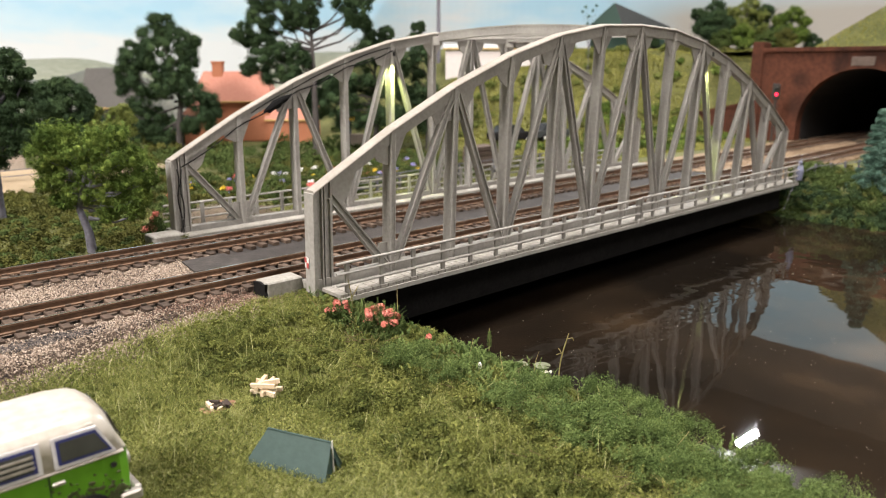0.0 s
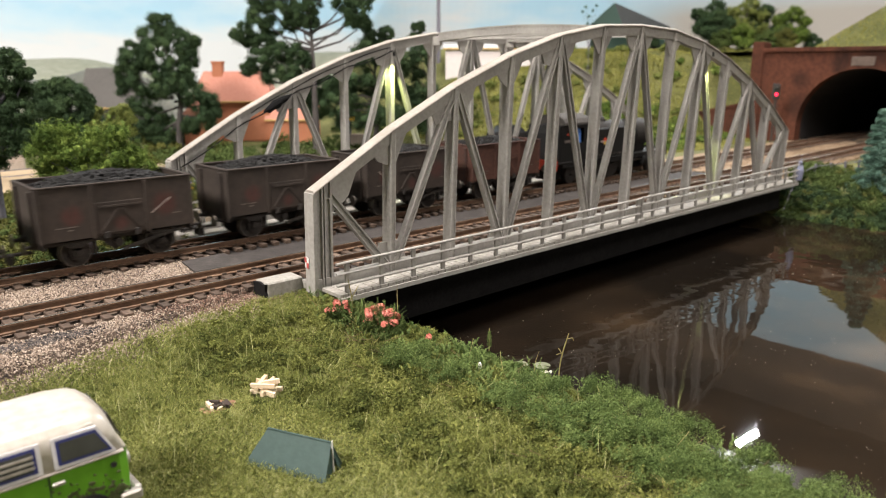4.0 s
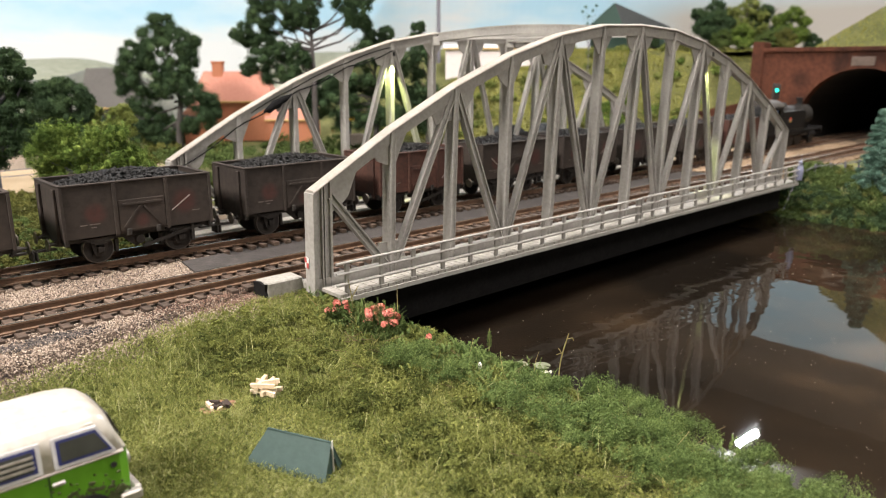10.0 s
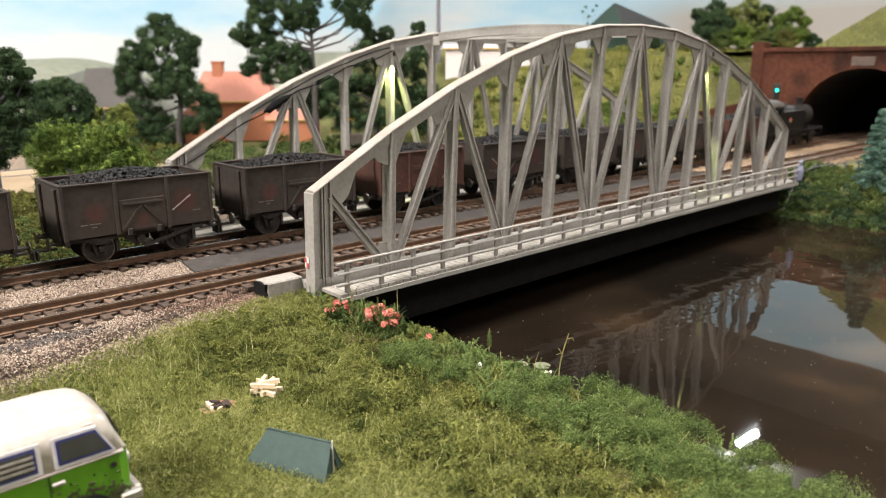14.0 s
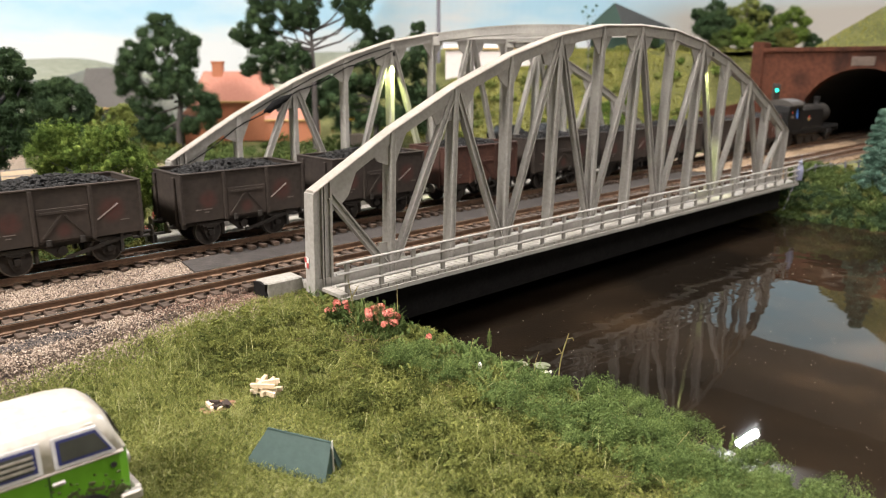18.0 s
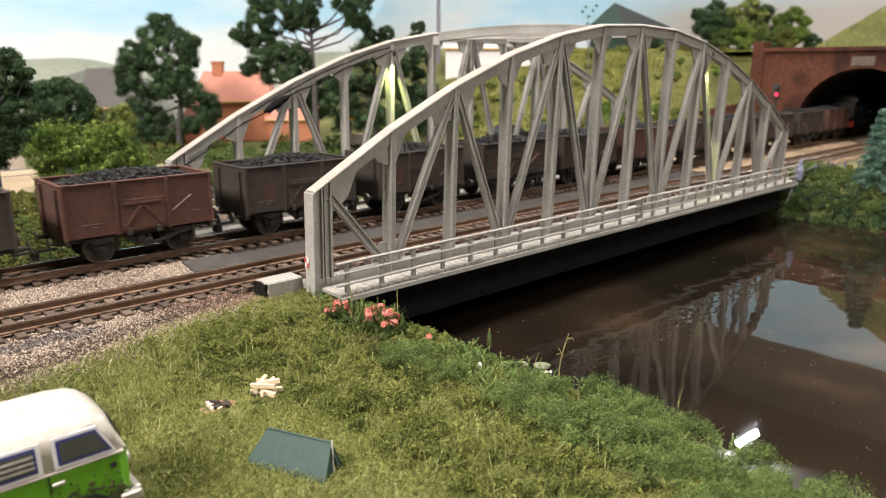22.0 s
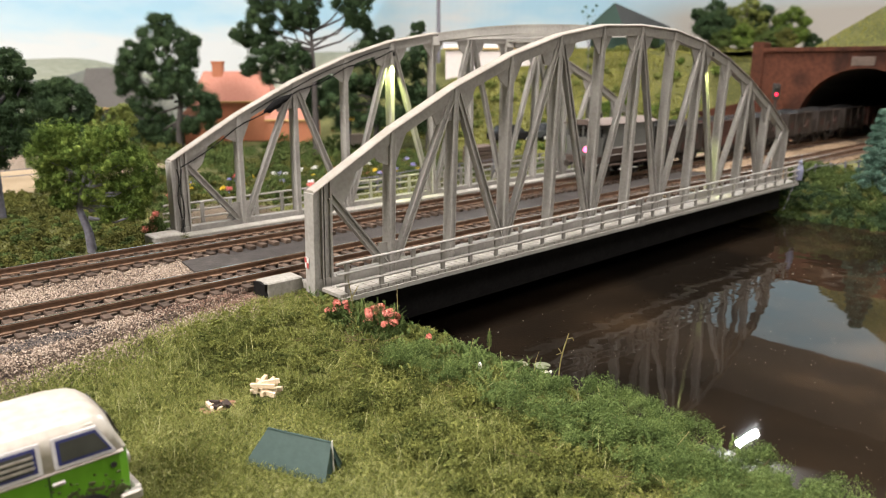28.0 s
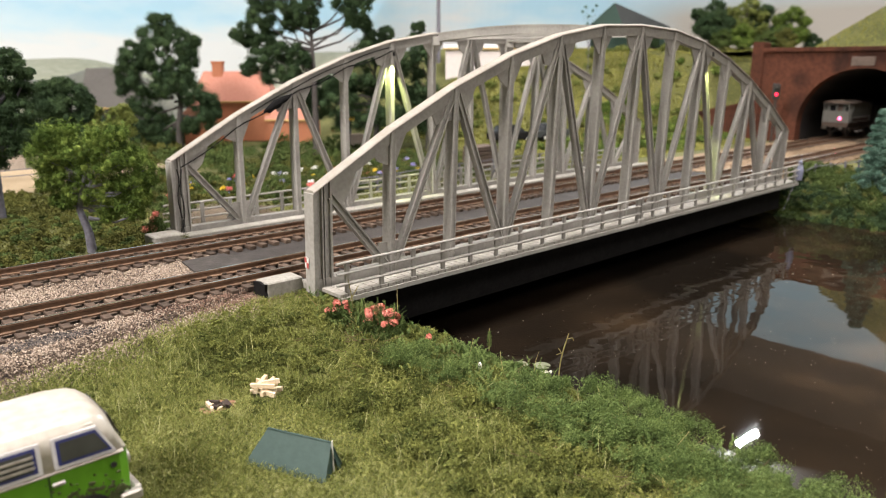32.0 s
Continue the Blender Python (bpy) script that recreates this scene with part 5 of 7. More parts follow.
for n, reg, lo, hi, size, leaf, lean, m, lab in (
        (3600, (-30, 34, -195, -58), -34, 6, 3.6, 0.62, 2.0, LEAF_BANK, "feathery green sprigs along the river bank"),
        (1600, (-25, 34, -70, 2), -26, 8, 3.4, 0.6, 2.0, LEAF_BANK, "feathery green sprigs at the bridge end"),
        (1500, (-70, 12, -195, -20), -70, -18, 2.8, 0.6, 1.7, LEAF_TURF, "small olive sprigs in the ground cover")):
    x, y = RNG.uniform(reg[0], reg[1], n), RNG.uniform(reg[2], reg[3], n)
    k = (x > left_shore(y) + lo) & (x < left_shore(y) + hi) & (np.hypot(x + 54, y + 55) > 8) & (np.hypot(x + 66, y + 92) > 22)
    x, y = x[k], y[k]
    lump = wave(x, y, 4.2, 3.0) + 0.4 * wave(x, y, 1.9, 1.0)
    k = lump > -0.45
    x, y, lump = x[k], y[k], lump[k]
    tagged(raw_mesh("fern_sprigs", fronds(x, y, ground_z(x, y) + RNG.uniform(0.2, 2.4, len(x)) + np.clip(lump, 0, 1.5) * size * 0.7, size, leaf, lean), 4, m), lab, "sprigs", kind="stuff")
STEM = speckled("dry_stems", [(0.3, (0.18, 0.15, 0.05)), (0.7, (0.34, 0.29, 0.13))], 0.5, 3.0, 0.8)
rnd = random.Random(5)
TWIG = speckled("brown_twigs", [(0.3, (0.07, 0.05, 0.022)), (0.7, (0.17, 0.12, 0.06))], 0.5, 3.0, 0.85)
wiry_stems("fallen_twigs", "brown twigs tangled in the bank shrubs", [(rnd.uniform(-22, 6), rnd.uniform(-175, -20), rnd.uniform(6, 12), rnd.uniform(1.2, 1.9)) for i in range(60)], TWIG, 0.17)
wiry_stems("wiry_stems", "dry wiry stems on the river bank", [(rnd.uniform(-14, 20), rnd.uniform(-170, -12), rnd.uniform(4, 11), rnd.uniform(0.5, 1.2)) for i in range(70)], STEM, 0.12)
wiry_stems("tall_reeds", "tall thin reeds beside the bridge end", [(18, -28, 26, 0.12), (5, -16, 18, 0.3), (2, -13, 13, 0.5), (24, -60, 13, 0.25), (-3, -9, 12, 0.7)], STEM, 0.3)


def flower_bush(x, y, spots, label, leaf=LEAF_MID):
    z = float(ground_z(np.array(float(x)), np.array(float(y))))
    t = thing("flowering_bush", x, y, z, label, "bush")
    cs = [(dx, dy, dz) for dx, dy, dz, r in spots]
    rs = [r for dx, dy, dz, r in spots]
    raw_mesh("foliage", leaf_cloud([(a, b, c - 1.5) for a, b, c in cs], [r * 1.45 for r in rs], 900, 0.36, 0.9, 0.3), 4, leaf, t)
    n = 26 * len(cs)
    pick = RNG.integers(0, len(cs), n)
    base = np.array(cs)[pick] + RNG.normal(size=(n, 3)) * 1.6
    tagged(raw_mesh("sprig_foliage", fronds(base[:, 0], base[:, 1], base[:, 2] - 3.0, 5.5, 1.0, 1.3), 4, leaf, t), kind="stuff")
    raw_mesh("blossom", leaf_cloud([(a, b, c + 2.6) for a, b, c in cs], [r * 0.8 for r in rs], 260, 0.36, 0.9, 0.35), 4, CORAL, t)
    bm = fresh()
    for a, b, c in cs:
        rod(bm, (0, 0, -1), (a, b, c), 0.35, 0.2, 5)
    part("stalks", bm, STEM, t)


flower_bush(0, -34, [(2.0 + rnd.gauss(0, 2.8), -3.0 + rnd.gauss(0, 5.0), 4.6 + rnd.gauss(0, 1.3), rnd.uniform(1.2, 2.1)) for i in range(24)] + [(-4 + rnd.gauss(0, 1.5), 13.5 + rnd.gauss(0, 2.4), 4.2 + rnd.gauss(0, 1.2), rnd.uniform(1.1, 1.9)) for i in range(7)], "bush with coral pink blossom on the river bank")
flower_bush(6, -57, [(0, 0, 2.0, 1.3)], "small coral pink flower tuft")


def camper_van():
    t = thing("camper_van", -163, -90.5, -5.0, "bright green and white model camper van parked on grass", "camper van")
    GREEN = speckled("bright_green_enamel", [(0.3, (0.095, 0.26, 0.016)), (0.7, (0.14, 0.35, 0.028))], 0.08, 2.0, 0.28, bump=0.03)
    CREAM = speckled("white_enamel", [(0.3, (0.33, 0.285, 0.23)), (0.45, (0.44, 0.405, 0.355)), (0.7, (0.52, 0.495, 0.455))], 0.08, 2.0, 0.28, bump=0.03)
    GLASS = speckled("tinted_window", [(0.3, (0.035, 0.036, 0.035)), (0.7, (0.085, 0.085, 0.08))], 0.1, 1.0, 0.08, bump=0.0)
    FRAME = speckled("pale_window_frame", [(0.3, (0.55, 0.53, 0.55)), (0.7, (0.66, 0.64, 0.66))], 0.2, 2.0, 0.4)
    CHROME = speckled("dull_chrome", [(0.3, (0.26, 0.22, 0.19)), (0.5, (0.45, 0.41, 0.38)), (0.7, (0.62, 0.59, 0.56))], 0.5, 3.0, 0.4, metal=0.6, bump=0.1)
    RUBBER = speckled("black_rubber", [(0.3, (0.015, 0.015, 0.016)), (0.7, (0.035, 0.034, 0.034))], 0.2, 2.0, 0.7)
    SEAL = speckled("blue_black_seal", [(0.3, (0.02, 0.025, 0.11)), (0.7, (0.035, 0.042, 0.17))], 0.2, 2.0, 0.5)
    MUD = speckled("mud_spatter", [(0.3, (0.045, 0.06, 0.02)), (0.7, (0.09, 0.10, 0.04))], 0.4, 4.0, 0.9)
    L, WD = 60.0, 23.0
    # lower shell: lofted sections along the length (x, half width, bottom, top)
    def loft(sections, rings):
        bm = fresh()
        rows = []
        for x, prof in sections:
            rows.append([bm.verts.new((x, y, z)) for y, z in prof])
        for a, b in zip(rows, rows[1:]):
            for i in range(len(a)):
                j = (i + 1) % len(a)
                bm.faces.new((a[i], b[i], b[j], a[j]))
        bm.faces.new(rows[0][::-1])
        bm.faces.new(rows[-1])
        bmesh.ops.recalc_face_normals(bm, faces=bm.faces)
        return bm
    def lower(hw, z0, z1):
        return [(WD / 2 - hw + 1, z0), (WD / 2 - hw, z0 + 2.5), (WD / 2 - hw - 0.1, z0 + 6), (WD / 2 - hw + 0.3, z1), (WD / 2 + hw - 0.3, z1), (WD / 2 + hw + 0.1, z0 + 6), (WD / 2 + hw, z0 + 2.5), (WD / 2 + hw - 1, z0)]
    secs = [(0.0, lower(9.2, 4.0, 15.4)), (1.5, lower(10.8, 3.4, 15.5)), (4, lower(11.4, 3.2, 15.5)), (54.5, lower(11.4, 3.2, 15.5)), (57.8, lower(10.9, 3.4, 15.4)), (59.6, lower(9.6, 3.8, 14.9)), (60.2, lower(8.0, 4.4, 14.2))]
    part("lower_body", loft(secs, 8), GREEN, t, "bright green lower body")
    def upper(hw0, hw1, z0, zc):
        """Half of the section: leaning side, inward gutter band, low crown."""
        c, zg = WD / 2, zc - 1.1
        half = [(hw0, z0), (hw0 - (hw0 - hw1) * 0.3, z0 + (zg - z0) * 0.8), (hw1 + 0.25, zg - 0.1)] + [(hw1 * math.cos(a), zg + 1.1 * math.sin(a)) for a in (0.15, 0.4, 0.7, 1.0, 1.3)]
        return [(c - y, z) for y, z in half] + [(c, zc)] + [(c + y, z) for y, z in half[::-1]]
    secs = [(0.4, upper(10.2, 7.6, 15.5, 20.6)), (2.6, upper(11.0, 8.4, 15.5, 22.6)), (7, upper(11.3, 8.8, 15.5, 23.6)), (20, upper(11.3, 8.8, 15.5, 23.9)), (38, upper(11.3, 8.8, 15.5, 24.6)), (50, upper(11.3, 8.8, 15.5, 24.6)), (54, upper(11.2, 8.5, 15.5, 24.2)), (56, upper(11.1, 8.2, 15.5, 23.4)), (57.4, upper(11.0, 7.6, 15.5, 22.2)), (58.2, upper(10.8, 8.6, 15.4, 19.4)), (59.2, upper(10.2, 9.0, 15.3, 17.0)), (59.8, upper(9.6, 8.8, 15.0, 15.9))]
    up = part("upper_body", loft(secs, 9), CREAM, t, "white upper body and roof", smooth=True)
    part("waist_trim", box(fresh(), 2.0, 58.6, -0.22, WD + 0.22, 15.25, 15.65, 0.1), CREAM, t)
    part("gutter", box(fresh(), 3.0, 54.0, 1.5, WD - 1.5, 22.0, 22.4, 0.15), CREAM, t)
    # side windows: frame, pane, louvres
    for s, yb in ((-1, 0.0), (1, WD)):
        for x0, x1, slant, lou in ((46.2, 57.3, 3.0, False), (32.0, 44.3, 0.0, True), (18.5, 30.5, 0.0, False), (5.0, 16.8, 0.0, False)):
            tilt = 0.105
            def wy(z, off):
                return yb - s * ((z - 15.7) * 0.14) + s * off if s > 0 else yb + (z - 15.7) * 0.14 - off
            bm = fresh()
            def quad(xa, xb, za, zb, o0, o1, sl):
                a = [bm.verts.new(v) for v in ((xa, wy(za, o0), za), (xb, wy(za, o0), za), (xb - sl, wy(zb, o0), zb), (xa, wy(zb, o0), zb))]
                b = [bm.verts.new(v) for v in ((xa, wy(za, o1), za), (xb, wy(za, o1), za), (xb - sl, wy(zb, o1), zb), (xa, wy(zb, o1), zb))]
                fs = [bm.faces.new(a), bm.faces.new(b[::-1])] + [bm.faces.new((a[i], b[i], b[(i + 1) % 4], a[(i + 1) % 4])) for i in range(4)]
                bmesh.ops.recalc_face_normals(bm, faces=fs)
            quad(x0, x1, 16.0, 21.9, -0.3, 0.18, slant)
            wn = part("window_frame", bm, FRAME, up)
            bm = fresh()
            quad(x0 + 0.7, x1 - 0.8, 16.6, 21.35, -0.2, 0.26, slant * 0.85)
            part("window_seal", bm, SEAL, wn)
            bm = fresh()
            quad(x0 + 1.25, x1 - 1.45, 17.15, 20.8, -0.1, 0.32, slant * 0.7)
            part("pane", bm, GLASS, wn)
            if lou:
                for q in range(3):
                    zz = 17.7 + q * 1.0
                    bm = fresh()
                    quad(x0 + 1.1, x1 - 1.3, zz, zz + 0.4, 0.2, 0.55, 0)
                    part("louvre", bm, CHROME, wn)
        hx = 45.4
        yh = yb + (-0.35 if s < 0 else 0.35)
        part("door_handle", box(fresh(), hx, hx + 2.2, *sorted((yb - 0.1 * s, yh + 0.3 * s)), 12.9, 13.6, 0.15), CHROME, t, "small chrome door handle")
        part("door_seam", box(fresh(), 44.9, 45.1, *sorted((yb, yb + s * 0.14)), 6, 15.4), RUBBER, t)
        bm = fresh()
        rm = random.Random(31 + s)
        for k in range(150):
            d, a = 4.0 + abs(rm.gauss(0, 2.6)), rm.uniform(-0.2, 3.3)
            cx, cz, r = 51.0 + d * 1.25 * math.cos(a), 4.6 + d * 0.95 * math.sin(a), rm.uniform(0.2, 0.95) * max(0.25, 1.3 - d * 0.1)
            if 38 < cx < 58.8 and 4.0 < cz < 14.4:
                extrude(bm, [(cx + r * rm.uniform(0.6, 1.3) * math.cos(q), cz + r * rm.uniform(0.5, 1.0) * math.sin(q)) for q in (0, 0.9, 1.8, 2.7, 3.6, 4.5, 5.4)], "y", *sorted((yb - s * 0.3, yb + s * (0.13 + 0.0006 * k))))
        part("mud_spatter", bm, MUD, t, "dried mud round the wheel arch")
        for wx in (13.0, 51.0):
            part("wheel_arch", rod(fresh(), (wx, yb + s * 0.3, 4.2), (wx, yb - s * 4, 4.2), 4.5, seg=24), RUBBER, t)
            wh = part("wheel", rod(fresh(), (wx, yb + s * 0.4, 3.8), (wx, yb - s * 3.2, 3.8), 3.8, seg=24), RUBBER, t)
            part("hub_cap", rod(fresh(), (wx, yb + s * 0.75, 3.8), (wx, yb + s * 0.4, 3.8), 1.4, 2.2, 16), CHROME, wh)
        part("dark_spot", rod(fresh(), (56.4, yb + s * 0.25, 13.2), (56.4, yb, 13.2), 0.6, seg=8), RUBBER, t)
    # windscreen and bumpers
    bm = fresh()
    a = [bm.verts.new(v) for v in ((59.55, 4.4, 16.5), (59.55, WD - 4.4, 16.5), (57.75, WD - 5.0, 21.6), (57.75, 5.0, 21.6))]
    b = [bm.verts.new(v.co + Vector((0.15, 0, 0.08))) for v in a]
    fs = [bm.faces.new(a), bm.faces.new(b[::-1])] + [bm.faces.new((a[i], b[i], b[(i + 1) % 4], a[(i + 1) % 4])) for i in range(4)]
    bmesh.ops.recalc_face_normals(bm, faces=fs)
    part("windscreen", bm, GLASS, t)
    bm = fresh()
    box(bm, 60.0, 61.6, 1.0, WD - 1.0, 4.2, 6.4, 0.4)
    box(bm, 57.0, 61.2, -0.7, 1.2, 4.2, 6.4, 0.4)
    box(bm, 57.0, 61.2, WD - 1.2, WD + 0.7, 4.2, 6.4, 0.4)
    part("front_bumper", bm, CHROME, t, "chrome wrap-round front bumper")
    for y in (5.5, WD - 5.5):
        part("headlight", rod(fresh(), (60.0, y, 11.0), (60.9, y, 11.0), 1.8, 1.5, 16), CHROME, t)
    return t


camper_van()


def tent():
    TEAL = speckled("teal_tent_fabric", [(0.3, (0.026, 0.052, 0.046)), (0.55, (0.038, 0.070, 0.062)), (0.75, (0.055, 0.095, 0.084))], 0.15, 3.0, 0.55, bump=0.15)
    t = thing("ridge_tent", -72.8, -84.1, -6.9, "small teal ridge tent pitched on the meadow", "tent", rz=-66)
    L, HW, H, IN = 21.2, 4.6, 9.0, 3.5
    def sheet(a, b, c, d, thick):
        """A fabric panel through four corners, with thickness inwards."""
        bm = fresh()
        p = [Vector(v) for v in (a, b, c, d)]
        n = (p[1] - p[0]).cross(p[3] - p[0]).normalized() * thick
        lo, hi = [bm.verts.new(v) for v in p], [bm.verts.new(v - n) for v in p]
        bm.faces.new(lo), bm.faces.new(hi[::-1])
        for i in range(4):
            bm.faces.new((lo[i], hi[i], hi[(i + 1) % 4], lo[(i + 1) % 4]))
        bmesh.ops.recalc_face_normals(bm, faces=bm.faces)
        return bm
    part("roof_sheet", sheet((-1.2, -HW, 0), (L, -HW, 0), (L - 0.6, 0, H), (IN, 0, H), 0.25), TEAL, t)
    part("roof_sheet", sheet((L, HW, 0), (-1.2, HW, 0), (IN, 0, H), (L - 0.6, 0, H), 0.25), TEAL, t)
    part("end_flap", sheet((-1.2, HW, 0), (-1.2, -HW, 0), (IN, -0.05, H), (IN, 0.05, H), 0.2), TEAL, t)
    part("door_flap", sheet((L - 0.2, -HW + 0.3, 0), (L - 0.2, -0.3, 0), (L - 0.7, 0, H - 0.3), (L - 0.7, -0.1, H - 0.3), 0.2), TEAL, t)
    part("door_flap", sheet((L + 0.4, 1.6, 0), (L - 0.2, HW - 0.3, 0), (L - 0.7, 0.1, H - 0.3), (L - 0.7, 0, H - 0.3), 0.2), TEAL, t)
    part("ridge_seam", rod(fresh(), (IN, 0, H), (L - 0.5, 0, H), 0.22, seg=8), TEAL, t)
    part("front_pole", rod(fresh(), (L - 0.1, -0.2, 0), (L - 0.5, 0, H + 0.3), 0.2, seg=8), WHITE, t, "pale tent pole")
    # black floor sheet that paints in the shade inside the tent
    part("dark_inside", box(fresh(), 2, L - 1.2, -HW + 1.2, HW - 1.2, 0.05, 0.25), BLACK, t)


tent()
PALEWOOD = speckled("fresh_cut_wood", [(0.3, (0.50, 0.38, 0.24)), (0.7, (0.72, 0.60, 0.44))], 0.6, 4.0, 0.8, spread=0.3)
EMBER = speckled("scorched_stone", [(0.3, (0.16, 0.075, 0.04)), (0.7, (0.34, 0.2, 0.12))], 0.5, 4.0, 0.9)
CHAR = speckled("charred_wood", [(0.3, (0.015, 0.012, 0.011)), (0.7, (0.06, 0.04, 0.03))], 0.6, 4.0, 0.9)


def firewood():
    rnd = random.Random(3)
    pile = thing("firewood_pile", -54.2, -55.5, -6.4, "loose pile of pale split firewood logs", "firewood")
    for i in range(14):
        a, L = -0.75 + rnd.gauss(0, 0.22) + (1.3 if i % 4 == 3 else 0), rnd.uniform(4.6, 7.4)
        c = Vector((rnd.uniform(-1.6, 1.6), rnd.uniform(-2.2, 2.2), 0.7 + 0.26 * i))
        d = Vector((math.cos(a), math.sin(a), rnd.uniform(-0.16, 0.16))) * L / 2
        part("log", bar(fresh(), c - d, c + d, rnd.uniform(0.8, 1.3), rnd.uniform(0.7, 1.1), (-math.sin(a), math.cos(a), 0)), PALEWOOD, pile)
    fire = thing("burnt_campfire", -68, -53.5, -6.6, "burnt out campfire with charred sticks and stones", "campfire")
    for i in range(12):
        a, L = rnd.uniform(0, 6.28), rnd.uniform(2.0, 4.0)
        c = Vector((rnd.uniform(-3.2, 3.2), rnd.uniform(-2.0, 2.0), 0.5 + 0.1 * i))
        d = Vector((math.cos(a), math.sin(a), rnd.uniform(-0.15, 0.15))) * L / 2
        part("charred_stick", bar(fresh(), c - d, c + d, 1.0, 0.9, (-math.sin(a), math.cos(a), 0)), CHAR if i % 3 else PALEWOOD, fire)
    for i in range(7):
        bm = fresh()
        a = i * 0.9 + rnd.uniform(-0.2, 0.2)
        bmesh.ops.create_icosphere(bm, subdivisions=1, radius=rnd.uniform(0.8, 1.3), matrix=Matrix.Translation((math.cos(a) * 4.3, math.sin(a) * 2.8, 0.5)) @ Matrix.Diagonal((1, 1, 0.7, 1)))
        part("hearth_stone", bm, EMBER, fire)


firewood()


def small_plants():
    t = thing("white_bud_plant", -1.1, -87, -11.4, "single white bud on a bent stem", "plant")
    bm = fresh()
    pts = [(0, 0, 0), (0.9, -0.6, 0.8), (1.1, -0.4, 4), (0.9, 0.2, 7.2)]
    for a, b in zip(pts, pts[1:]):
        rod(bm, a, b, 0.24, 0.2, 6)
    part("stem", bm, STEM, t)
    bm = fresh()
    bmesh.ops.create_uvsphere(bm, u_segments=10, v_segments=6, radius=0.62, matrix=Matrix.Translation((0.9, 0.2, 8.2)) @ Matrix.Diagonal((1, 1, 2.0, 1)))
    part("bud", bm, WHITE, t, "white bud")
    PAD = speckled("pale_lily_pad", [(0.3, (0.11, 0.125, 0.075)), (0.7, (0.20, 0.21, 0.14))], 0.5, 3.0, 0.5)
    for x, y, r in ((61.5, -50.8, 2.6), (66.2, -57.4, 3.3), (57.5, -52.0, 1.5), (60, -61, 1.7)):
        bm = fresh()
        pts = [(r * math.cos(radians(a)), r * math.sin(radians(a))) for a in range(15, 346, 15)] + [(0.0, 0.0)]
        extrude(bm, pts, "z", 0.05, 0.4)
        tagged(part("lily_pad", bm, PAD, m=place(x, y, WATER, 0, 0, x * 37 % 360)), "round pale green lily pad on the water", "lily pad", "lily pads on the river")
    bm_blossom = fresh()
    rr = random.Random(9)
    for i in range(5):
        bmesh.ops.create_icosphere(bm_blossom, subdivisions=1, radius=0.7, matrix=Matrix.Translation((62 + rr.uniform(-1.5, 1.5), -63 + rr.uniform(-1.2, 1.2), WATER + 0.5)))
    reed = thing("dry_reed", 29.5, -93.6, -14, "pale dry reed stalk with broken side twigs", "plant")
    bm = fresh()
    pts = [(0, 0, 0), (0.4, -0.2, 5.5), (0.2, -1.3, 10), (0.5, -2.9, 15.8)]
    for a, b in zip(pts, pts[1:]):
        rod(bm, a, b, 0.26, 0.2, 6)
    part("stem", bm, STEM, reed)
    for a, b in (((0.3, -1.0, 9.0), (-1.2, 0.4, 8.2)), ((0.4, -2.4, 14.0), (1.6, -3.6, 14.4)), ((0.3, -0.8, 8.4), (-0.4, 0.3, 10.4)), ((1.6, -3.6, 14.4), (1.8, -4.0, 13.4))):
        part("twig", rod(fresh(), a, b, 0.15, 0.09, 5), STEM, reed)
    spike = thing("leafy_spike", 20, -71.6, -12, "upright green spike with a pale tip", "plant")
    part("stem", rod(fresh(), (0, 0, 0), (0.2, 0.3, 11.2), 0.25, 0.12, 6), STEM, spike)
    c = np.array([(0.1, 0.1, 5.8), (0.1, 0.2, 7.2), (0.2, 0.2, 8.6), (0.2, 0.3, 9.8)])
    raw_mesh("leaves", leaf_cloud(c, [0.9, 0.95, 0.8, 0.5], 150, 0.17, 0.9, 0.4), 4, LEAF_BANK, spike)
    tagged(part("water_blossom", bm_blossom, WHITE), "tiny white water blossom beside the lily pads", "flower")


small_plants()
x = RNG.uniform(20, 330, 900)
y = RNG.uniform(-230, -14, 900)
tagged(raw_mesh("dust_specks", crumbs(x, y, 0 * x + WATER + 0.05, 0.16, 0.05), 4, WHITE), "pale dust specks floating on the water", "specks", kind="stuff")

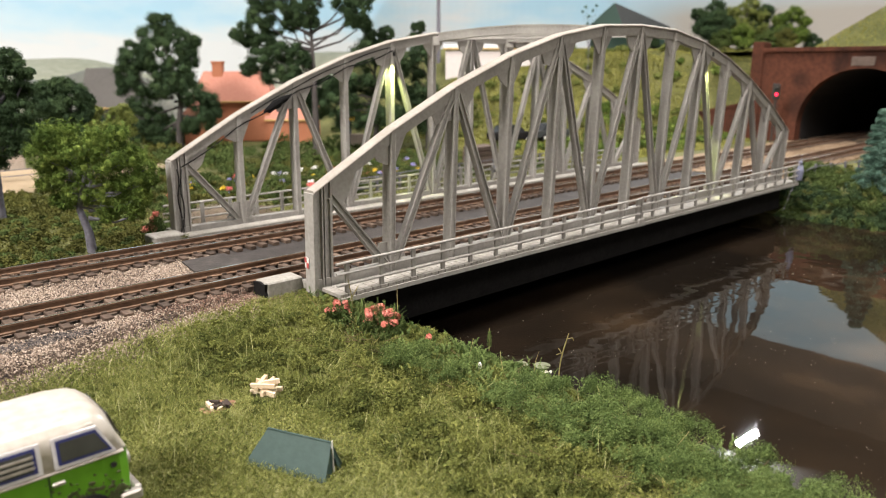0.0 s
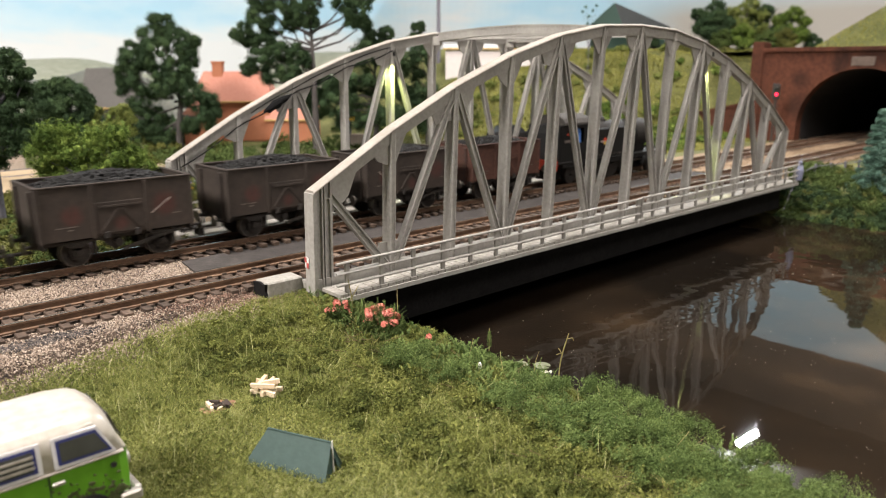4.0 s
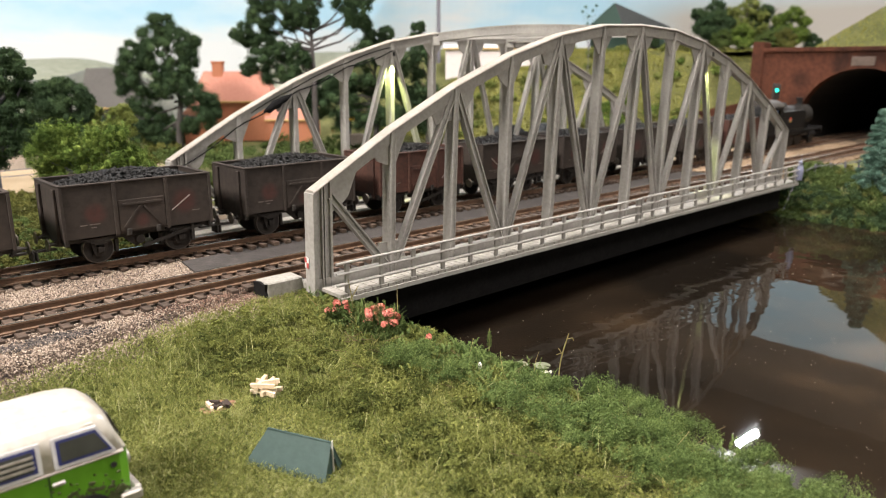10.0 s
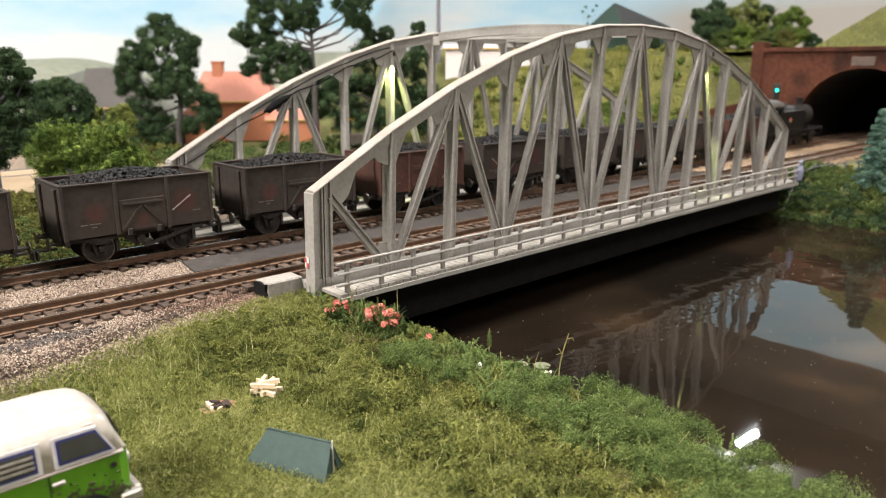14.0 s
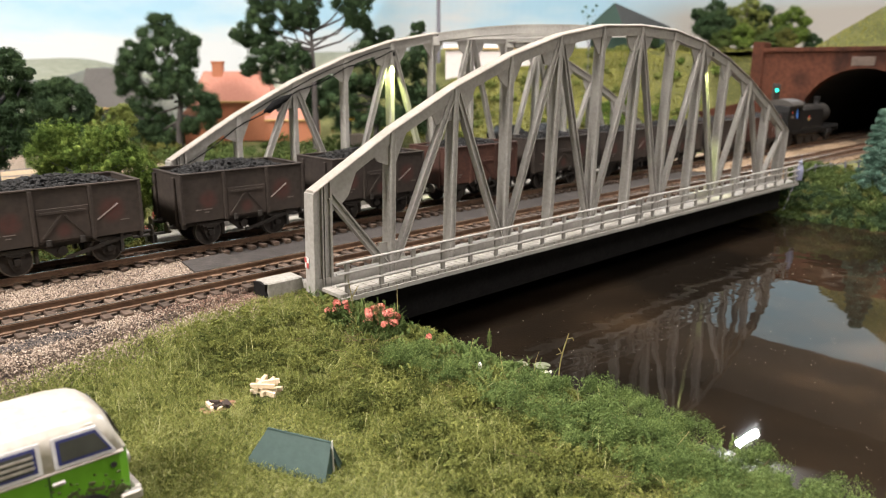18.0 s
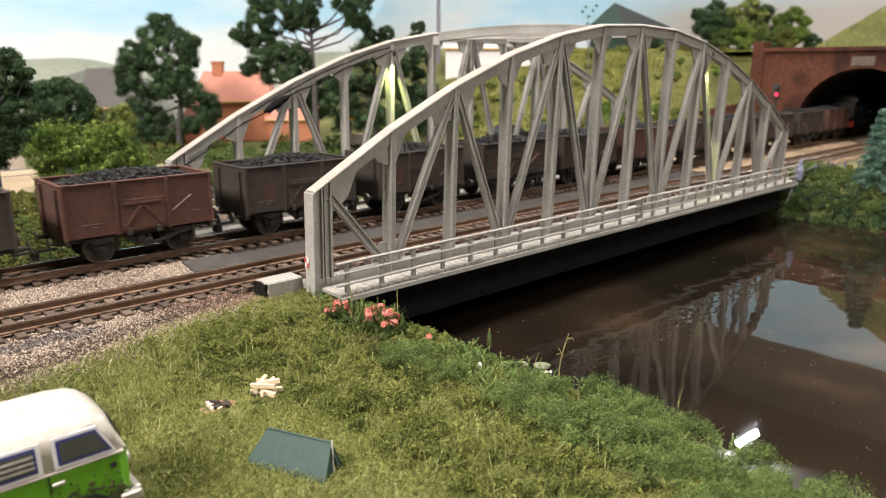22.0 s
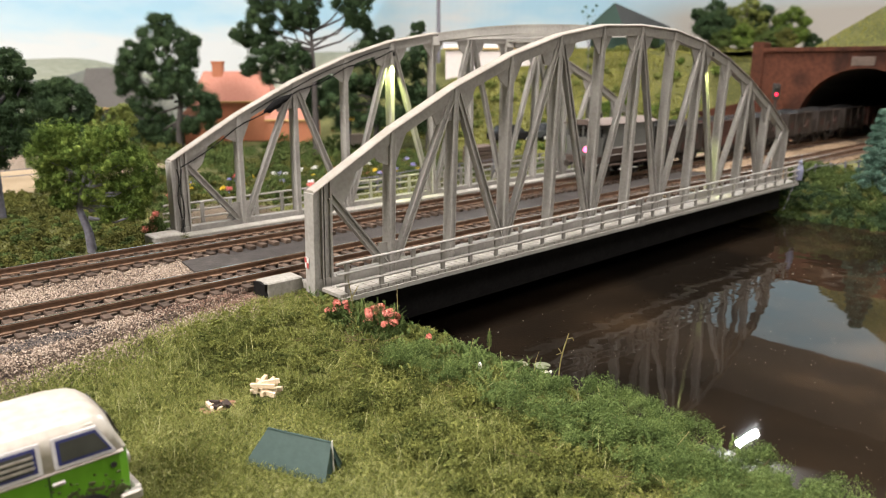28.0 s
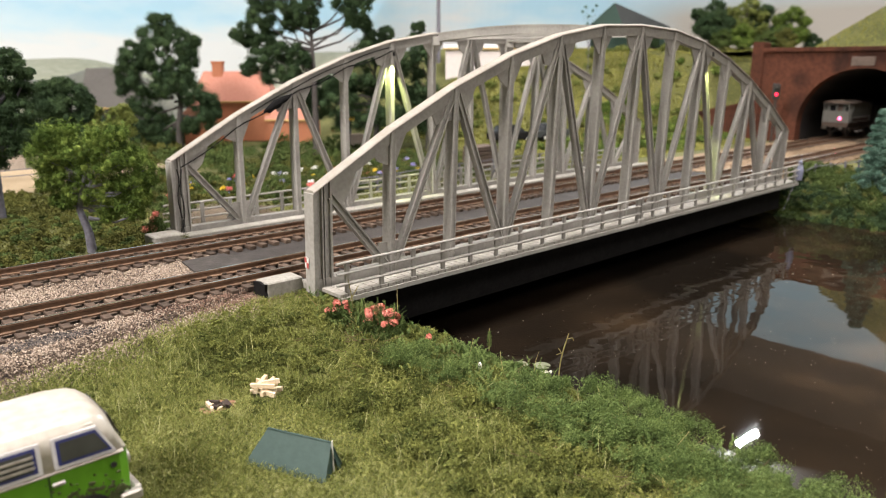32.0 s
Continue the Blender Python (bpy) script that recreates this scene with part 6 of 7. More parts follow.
# ---- trees and scenery ----
HILL_TREES = [(812, 372, 34, LEAF_BRIGHT), (790, 345, 20, LEAF_DARK), (850, 326, 24, LEAF_OLIVE), (905, 322, 74, LEAF_DARK), (884, 300, 62, LEAF_DARK), (900, 270, 44, LEAF_FRESH), (938, 284, 80, LEAF_BRIGHT), (890, 232, 34, LEAF_MID), (966, 266, 72, LEAF_DARK), (915, 215, 38, LEAF_OLIVE), (980, 236, 70, LEAF_FRESH), (868, 284, 34, LEAF_MID), (1010, 214, 34, LEAF_DARK), (955, 236, 44, LEAF_MID)]
def tree(name, x, y, height, crown, leaf, bark, label, trunk=2.6, bend=(0, 0), per=620, size=1.3, foot=None, fat=1.22, group="", z=None, sprigs=0):
    """crown: clumps (u, v, dz, r): across the view, away from it, up, radius."""
    zz = (float(ground_z(np.array(float(x)), np.array(float(y)))) if z is None else z)
    t = thing(name, x, y, zz, label, "tree", group, rz=-43)
    b0, b1 = bend
    pts = [Vector((0, 0, -3)), Vector((b0 * 0.3, 0.4, height * 0.2)), Vector((b0, -0.4, height * 0.4)), Vector((b0 * 0.6 + b1 * 0.4, 0, height * 0.62)), Vector((b1, 0, height * 0.9))]
    bm = fresh()
    for i in range(4):
        rod(bm, pts[i], pts[i + 1], trunk * (1.15 - 0.24 * i), trunk * (1.15 - 0.24 * (i + 1)), 9, False)
    part("trunk", bm, bark, t, smooth=True)
    rnd = random.Random(label)
    cs, rs = [], []
    for u, v, dz, r in crown:
        r = r * fat
        f = min(max(dz / height - 0.18, 0.05), 0.85)
        base = pts[1].lerp(pts[4], f)
        mid = base.lerp(Vector((u, v, dz)), 0.55) + Vector((0, 0, -0.06 * height * rnd.random()))
        bm = fresh()
        rod(bm, base, mid, trunk * 0.36, trunk * 0.24, 6, False)
        rod(bm, mid, (u, v, dz), trunk * 0.24, trunk * 0.1, 6, False)
        part("limb", bm, bark, t, smooth=True)
        for k in range(26):
            a, b2 = rnd.uniform(0, 6.283), rnd.uniform(-0.85, 1.0)
            q = math.sqrt(max(0, 1 - b2 * b2))
            cs.append((u + math.cos(a) * q * r * 0.72, v + math.sin(a) * q * r * 0.72, dz + b2 * r * 0.6))
            rs.append(r * rnd.uniform(0.22, 0.40))
    fuzz = leaf_cloud(cs, [r * 1.35 for r in rs], max(int(per * 0.9) // 12, 12), size * 0.5, 0.9, 0.6)
    raw_mesh("crown", np.concatenate([leaf_cloud(cs, rs, max(int(per * 1.3) // 12, 12), size * 0.62, 0.9, 0.35), fuzz]), 4, leaf, t)
    if sprigs:
        c = np.repeat(np.array(cs), sprigs, 0)
        c = c + RNG.normal(size=c.shape) * np.repeat(np.array(rs), sprigs)[:, None] * 0.6
        tagged(raw_mesh("sprig_foliage", fronds(c[:, 0], c[:, 1], c[:, 2], 5.0, 1.0, 2.7, 7), 4, leaf, t), kind="stuff")
    bm = fresh()
    core_balls(bm, cs, rs, 0.55)
    tagged(part("inner_foliage", bm, leaf, t), kind="stuff")
    return t


def crown(foot, scale, spots):
    """Clumps from a flat sketch of the crown: (across, down, radius) on paper, its foot and its scale in sketch units for a millimetre."""
    rnd = random.Random(len(spots))
    return [((a - foot[0]) / scale, rnd.uniform(-0.45, 0.45) * r / scale, (foot[1] - d) / scale, r / scale) for a, d, r in spots]


tree("broadleaf_tree", -40, 131, 56, crown((164, 440), 3.72, [(110, 238, 20), (142, 232, 18), (95, 268, 20), (125, 262, 24), (160, 255, 24), (200, 238, 22), (230, 233, 18), (250, 268, 20), (215, 272, 26), (180, 288, 26), (268, 290, 15), (278, 308, 10), (250, 315, 20), (215, 325, 24), (132, 300, 22), (104, 312, 16), (150, 330, 22), (186, 346, 20), (230, 350, 17), (122, 345, 16), (262, 338, 13), (98, 288, 15), (250, 366, 12), (200, 370, 12)]),
     LEAF_FRESH, BARK, "small fresh green broadleaf tree with bent grey trunk", 2.1, (-4, 4), 1500, 0.42, fat=1.4, sprigs=5)
tree("broadleaf_tree", -54, 246, 96, crown((-1, 385), 3.08, [(20, 108, 20), (50, 102, 16), (72, 120, 13), (84, 128, 9), (8, 135, 22), (45, 135, 24), (66, 155, 17), (30, 168, 26), (60, 190, 20), (15, 205, 26), (50, 220, 24), (25, 250, 22), (2, 272, 20), (58, 250, 17), (70, 230, 12), (-25, 150, 30), (-30, 215, 30), (-20, 265, 24)]),
     LEAF_DARK, BARK, "large dark green tree with grey forked trunk", 3.2, (2, 12), 1500, 0.7, fat=1.42)
tree("broadleaf_tree", 10, 330, 72, crown((127, 333), 2.47, [(105, 158, 16), (130, 148, 14), (150, 162, 18), (166, 175, 12), (115, 182, 21), (145, 190, 21), (171, 190, 8), (95, 172, 14), (90, 205, 18), (125, 210, 20), (160, 200, 12), (100, 230, 16), (135, 235, 16), (80, 185, 10)]),
     LEAF_DARK, BARKDARK, "dark green rounded tree behind the field", 3.0, (0, 2), 1300, 0.85, fat=1.42)
tree("broadleaf_tree", 178.6, 534.8, 132, crown((318, 263), 1.65, [(305, 48, 16), (287, 70, 20), (325, 70, 19), (345, 88, 15), (356, 78, 9), (250, 92, 14), (252, 112, 18), (236, 130, 15), (300, 98, 26), (328, 125, 22), (272, 140, 26), (240, 158, 16), (312, 152, 22), (262, 182, 22), (272, 214, 22), (256, 232, 17), (288, 242, 16), (350, 165, 21), (372, 180, 15), (360, 208, 20), (342, 222, 12), (386, 198, 9), (332, 146, 18), (228, 145, 9), (345, 110, 14)]),
     LEAF_DARK, BARKDARK, "tall dark green tree before the brick house", 3.6, (6, -10), 1000, 1.2, fat=1.5)
tree("tall_pine", 262, 398, 190, crown((561, 270), 1.75, [(447, 62, 17), (472, 36, 19), (493, 52, 17), (480, 76, 15), (456, 78, 11), (432, 66, 9), (470, 106, 22), (506, 95, 20), (533, 96, 17), (490, 130, 19), (520, 126, 18), (450, 122, 12), (545, 110, 11), (478, 8, 19), (512, 16, 22), (540, 32, 21), (560, 16, 17), (524, 46, 14), (560, 44, 12), (620, 10, 20), (640, 26, 18), (626, 42, 13), (650, 48, 11), (652, 6, 12), (520, -30, 27), (560, -46, 27), (602, -36, 23), (540, -80, 22)]),
     LEAF_DARK, BARKDARK, "tall pine with bare upper limbs and dark foliage pads", 3.6, (0, -2), 900, 1.15, fat=1.4)
tree("broadleaf_tree", 318, 372, 118, crown((666, 267), 1.7, [(580, 152, 24), (602, 180, 26), (568, 190, 19), (630, 132, 26), (642, 165, 27), (650, 98, 21), (658, 72, 13), (686, 64, 11), (620, 208, 22), (652, 202, 24), (690, 200, 18), (698, 112, 21), (690, 152, 22), (676, 88, 14), (560, 165, 14)]),
     LEAF_DARK, BARKDARK, "dark green tree behind the far truss", 3.2, (0, 0), 800, 1.35, fat=1.45)
tree("broadleaf_tree", 372, 352, 118, crown((758, 263), 1.66, [(742, 53, 9), (736, 75, 14), (746, 100, 18), (730, 130, 18), (752, 158, 19), (735, 190, 21), (756, 212, 18), (722, 165, 14)]),
     LEAF_DARK, BARKDARK, "slim dark green tree behind the far truss", 2.8, (0, 0), 800, 1.3, fat=1.4)
tree("round_bush", 62, 402, 50, crown((199, 309), 2.15, [(172, 212, 12), (182, 200, 12), (215, 205, 14), (232, 198, 13), (242, 212, 10), (224, 222, 14), (180, 222, 12), (205, 225, 10), (212, 240, 14), (235, 232, 12), (185, 240, 14)]),
     LEAF_BRIGHT, BARKDARK, "yellow-green round bush behind the field", 1.8, (0, 0), 600, 1.0, fat=1.25)
tree("bare_sapling", 626, 335, 80, crown((1042, 173), 1.42, [(1034, 8, 3), (1046, 14, 2.5), (1040, 24, 3), (1052, 6, 2.5), (1028, 16, 2.5), (1038, 36, 2.5)]),
     LEAF_TEAL, BARK, "thin bare sapling with a few blue-grey tufts", 0.9, (0, 0), 120, 0.8, fat=1.0, z=40)
# trees on the hill by the tunnel
for i, (x, y, h, lf) in enumerate(HILL_TREES):
    tree("hill_tree", x, y, h, [(-h * (0.16 + 0.03 * (i % 3)), 0, h * 0.52, h * 0.21), (h * 0.19, 0, h * 0.48, h * 0.2), (h * 0.04 * (i % 4 - 1.5), 0, h * 0.86, h * 0.2), (h * 0.27, 0, h * 0.72, h * 0.14), (-h * 0.26, 0, h * 0.76, h * 0.13), (0, -6, h * 0.4, h * 0.2), (-h * 0.1, 3, h * 0.66, h * 0.17)],
         lf, BARKDARK, "bushy tree on the hill above the tunnel", 2.2, (0, 0), 520, 1.7, fat=1.1, group="trees on the tunnel hill")
# the blue-green conifer on the far bank
def conifer(x, y, height):
    t = thing("conifer", x, y, float(ground_z(np.array(float(x)), np.array(float(y)))), "blue-green conifer on the far river bank", "tree")
    part("trunk", rod(fresh(), (0, 0, -2), (0, 0, height), 1.7, 0.3, 9), BARKDARK, t)
    rnd = random.Random(11)
    cs, rs = [], []
    z = 8.0
    while z < height:
        reach = 21 * (1 - z / height) ** 0.8 + 1.5
        for k in range(6):
            a, L = k * 1.047 + z + rnd.uniform(-0.3, 0.3), reach * rnd.uniform(0.65, 1.1)
            tip = Vector((math.cos(a) * L, math.sin(a) * L, z - L * 0.22))
            part("branch", rod(fresh(), (0, 0, z), tip, 0.5, 0.15, 5), BARKDARK, t)
            for q in (0.35, 0.55, 0.75, 0.95):
                p = Vector((0, 0, z)).lerp(tip, q)
                cs.append((p.x + rnd.gauss(0, 0.6), p.y + rnd.gauss(0, 0.6), p.z + 0.4))
                rs.append(rnd.uniform(2.3, 3.7) * (1.15 - 0.5 * q))
        z += 5.2
    raw_mesh("needles", leaf_cloud(cs, [r * 1.35 for r in rs], 170, 0.5, 0.85, 0.25), 4, LEAF_TEAL, t)


conifer(469, -51, 62)



def shrub_patch(name, label, n, region, r0, r1, per, size, material, test=None, squash=0.8, sink=0.2):
    x0, x1, y0, y1 = region
    cs, rs = [], []
    while len(cs) < n:
        x, y = RNG.uniform(x0, x1), RNG.uniform(y0, y1)
        if test is not None and not test(x, y):
            continue
        r = RNG.uniform(r0, r1)
        cs.append((x, y, float(ground_z(np.array(x), np.array(y))) + r * sink))
        rs.append(r)
    oc, orr = lumps(cs, rs, 7, n)
    tagged(raw_mesh(name, leaf_cloud(oc, orr, max(int(per * 1.8) // 7, 8), size * 0.75, squash, 0.35), 4, material), label, "shrubs", kind="stuff")


LEFTFIELD = lambda x, y: y > 117
shrub_patch("field_shrubs", "olive and green scrub behind the far track", 260, (-160, 0, 118, 250), 2.5, 6.5, 300, 0.65, LEAF_OLIVE, LEFTFIELD)
shrub_patch("field_shrubs", "low mossy scrub before the lane", 240, (-160, 30, 230, 345), 3, 6, 200, 0.9, LEAF_OLIVE)
shrub_patch("field_shrubs", "dark green scrub behind the far track", 110, (-150, 40, 122, 250), 3, 7, 300, 0.65, LEAF_MID, LEFTFIELD)
shrub_patch("garden_shrubs", "green garden scrub beyond the bridge", 240, (20, 360, 188, 380), 4, 9, 280, 0.85, LEAF_MID, lambda x, y: (x - 50) ** 2 + (y - 190) ** 2 > 1100)
shrub_patch("garden_shrubs", "olive garden scrub beyond the bridge", 130, (0, 360, 190, 360), 3, 8, 280, 0.85, LEAF_OLIVE, lambda x, y: (x - 50) ** 2 + (y - 190) ** 2 > 1100)
shrub_patch("bank_shrubs", "olive and dark green bushes on the far river bank", 330, (440, 520, -110, 12), 5, 9.5, 260, 0.75, LEAF_MID, None, 0.9, 0.35)
# the dark leaf colour here paints the shade low on the far bank
shrub_patch("bank_shrubs", "far shore bushes in dark green that paints in their shade", 230, (431, 458, -125, 10), 4.5, 8.5, 240, 0.7, LEAF_DARK, None, 0.9, 0.3)
shrub_patch("bank_shrubs", "yellow-green bushes on the far river bank", 90, (450, 540, -110, 8), 3, 6, 320, 0.6, LEAF_OLIVE, None, 0.9, 0.6)
shrub_patch("hill_shrubs", "bushes at the foot of the hill beyond the bridge", 100, (430, 770, 180, 300), 5, 13, 170, 1.9, LEAF_FRESH)
shrub_patch("hill_shrubs", "bright yellow-green bushes on the hillside", 95, (430, 780, 190, 420), 5, 12, 150, 1.9, LEAF_BRIGHT)
shrub_patch("hill_shrubs", "low bushes under the trees on the tunnel hill", 90, (800, 1020, 205, 380), 7, 15, 150, 1.9, LEAF_OLIVE)
shrub_patch("distant_hedges", "dark hedges and woods behind the houses", 150, (-60, 420, 640, 900), 10, 22, 150, 3.0, LEAF_DARK)
shrub_patch("distant_hedges", "olive hedges behind the field", 60, (20, 220, 420, 640), 6, 14, 150, 2.2, LEAF_OLIVE)
shrub_patch("garden_shrubs", "dark olive bushes between the garden and the houses", 110, (110, 420, 375, 540), 6, 13, 130, 1.5, LEAF_MID)
SOIL = speckled("bare_garden_soil", [(0.3, (0.07, 0.052, 0.035)), (0.7, (0.16, 0.125, 0.09))], 0.3, 4.0, 0.95, bump=0.5)
tagged(grid_sheet("garden_soil", 6, 100, 150, 232, 4.0, lambda X, Y: ground_z(X, Y) + 2.4 * np.exp(-((X - 50) / 30) ** 2 - ((Y - 190) / 28) ** 2) - 0.6, SOIL), "bare brown soil beside the far truss", "soil", kind="structure")
x, y = RNG.uniform(400, 860, 110000), RNG.uniform(165, 470, 110000)
tagged(raw_mesh("hill_turf", crumbs(x, y, ground_z(x, y), 1.2, 1.2), 4, LEAF_SLOPE), "yellow-green turf on the hillside", "turf", kind="stuff")
x, y = RNG.uniform(-160, 420, 110000), RNG.uniform(122, 420, 110000)
k = (y < 345) | (x > 140)
x, y = x[k], y[k]
tagged(raw_mesh("field_turf", crumbs(x, y, ground_z(x, y), 0.7, 1.8), 4, LEAF_MOSS), "olive turf on the field", "turf", kind="stuff")
x, y = RNG.uniform(772, 1200, 60000), RNG.uniform(-200, 250, 60000)
tagged(raw_mesh("hill_turf", crumbs(x, y, hill_top(x, y), 1.0, 1.5), 4, LEAF_SLOPE), "yellow-green turf above the tunnel", "turf", kind="stuff")
FLOWER = {}
for nm, c in (("lilac", (0.35, 0.33, 0.62)), ("yellow", (0.75, 0.55, 0.06)), ("pink", (0.75, 0.22, 0.2)), ("white", (0.8, 0.8, 0.78))):
    FLOWER[nm] = leafy(nm + "_blossom", tuple(a * 0.6 for a in c), c, tuple(min(1, a * 1.25) for a in c))
    shrub_patch("flower_bed", nm + " garden flowers beyond the bridge", 15, (70, 300, 220, 300), 1.5, 3.2, 60, 0.9, FLOWER[nm], None, 0.8, 1.3)
for x, y, spots in ((-7, 141, [(0, 0, 4, 3.2), (1, 1, 8, 2.8), (-3, 2, 3, 2.8), (2, 0, 11, 2.2)]), (30, 205, [(0, 0, 8, 4), (2, 0, 14, 3)])):
    flower_bush(x, y, spots, "coral red flowering bush near the far truss")

# ---- houses ----
ORANGE = speckled("orange_brick", [(0.3, (0.34, 0.125, 0.065)), (0.7, (0.45, 0.185, 0.10))], 0.1, 3.0, 0.85)
ROOFRED = speckled("faded_red_tiles", [(0.3, (0.38, 0.15, 0.105)), (0.7, (0.50, 0.24, 0.18))], 0.1, 2.0, 0.85)
SLATE = speckled("grey_slate", [(0.3, (0.075, 0.07, 0.066)), (0.7, (0.115, 0.108, 0.10))], 0.1, 2.0, 0.8)
GREENTIN = speckled("dark_green_sheeting", [(0.3, (0.010, 0.028, 0.021)), (0.7, (0.017, 0.042, 0.031))], 0.1, 2.0, 0.7)
DARKTIN = speckled("dark_grey_sheeting", [(0.3, (0.022, 0.026, 0.027)), (0.7, (0.038, 0.042, 0.043))], 0.1, 2.0, 0.7)


HALLWHITE = speckled("white_hall_render", [(0.3, (0.56, 0.51, 0.495)), (0.7, (0.66, 0.61, 0.59))], 0.05, 1.0, 0.9)
HALLROOF = speckled("pale_roof_sheeting", [(0.3, (0.46, 0.44, 0.43)), (0.7, (0.56, 0.54, 0.53))], 0.05, 1.0, 0.8)


def gabled(name, x, y, L, D, eave, ridge, wall, roof, label, rz=-43, hip=0.0, base=None, chimneys=(), windows=(), gable=None, category="house"):
    z = float(ground_z(np.array(float(x)), np.array(float(y)))) - 3 if base is None else base
    h = thing(name, x, y, z, label, category, rz=rz)
    part("wall", box(fresh(), 0, L, 0, D, 0, eave), wall, h)
    o = 3.0
    bm = fresh()
    a = [(-o, -o, eave), (L + o, -o, eave), (L + o, D + o, eave), (-o, D + o, eave)]
    r = [(hip, D / 2, ridge), (L - hip, D / 2, ridge)] if hip else [(-o, D / 2, ridge), (L + o, D / 2, ridge)]
    vs = [bm.verts.new(p) for p in a + r]
    for f in ((0, 1, 5, 4), (2, 3, 4, 5), (1, 2, 5), (3, 0, 4), (3, 2, 1, 0)):
        bm.faces.new([vs[i] for i in f])
    rf = part("roof", bm, roof, h)
    part("eaves_board", box(fresh(), -o, L + o, -o - 0.4, -o + 0.4, eave - 1.5, eave + 0.3), YELLOWTRIM, h)
    for cx in chimneys:
        ch = part("chimney", box(fresh(), cx - 6, cx + 6, D / 2 - 5, D / 2 + 5, ridge - 8, ridge + 11, 0.6), wall, rf)
        part("chimney_cap", box(fresh(), cx - 7, cx + 7, D / 2 - 6, D / 2 + 6, ridge + 9, ridge + 11.5, 0.5), wall, ch)
    for wx, wz, ww, wh in windows:
        w = part("window", box(fresh(), wx, wx + ww, -0.6, 0.2, wz, wz + wh), WHITE, h)
        part("pane", box(fresh(), wx + 1, wx + ww - 1, -0.75, 0.1, wz + 1, wz + wh - 1), PANE, w)
    return h


YELLOWTRIM = speckled("ochre_trim", [(0.3, (0.45, 0.30, 0.10)), (0.7, (0.55, 0.38, 0.15))], 0.1, 2.0, 0.8)
PANE = speckled("house_window", [(0.3, (0.02, 0.022, 0.026)), (0.7, (0.05, 0.055, 0.06))], 0.1, 1.0, 0.15, bump=0.0)
gabled("brick_house", 230.5, 605, 88, 46, 46, 80, ORANGE, ROOFRED, "orange brick house with faded red tiled roof", hip=6, base=-1, chimneys=(24,))
gabled("brick_annexe", 292, 546, 56, 34, 28, 50, ORANGE, ROOFRED, "low orange brick annexe with red tiled roof", base=-4)
gabled("brick_porch", 224, 562, 16, 26, 34, 50, ORANGE, ROOFRED, "small orange brick porch with steep gable", rz=47, base=-4, category="porch")
gabled("grey_barn", 190, 880, 70, 60, 30, 84, BARKDARK, SLATE, "long grey barn with steep slate roof", base=-2, category="barn")
gabled("brick_cottage", 900, 480, 50, 40, 30, 52, ORANGE, ROOFRED, "small orange cottage on the hill", base=60, category="cottage")


gabled("white_hall", 522, 485, 124, 60, 58, 64, HALLWHITE, HALLROOF, "large plain white hall half hidden behind trees", base=50, category="hall")


def dark_shed():
    """A broad dark sheeted roof on the hill, seen over the bridge."""
    t = thing("sheeted_shed", 718, 396, 100, "dark grey and green sheeted shed roof on the hill", "shed", rz=-43)
    part("wall", box(fresh(), 8, 104, 16, 58, -70, 40), GREENTIN, t)
    corners = [(-2, 30, 40), (40, -2, 40), (116, 30, 40), (60, 66, 40)]
    apex = (32, 20, 72)
    for i, m in enumerate((GREENTIN, DARKTIN, DARKTIN, GREENTIN)):
        bm = fresh()
        a, c = Vector(corners[i]), Vector(corners[(i + 1) % 4])
        top = [bm.verts.new(v) for v in (a, c, Vector(apex))]
        low = [bm.verts.new(v.co - Vector((0, 0, 2))) for v in top]
        bm.faces.new(top), bm.faces.new(low[::-1])
        for k in range(3):
            bm.faces.new((top[k], low[k], low[(k + 1) % 3], top[(k + 1) % 3]))
        bmesh.ops.recalc_face_normals(bm, faces=bm.faces)
        part("roof_sheet", bm, m, t)


dark_shed()

# ---- telegraph mast, fences, stalls ----
def mast():
    t = thing("telegraph_mast", 560, 540, 20, "slender blue-grey telegraph mast", "mast")
    part("pole", rod(fresh(), (0, 0, 0), (0, 0, 260), 3.2, 2.2, 12), BARK, t)
    part("cross_arm", box(fresh(), -14, 14, -1, 1, 236, 239), BARK, t)


mast()


def fence(name, pts, label, post_h=11.0, rails=(4.5, 9.0), material=None):
    f = thing(name, pts[0][0], pts[0][1], 0, label, "fence")
    ox, oy = pts[0]
    material = material or BARK
    prev = None
    for x, y in pts:
        z = float(ground_z(np.array(float(x)), np.array(float(y))))
        part("post", box(fresh(), x - ox - 0.8, x - ox + 0.8, y - oy - 0.8, y - oy + 0.8, z - 2, z + post_h, 0.15), material, f)
        if prev:
            for h in rails:
                part("rail", bar(fresh(), (prev[0] - ox, prev[1] - oy, prev[2] + h), (x - ox, y - oy, z + h), 1.0, 0.6, (0, 0, 1)), material, f)
        prev = (x, y, z)


fence("field_fence", [(-150 + 32 * i, 395 + 3 * i) for i in range(8)], "weathered grey post and rail fence by the lane", 14)
fence("bank_fence", [(436 + 24.5 * i, 6 - 3.2 * i) for i in range(7)], "dark post fence on the far river bank", 11, (9.0,))
fence("garden_fence", [(150 + 22 * i, 182 + 1.5 * i) for i in range(14)], "grey railing along the garden", 12, (4, 8, 11.5))
LANE = speckled("pale_sandy_lane", [(0.3, (0.28, 0.21, 0.13)), (0.7, (0.42, 0.33, 0.22))], 0.1, 3.0, 0.95)
tagged(grid_sheet("lane", -300, 150, 348, 478, 10.0, lambda X, Y: ground_z(X, Y) + 0.5 - 6 * smooth_step(120, 150, X), LANE), "pale sandy lane across the field", "lane", kind="structure")
bm = fresh()
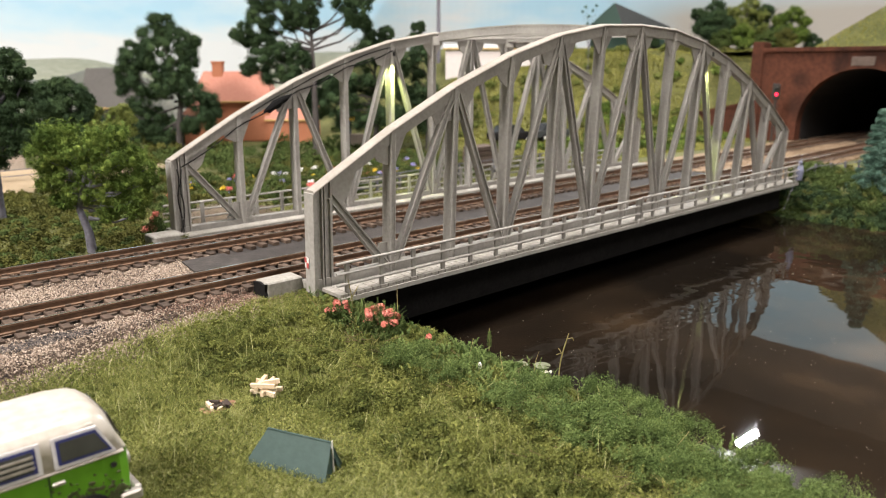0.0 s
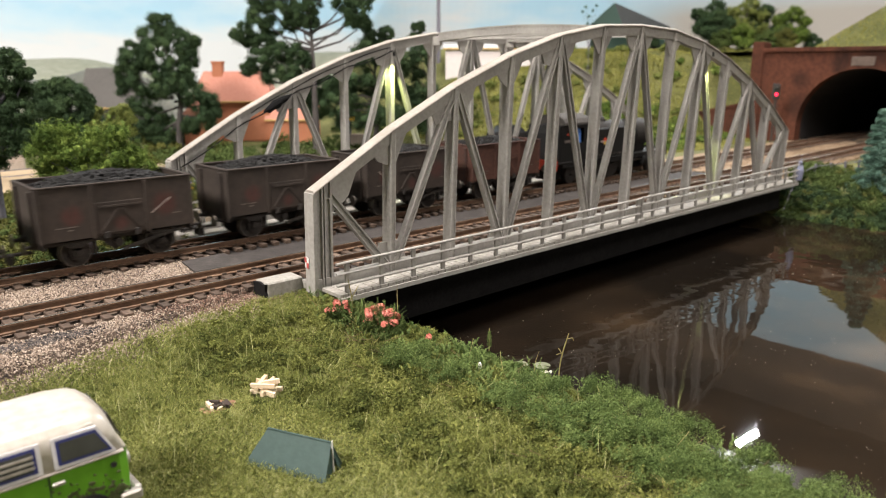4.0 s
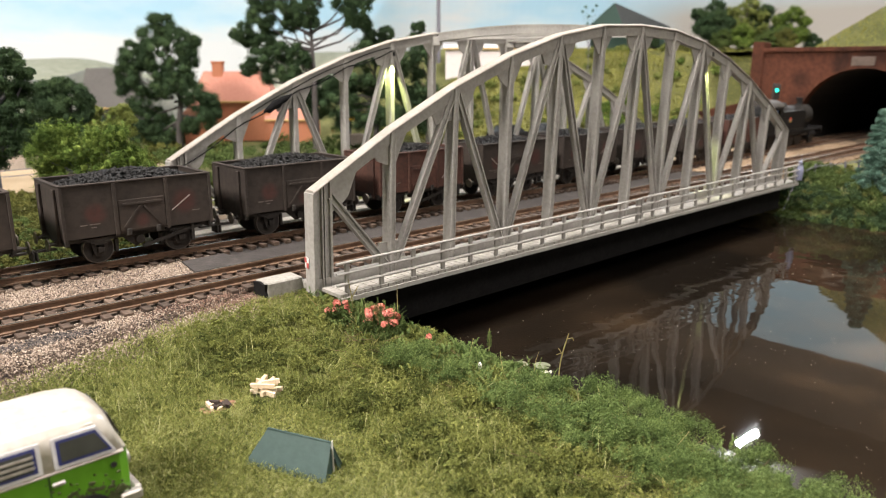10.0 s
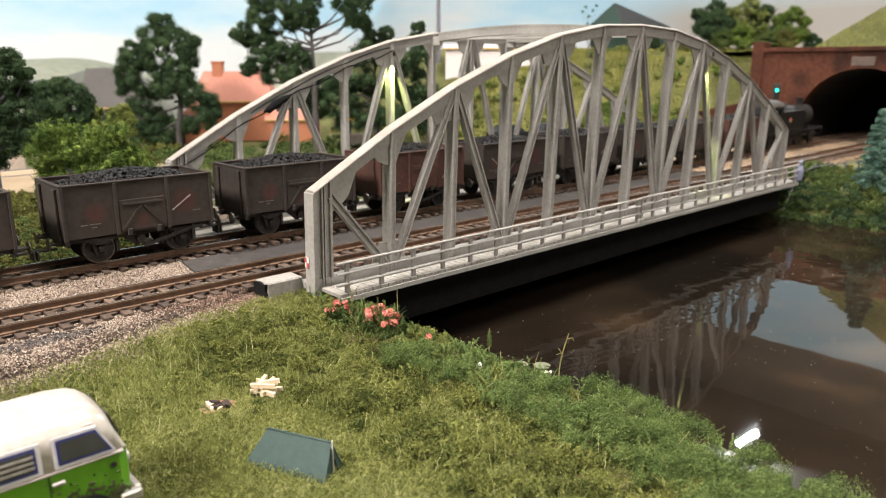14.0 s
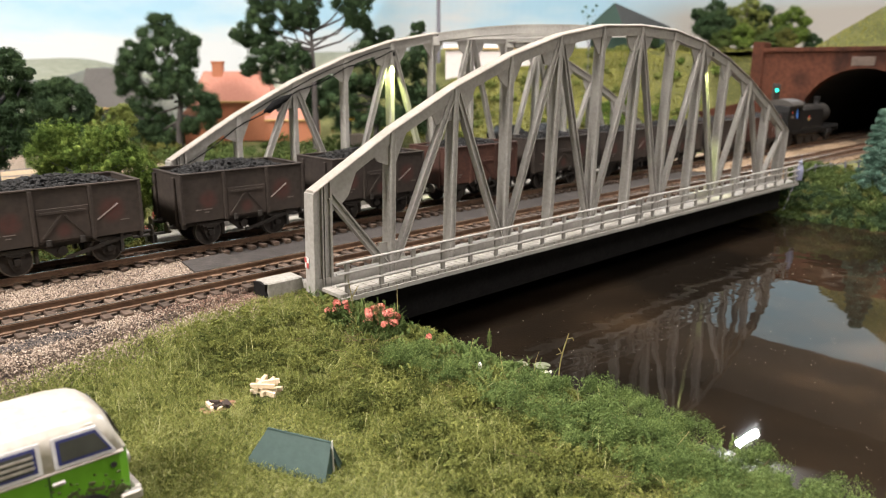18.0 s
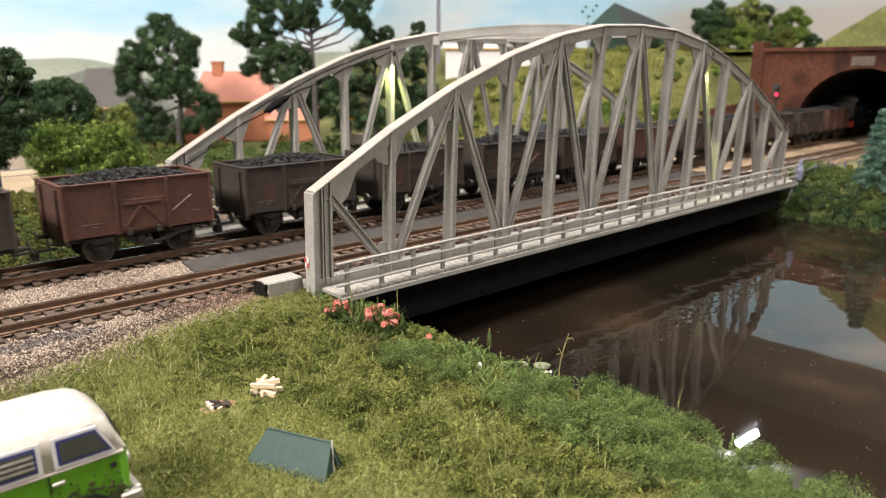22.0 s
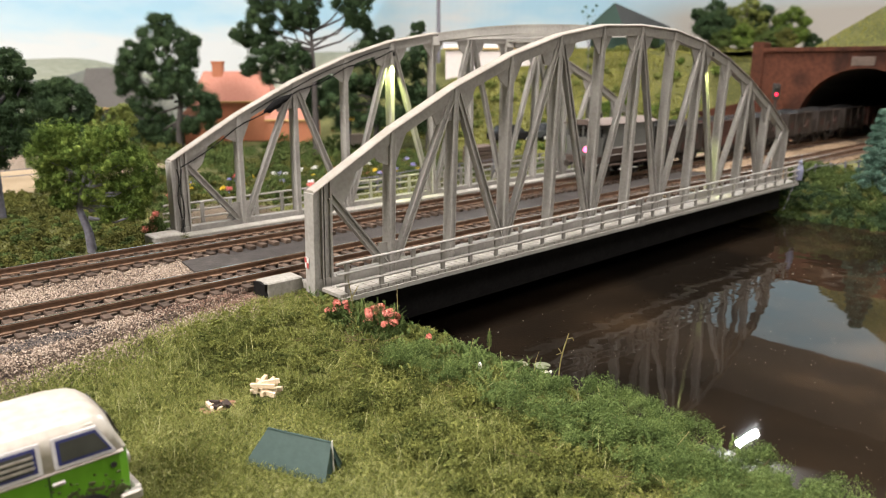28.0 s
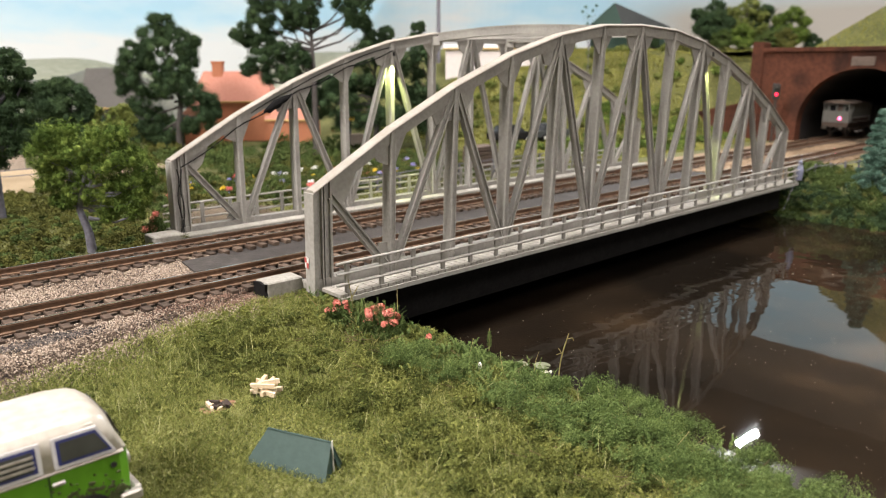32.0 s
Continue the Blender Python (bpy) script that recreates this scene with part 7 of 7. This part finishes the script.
for i in range(10):
    box(bm, -150 + i * 17, -135 + i * 17, 482, 488, -5, 13 + 2 * math.sin(i * 2.1), 1.5)
tagged(part("garden_wall", bm, COPING), "rough pale stone wall beside the lane", "wall", kind="structure")


def stall():
    t = thing("garden_stall", 339, 430, 0, "small garden stall with bright yellow awning", "stall", rz=-43)
    AWN = speckled("yellow_awning", [(0.3, (0.70, 0.42, 0.03)), (0.7, (0.85, 0.58, 0.06))], 0.2, 2.0, 0.7)
    bm = fresh()
    extrude(bm, [(-10, 27), (10, 27), (7, 35), (0, 38), (-7, 35)], "y", -9, 9)
    part("awning", bm, AWN, t)
    part("counter", box(fresh(), -10, 10, -7, 7, 0, 12, 0.5), COPING, t)
    for x in (-10, 10):
        for y in (-7, 7):
            part("post", box(fresh(), x - 0.8, x + 0.8, y - 0.8, y + 0.8, 0, 29), BARK, t)


stall()


def timber_stack():
    t = thing("timber_stack", 318, 214, -4, "stacked brown timber beams beside the railway", "timber stack", rz=4)
    for r in range(5):
        for k in range(4):
            part("beam", box(fresh(), -16 + r * 0.6, 17 - r * 0.4, k * 4.2, k * 4.2 + 3.7, r * 4.2, r * 4.2 + 3.7, 0.3), VANBROWN, t)


timber_stack()


def parked_car(x, y, rz, label, paint):
    t = thing("parked_car", x, y, float(ground_z(np.array(float(x)), np.array(float(y)))), label, "car", "cars parked on the field", rz=rz)
    bm = fresh()
    extrude(bm, [(0, 4), (0, 11), (3, 12), (46, 12), (52, 9.5), (52, 4)], "y", -10, 10)
    bmesh.ops.bevel(bm, geom=list(bm.edges), offset=0.8, segments=1, affect="EDGES")
    part("body", bm, paint, t)
    bm = fresh()
    extrude(bm, [(6, 12), (11, 18), (32, 18), (39, 12)], "y", -8.6, 8.6)
    part("cabin", bm, PANE, t)
    part("roof", box(fresh(), 11, 32, -8.4, 8.4, 17.8, 18.8, 0.3), paint, t)
    for wx in (10, 41):
        for s in (-1, 1):
            w = part("wheel", rod(fresh(), (wx, s * 7.5, 4), (wx, s * 10.3, 4), 4, seg=16), BLACK, t)
            part("hub", rod(fresh(), (wx, s * 10.3, 4), (wx, s * 10.6, 4), 2, seg=12), WHITE, w)
    for s in (-1, 1):
        part("headlight", rod(fresh(), (52, s * 7, 8), (52.6, s * 7, 8), 1.4, seg=10), WHITE, t)


parked_car(432, 318, -20, "black model car with white lamps on the field", BLACK)
parked_car(470, 290, -20, "dark grey model car on the field", DARKTIN)

# ---- wing wall, signal, figurine ----
def wing_wall():
    w = thing("wing_wall", 751, 184.6, -4, "red brick wing wall beside the tunnel portal", "retaining wall")
    bm = fresh()
    extrude(bm, [(0, 0), (60, 0), (60, 30), (0, 44)], "x", -8, 2)
    part("brickwork", bm, BRICKRED, w)
    bm = fresh()
    extrude(bm, [(-1, 44), (61, 30), (61, 33), (-1, 47)], "x", -9.5, 3.5)
    part("coping", bm, BRICKRED, w)


wing_wall()
SIGRED = glow("red_signal_lens", (1.0, 0.03, 0.08), 4.0)
SIGGREEN = glow("green_signal_lens", (0.02, 0.75, 0.5), 5.0)
signal = thing("colour_light_signal", 715, 135.2, 0, "two aspect colour light signal before the tunnel", "railway signal", rz=-43)
part("post", rod(fresh(), (0, 0, -4), (0, 0, 49), 1.2, seg=10), CHASSIS, signal)
head = part("head", box(fresh(), -4.2, 4.2, -1.5, 1.8, 48.5, 66.5, 1.0), CHASSIS, signal, "black signal head")
part("red_lens", rod(fresh(), (0, -1.5, 54.3), (0, -2.6, 54.3), 1.8, 1.5, 18), SIGRED, head, "red signal lens")
part("green_lens", rod(fresh(), (0, -1.5, 58.9), (0, -2.6, 58.9), 1.7, 1.5, 18), SIGGREEN, head, "green signal lens")
for z in (56.5, 61.6):
    part("hood", extrude(fresh(), [(-3, z - 1.2), (-2, z), (2, z), (3, z - 1.2), (3, z - 0.8), (2, z + 0.4), (-2, z + 0.4), (-3, z - 0.8)], "y", -5.5, -1.5), CHASSIS, head)
# added blank, no real signal part: both lenses always glow, it covers one
LENS_BLANK = part("shutter", box(fresh(), -2.7, 2.7, -0.2, 0.2, -2.2, 2.2, 0.1), CHASSIS, signal, "added sliding black blank that hides one glowing lens")
BLANK_TOP, BLANK_LOW = place(0, -3.1, 59.0), place(0, -3.1, 53.9)
part("ladder", box(fresh(), 2.4, 3.0, 0, 0.6, 0, 47), CHASSIS, signal)
LILAC = speckled("pale_lilac_plastic", [(0.3, (0.15, 0.16, 0.24)), (0.7, (0.24, 0.25, 0.34))], 0.4, 2.0, 0.6)
bm = fresh()
rod(bm, (0, 0, 0), (0, 0, 8), 2.2, 2.9, 12)
rod(bm, (0, 0, 8), (0, 0, 12.5), 2.9, 1.4, 12)
bmesh.ops.create_icosphere(bm, subdivisions=2, radius=1.7, matrix=Matrix.Translation((0, 0, 13.8)))
rod(bm, (-1, 0, 9), (-5, -2, 20), 0.3, 0.15, 6)
rod(bm, (1, 1, 9), (4, 3, 12), 0.9, 0.6, 8)
tagged(part("angler_figurine", bm, LILAC, m=place(452, -1, -3)), "pale lilac plastic figurine with rod by the bridge end", "figurine")

# ---- lamps and wires on the bridge ----
BULB = glow("yellow_lamp_bulb", (1.0, 0.93, 0.55), 4.0)
WIRE = speckled("black_wire", [(0.3, (0.006, 0.006, 0.0065)), (0.7, (0.014, 0.014, 0.014))], 0.5, 3.0, 0.9, spec=0.1)


def bridge_lamp(x, y, z, aim, watts, degrees):
    t = thing("bridge_lamp", x, y, z, "small yellow bridge lamp wired under the top chord", "lamp", "lamps on the bridge")
    part("bulb", rod(fresh(), (0, 0, -0.5), (0, 0, 0.6), 0.4, 0.4, 10), BULB, t)
    part("cap", rod(fresh(), (0, 0, -0.9), (0, 0, 1.8), 0.7, 0.5, 10, False), WIRE, t)
    spot_lamp("bridge_lamp_light", (x, y, z - 1.6), aim, watts, (0.86, 1.0, 0.34), degrees)


bridge_lamp(XS[4] - 2.6, W - 4.6, HS[4] - 7.0, (XS[4] + 0.8, W + 3.6, 64), 0.5, 56)
bridge_lamp(XS[8] + 4.6, -5.0, HS[8] - 7.0, (XS[8] + 13.5, 2.0, 52), 0.42, 34)


def loom(name, pts, r, label):
    bm = fresh()
    rings = []
    for i, p in enumerate(pts):
        d = (Vector(pts[min(i + 1, len(pts) - 1)]) - Vector(pts[max(i - 1, 0)])).normalized()
        u = d.cross(Vector((0, 1, 0))).normalized()
        v = d.cross(u)
        rings.append([bm.verts.new(Vector(p) + (u * math.cos(k * 1.0472) + v * math.sin(k * 1.0472)) * r) for k in range(6)])
    for a, b in zip(rings, rings[1:]):
        for k in range(6):
            bm.faces.new((a[k], a[(k + 1) % 6], b[(k + 1) % 6], b[k]))
    bmesh.ops.recalc_face_normals(bm, faces=bm.faces)
    tagged(part(name, bm, WIRE), label, "wire")


def along(i0, i1, n, drop, sag, y):
    out = []
    for k in range(n + 1):
        u = i0 + (i1 - i0) * k / n
        i = min(int(u), 11)
        f = u - i
        x = XS[i] + (XS[i + 1] - XS[i]) * f
        z = HS[i] + (HS[i + 1] - HS[i]) * f
        out.append((x, y, z - drop - sag * math.sin(f * math.pi)))
    return out


loom("lamp_wire", along(0.12, 4.0, 24, 4.6, 1.6, W - 0.5), 0.32, "thin black lamp wire along the far truss")
loom("lamp_wire", along(1.2, 3.95, 20, 2.6, -1.0, W - 0.5), 0.28, "second black lamp wire along the far truss")
for q in (0.0, 1.6):
    loom("lamp_wire", [(2.2 + q + 0.7 * math.sin(k * 1.3 + q), W - 0.9, 34 - k * 4.2) for k in range(9)], 0.3, "black wire hanging down the end post")
rs = random.Random(21)
bm = fresh()
rows = []
for k in range(10):
    u = 1.42 + 0.5 * k / 9
    x = float(np.interp(u, range(13), XS))
    r = (0.5, 1.6, 2.5, 2.9, 2.6, 2.8, 2.3, 1.9, 1.3, 0.6)[k]
    z = float(np.interp(u, range(13), HS)) - 5.4 + 0.25 * math.sin(k * 2.3)
    rows.append([bm.verts.new((x + rs.uniform(-0.3, 0.3), W - 0.3 + 0.55 * r * math.cos(a * 0.785), z + r * rs.uniform(0.8, 1.1) * math.sin(a * 0.785))) for a in range(8)])
for a, b in zip(rows, rows[1:]):
    for k in range(8):
        bm.faces.new((a[k], a[(k + 1) % 8], b[(k + 1) % 8], b[k]))
bm.faces.new(rows[0][::-1])
bm.faces.new(rows[-1])
bmesh.ops.recalc_face_normals(bm, faces=bm.faces)
tagged(part("wire_splice", bm, WIRE), "taped black wire splice on the far truss", "wire splice")
REDPAINT = speckled("red_sign_paint", [(0.3, (0.38, 0.06, 0.06)), (0.7, (0.48, 0.10, 0.09))], 0.5, 2.0, 0.5)
sign = thing("end_post_plate", -0.7, 4.2, 8.4, "tiny red and white chequered plate on the end post", "plate")
part("backing", box(fresh(), -0.25, 0, 0, 2.6, 0, 4.2), WHITE, sign)
part("red_square", box(fresh(), -0.4, -0.25, 1.3, 2.6, 2.1, 4.2), REDPAINT, sign)
part("red_square", box(fresh(), -0.4, -0.25, 0.0, 1.3, 0.0, 2.1), REDPAINT, sign)

# ---- what moves ----
S_ROWS = [(0.0, -916), (0.5, -847), (1.0, -776), (1.8, -663), (2.0, -634), (2.5, -567), (3.0, -504), (3.5, -445), (4.5, -341), (5.5, -256), (6.0, -218.5), (6.5, -187),
          (7.0, -157), (7.5, -131), (8.0, -108.5), (8.5, -91), (9.0, -78.3), (9.5, -67.9), (10.0, -64.1), (10.4, -63.8), (14.4, -63.8), (15.2, -61.5), (16.0, -57), (16.5, -51.5), (17.0, -41.3), (17.5, -30.3), (18.0, -15.6),
          (18.5, 1.5), (19.0, 19.8), (19.5, 40), (20.0, 63), (20.5, 88), (21.0, 115), (21.5, 143.5), (22.0, 174.5), (22.5, 207), (23.0, 241.5), (23.5, 276), (24.0, 312), (24.6, 360), (25.0, 397), (25.5, 440),
          (26.5, 534), (28.0, 700), (29.0, 818), (29.5, 872), (30.0, 932), (30.5, 998), (31.0, 1062), (31.5, 1126), (32.0, 1201)]


def travelled(t):
    return float(np.interp(t, [r[0] for r in S_ROWS], [r[1] for r in S_ROWS]))


def turn_times(step):
    """Times, on whole film steps, between which the train goes no further than step."""
    out, last = [0.0], travelled(0.0)
    for k in range(1, 961):
        t = k / 30
        nxt = travelled(min(t + 1 / 30, 32.0))
        if abs(nxt - last) > step or k == 960:
            out.append(t)
            last = travelled(t)
    return out


def motions():
    for ob, off in VEHICLES:
        walk(ob, [(t, place(s + off, TRACKS[1], RAIL)) for t, s in S_ROWS])
    times = turn_times(8.0)
    for ob, x, r in WHEELS:
        walk(ob, [(t, place(x, 0, r, 0, math.degrees(travelled(t) / r) % 360, 0)) for t in times])
    for ob in RODS:
        rows = []
        for t in times:
            a = travelled(t) / 10.4
            rows.append((t, place(71 + 4.2 * math.sin(a), 0, 10.4 + 4.2 * math.cos(a))))
        walk(ob, rows)
    walk(LENS_BLANK, [(0.0, BLANK_TOP), (8.43, BLANK_TOP), (8.47, BLANK_LOW), (18.93, BLANK_LOW), (18.97, BLANK_TOP), (32.0, BLANK_TOP)])


motions()
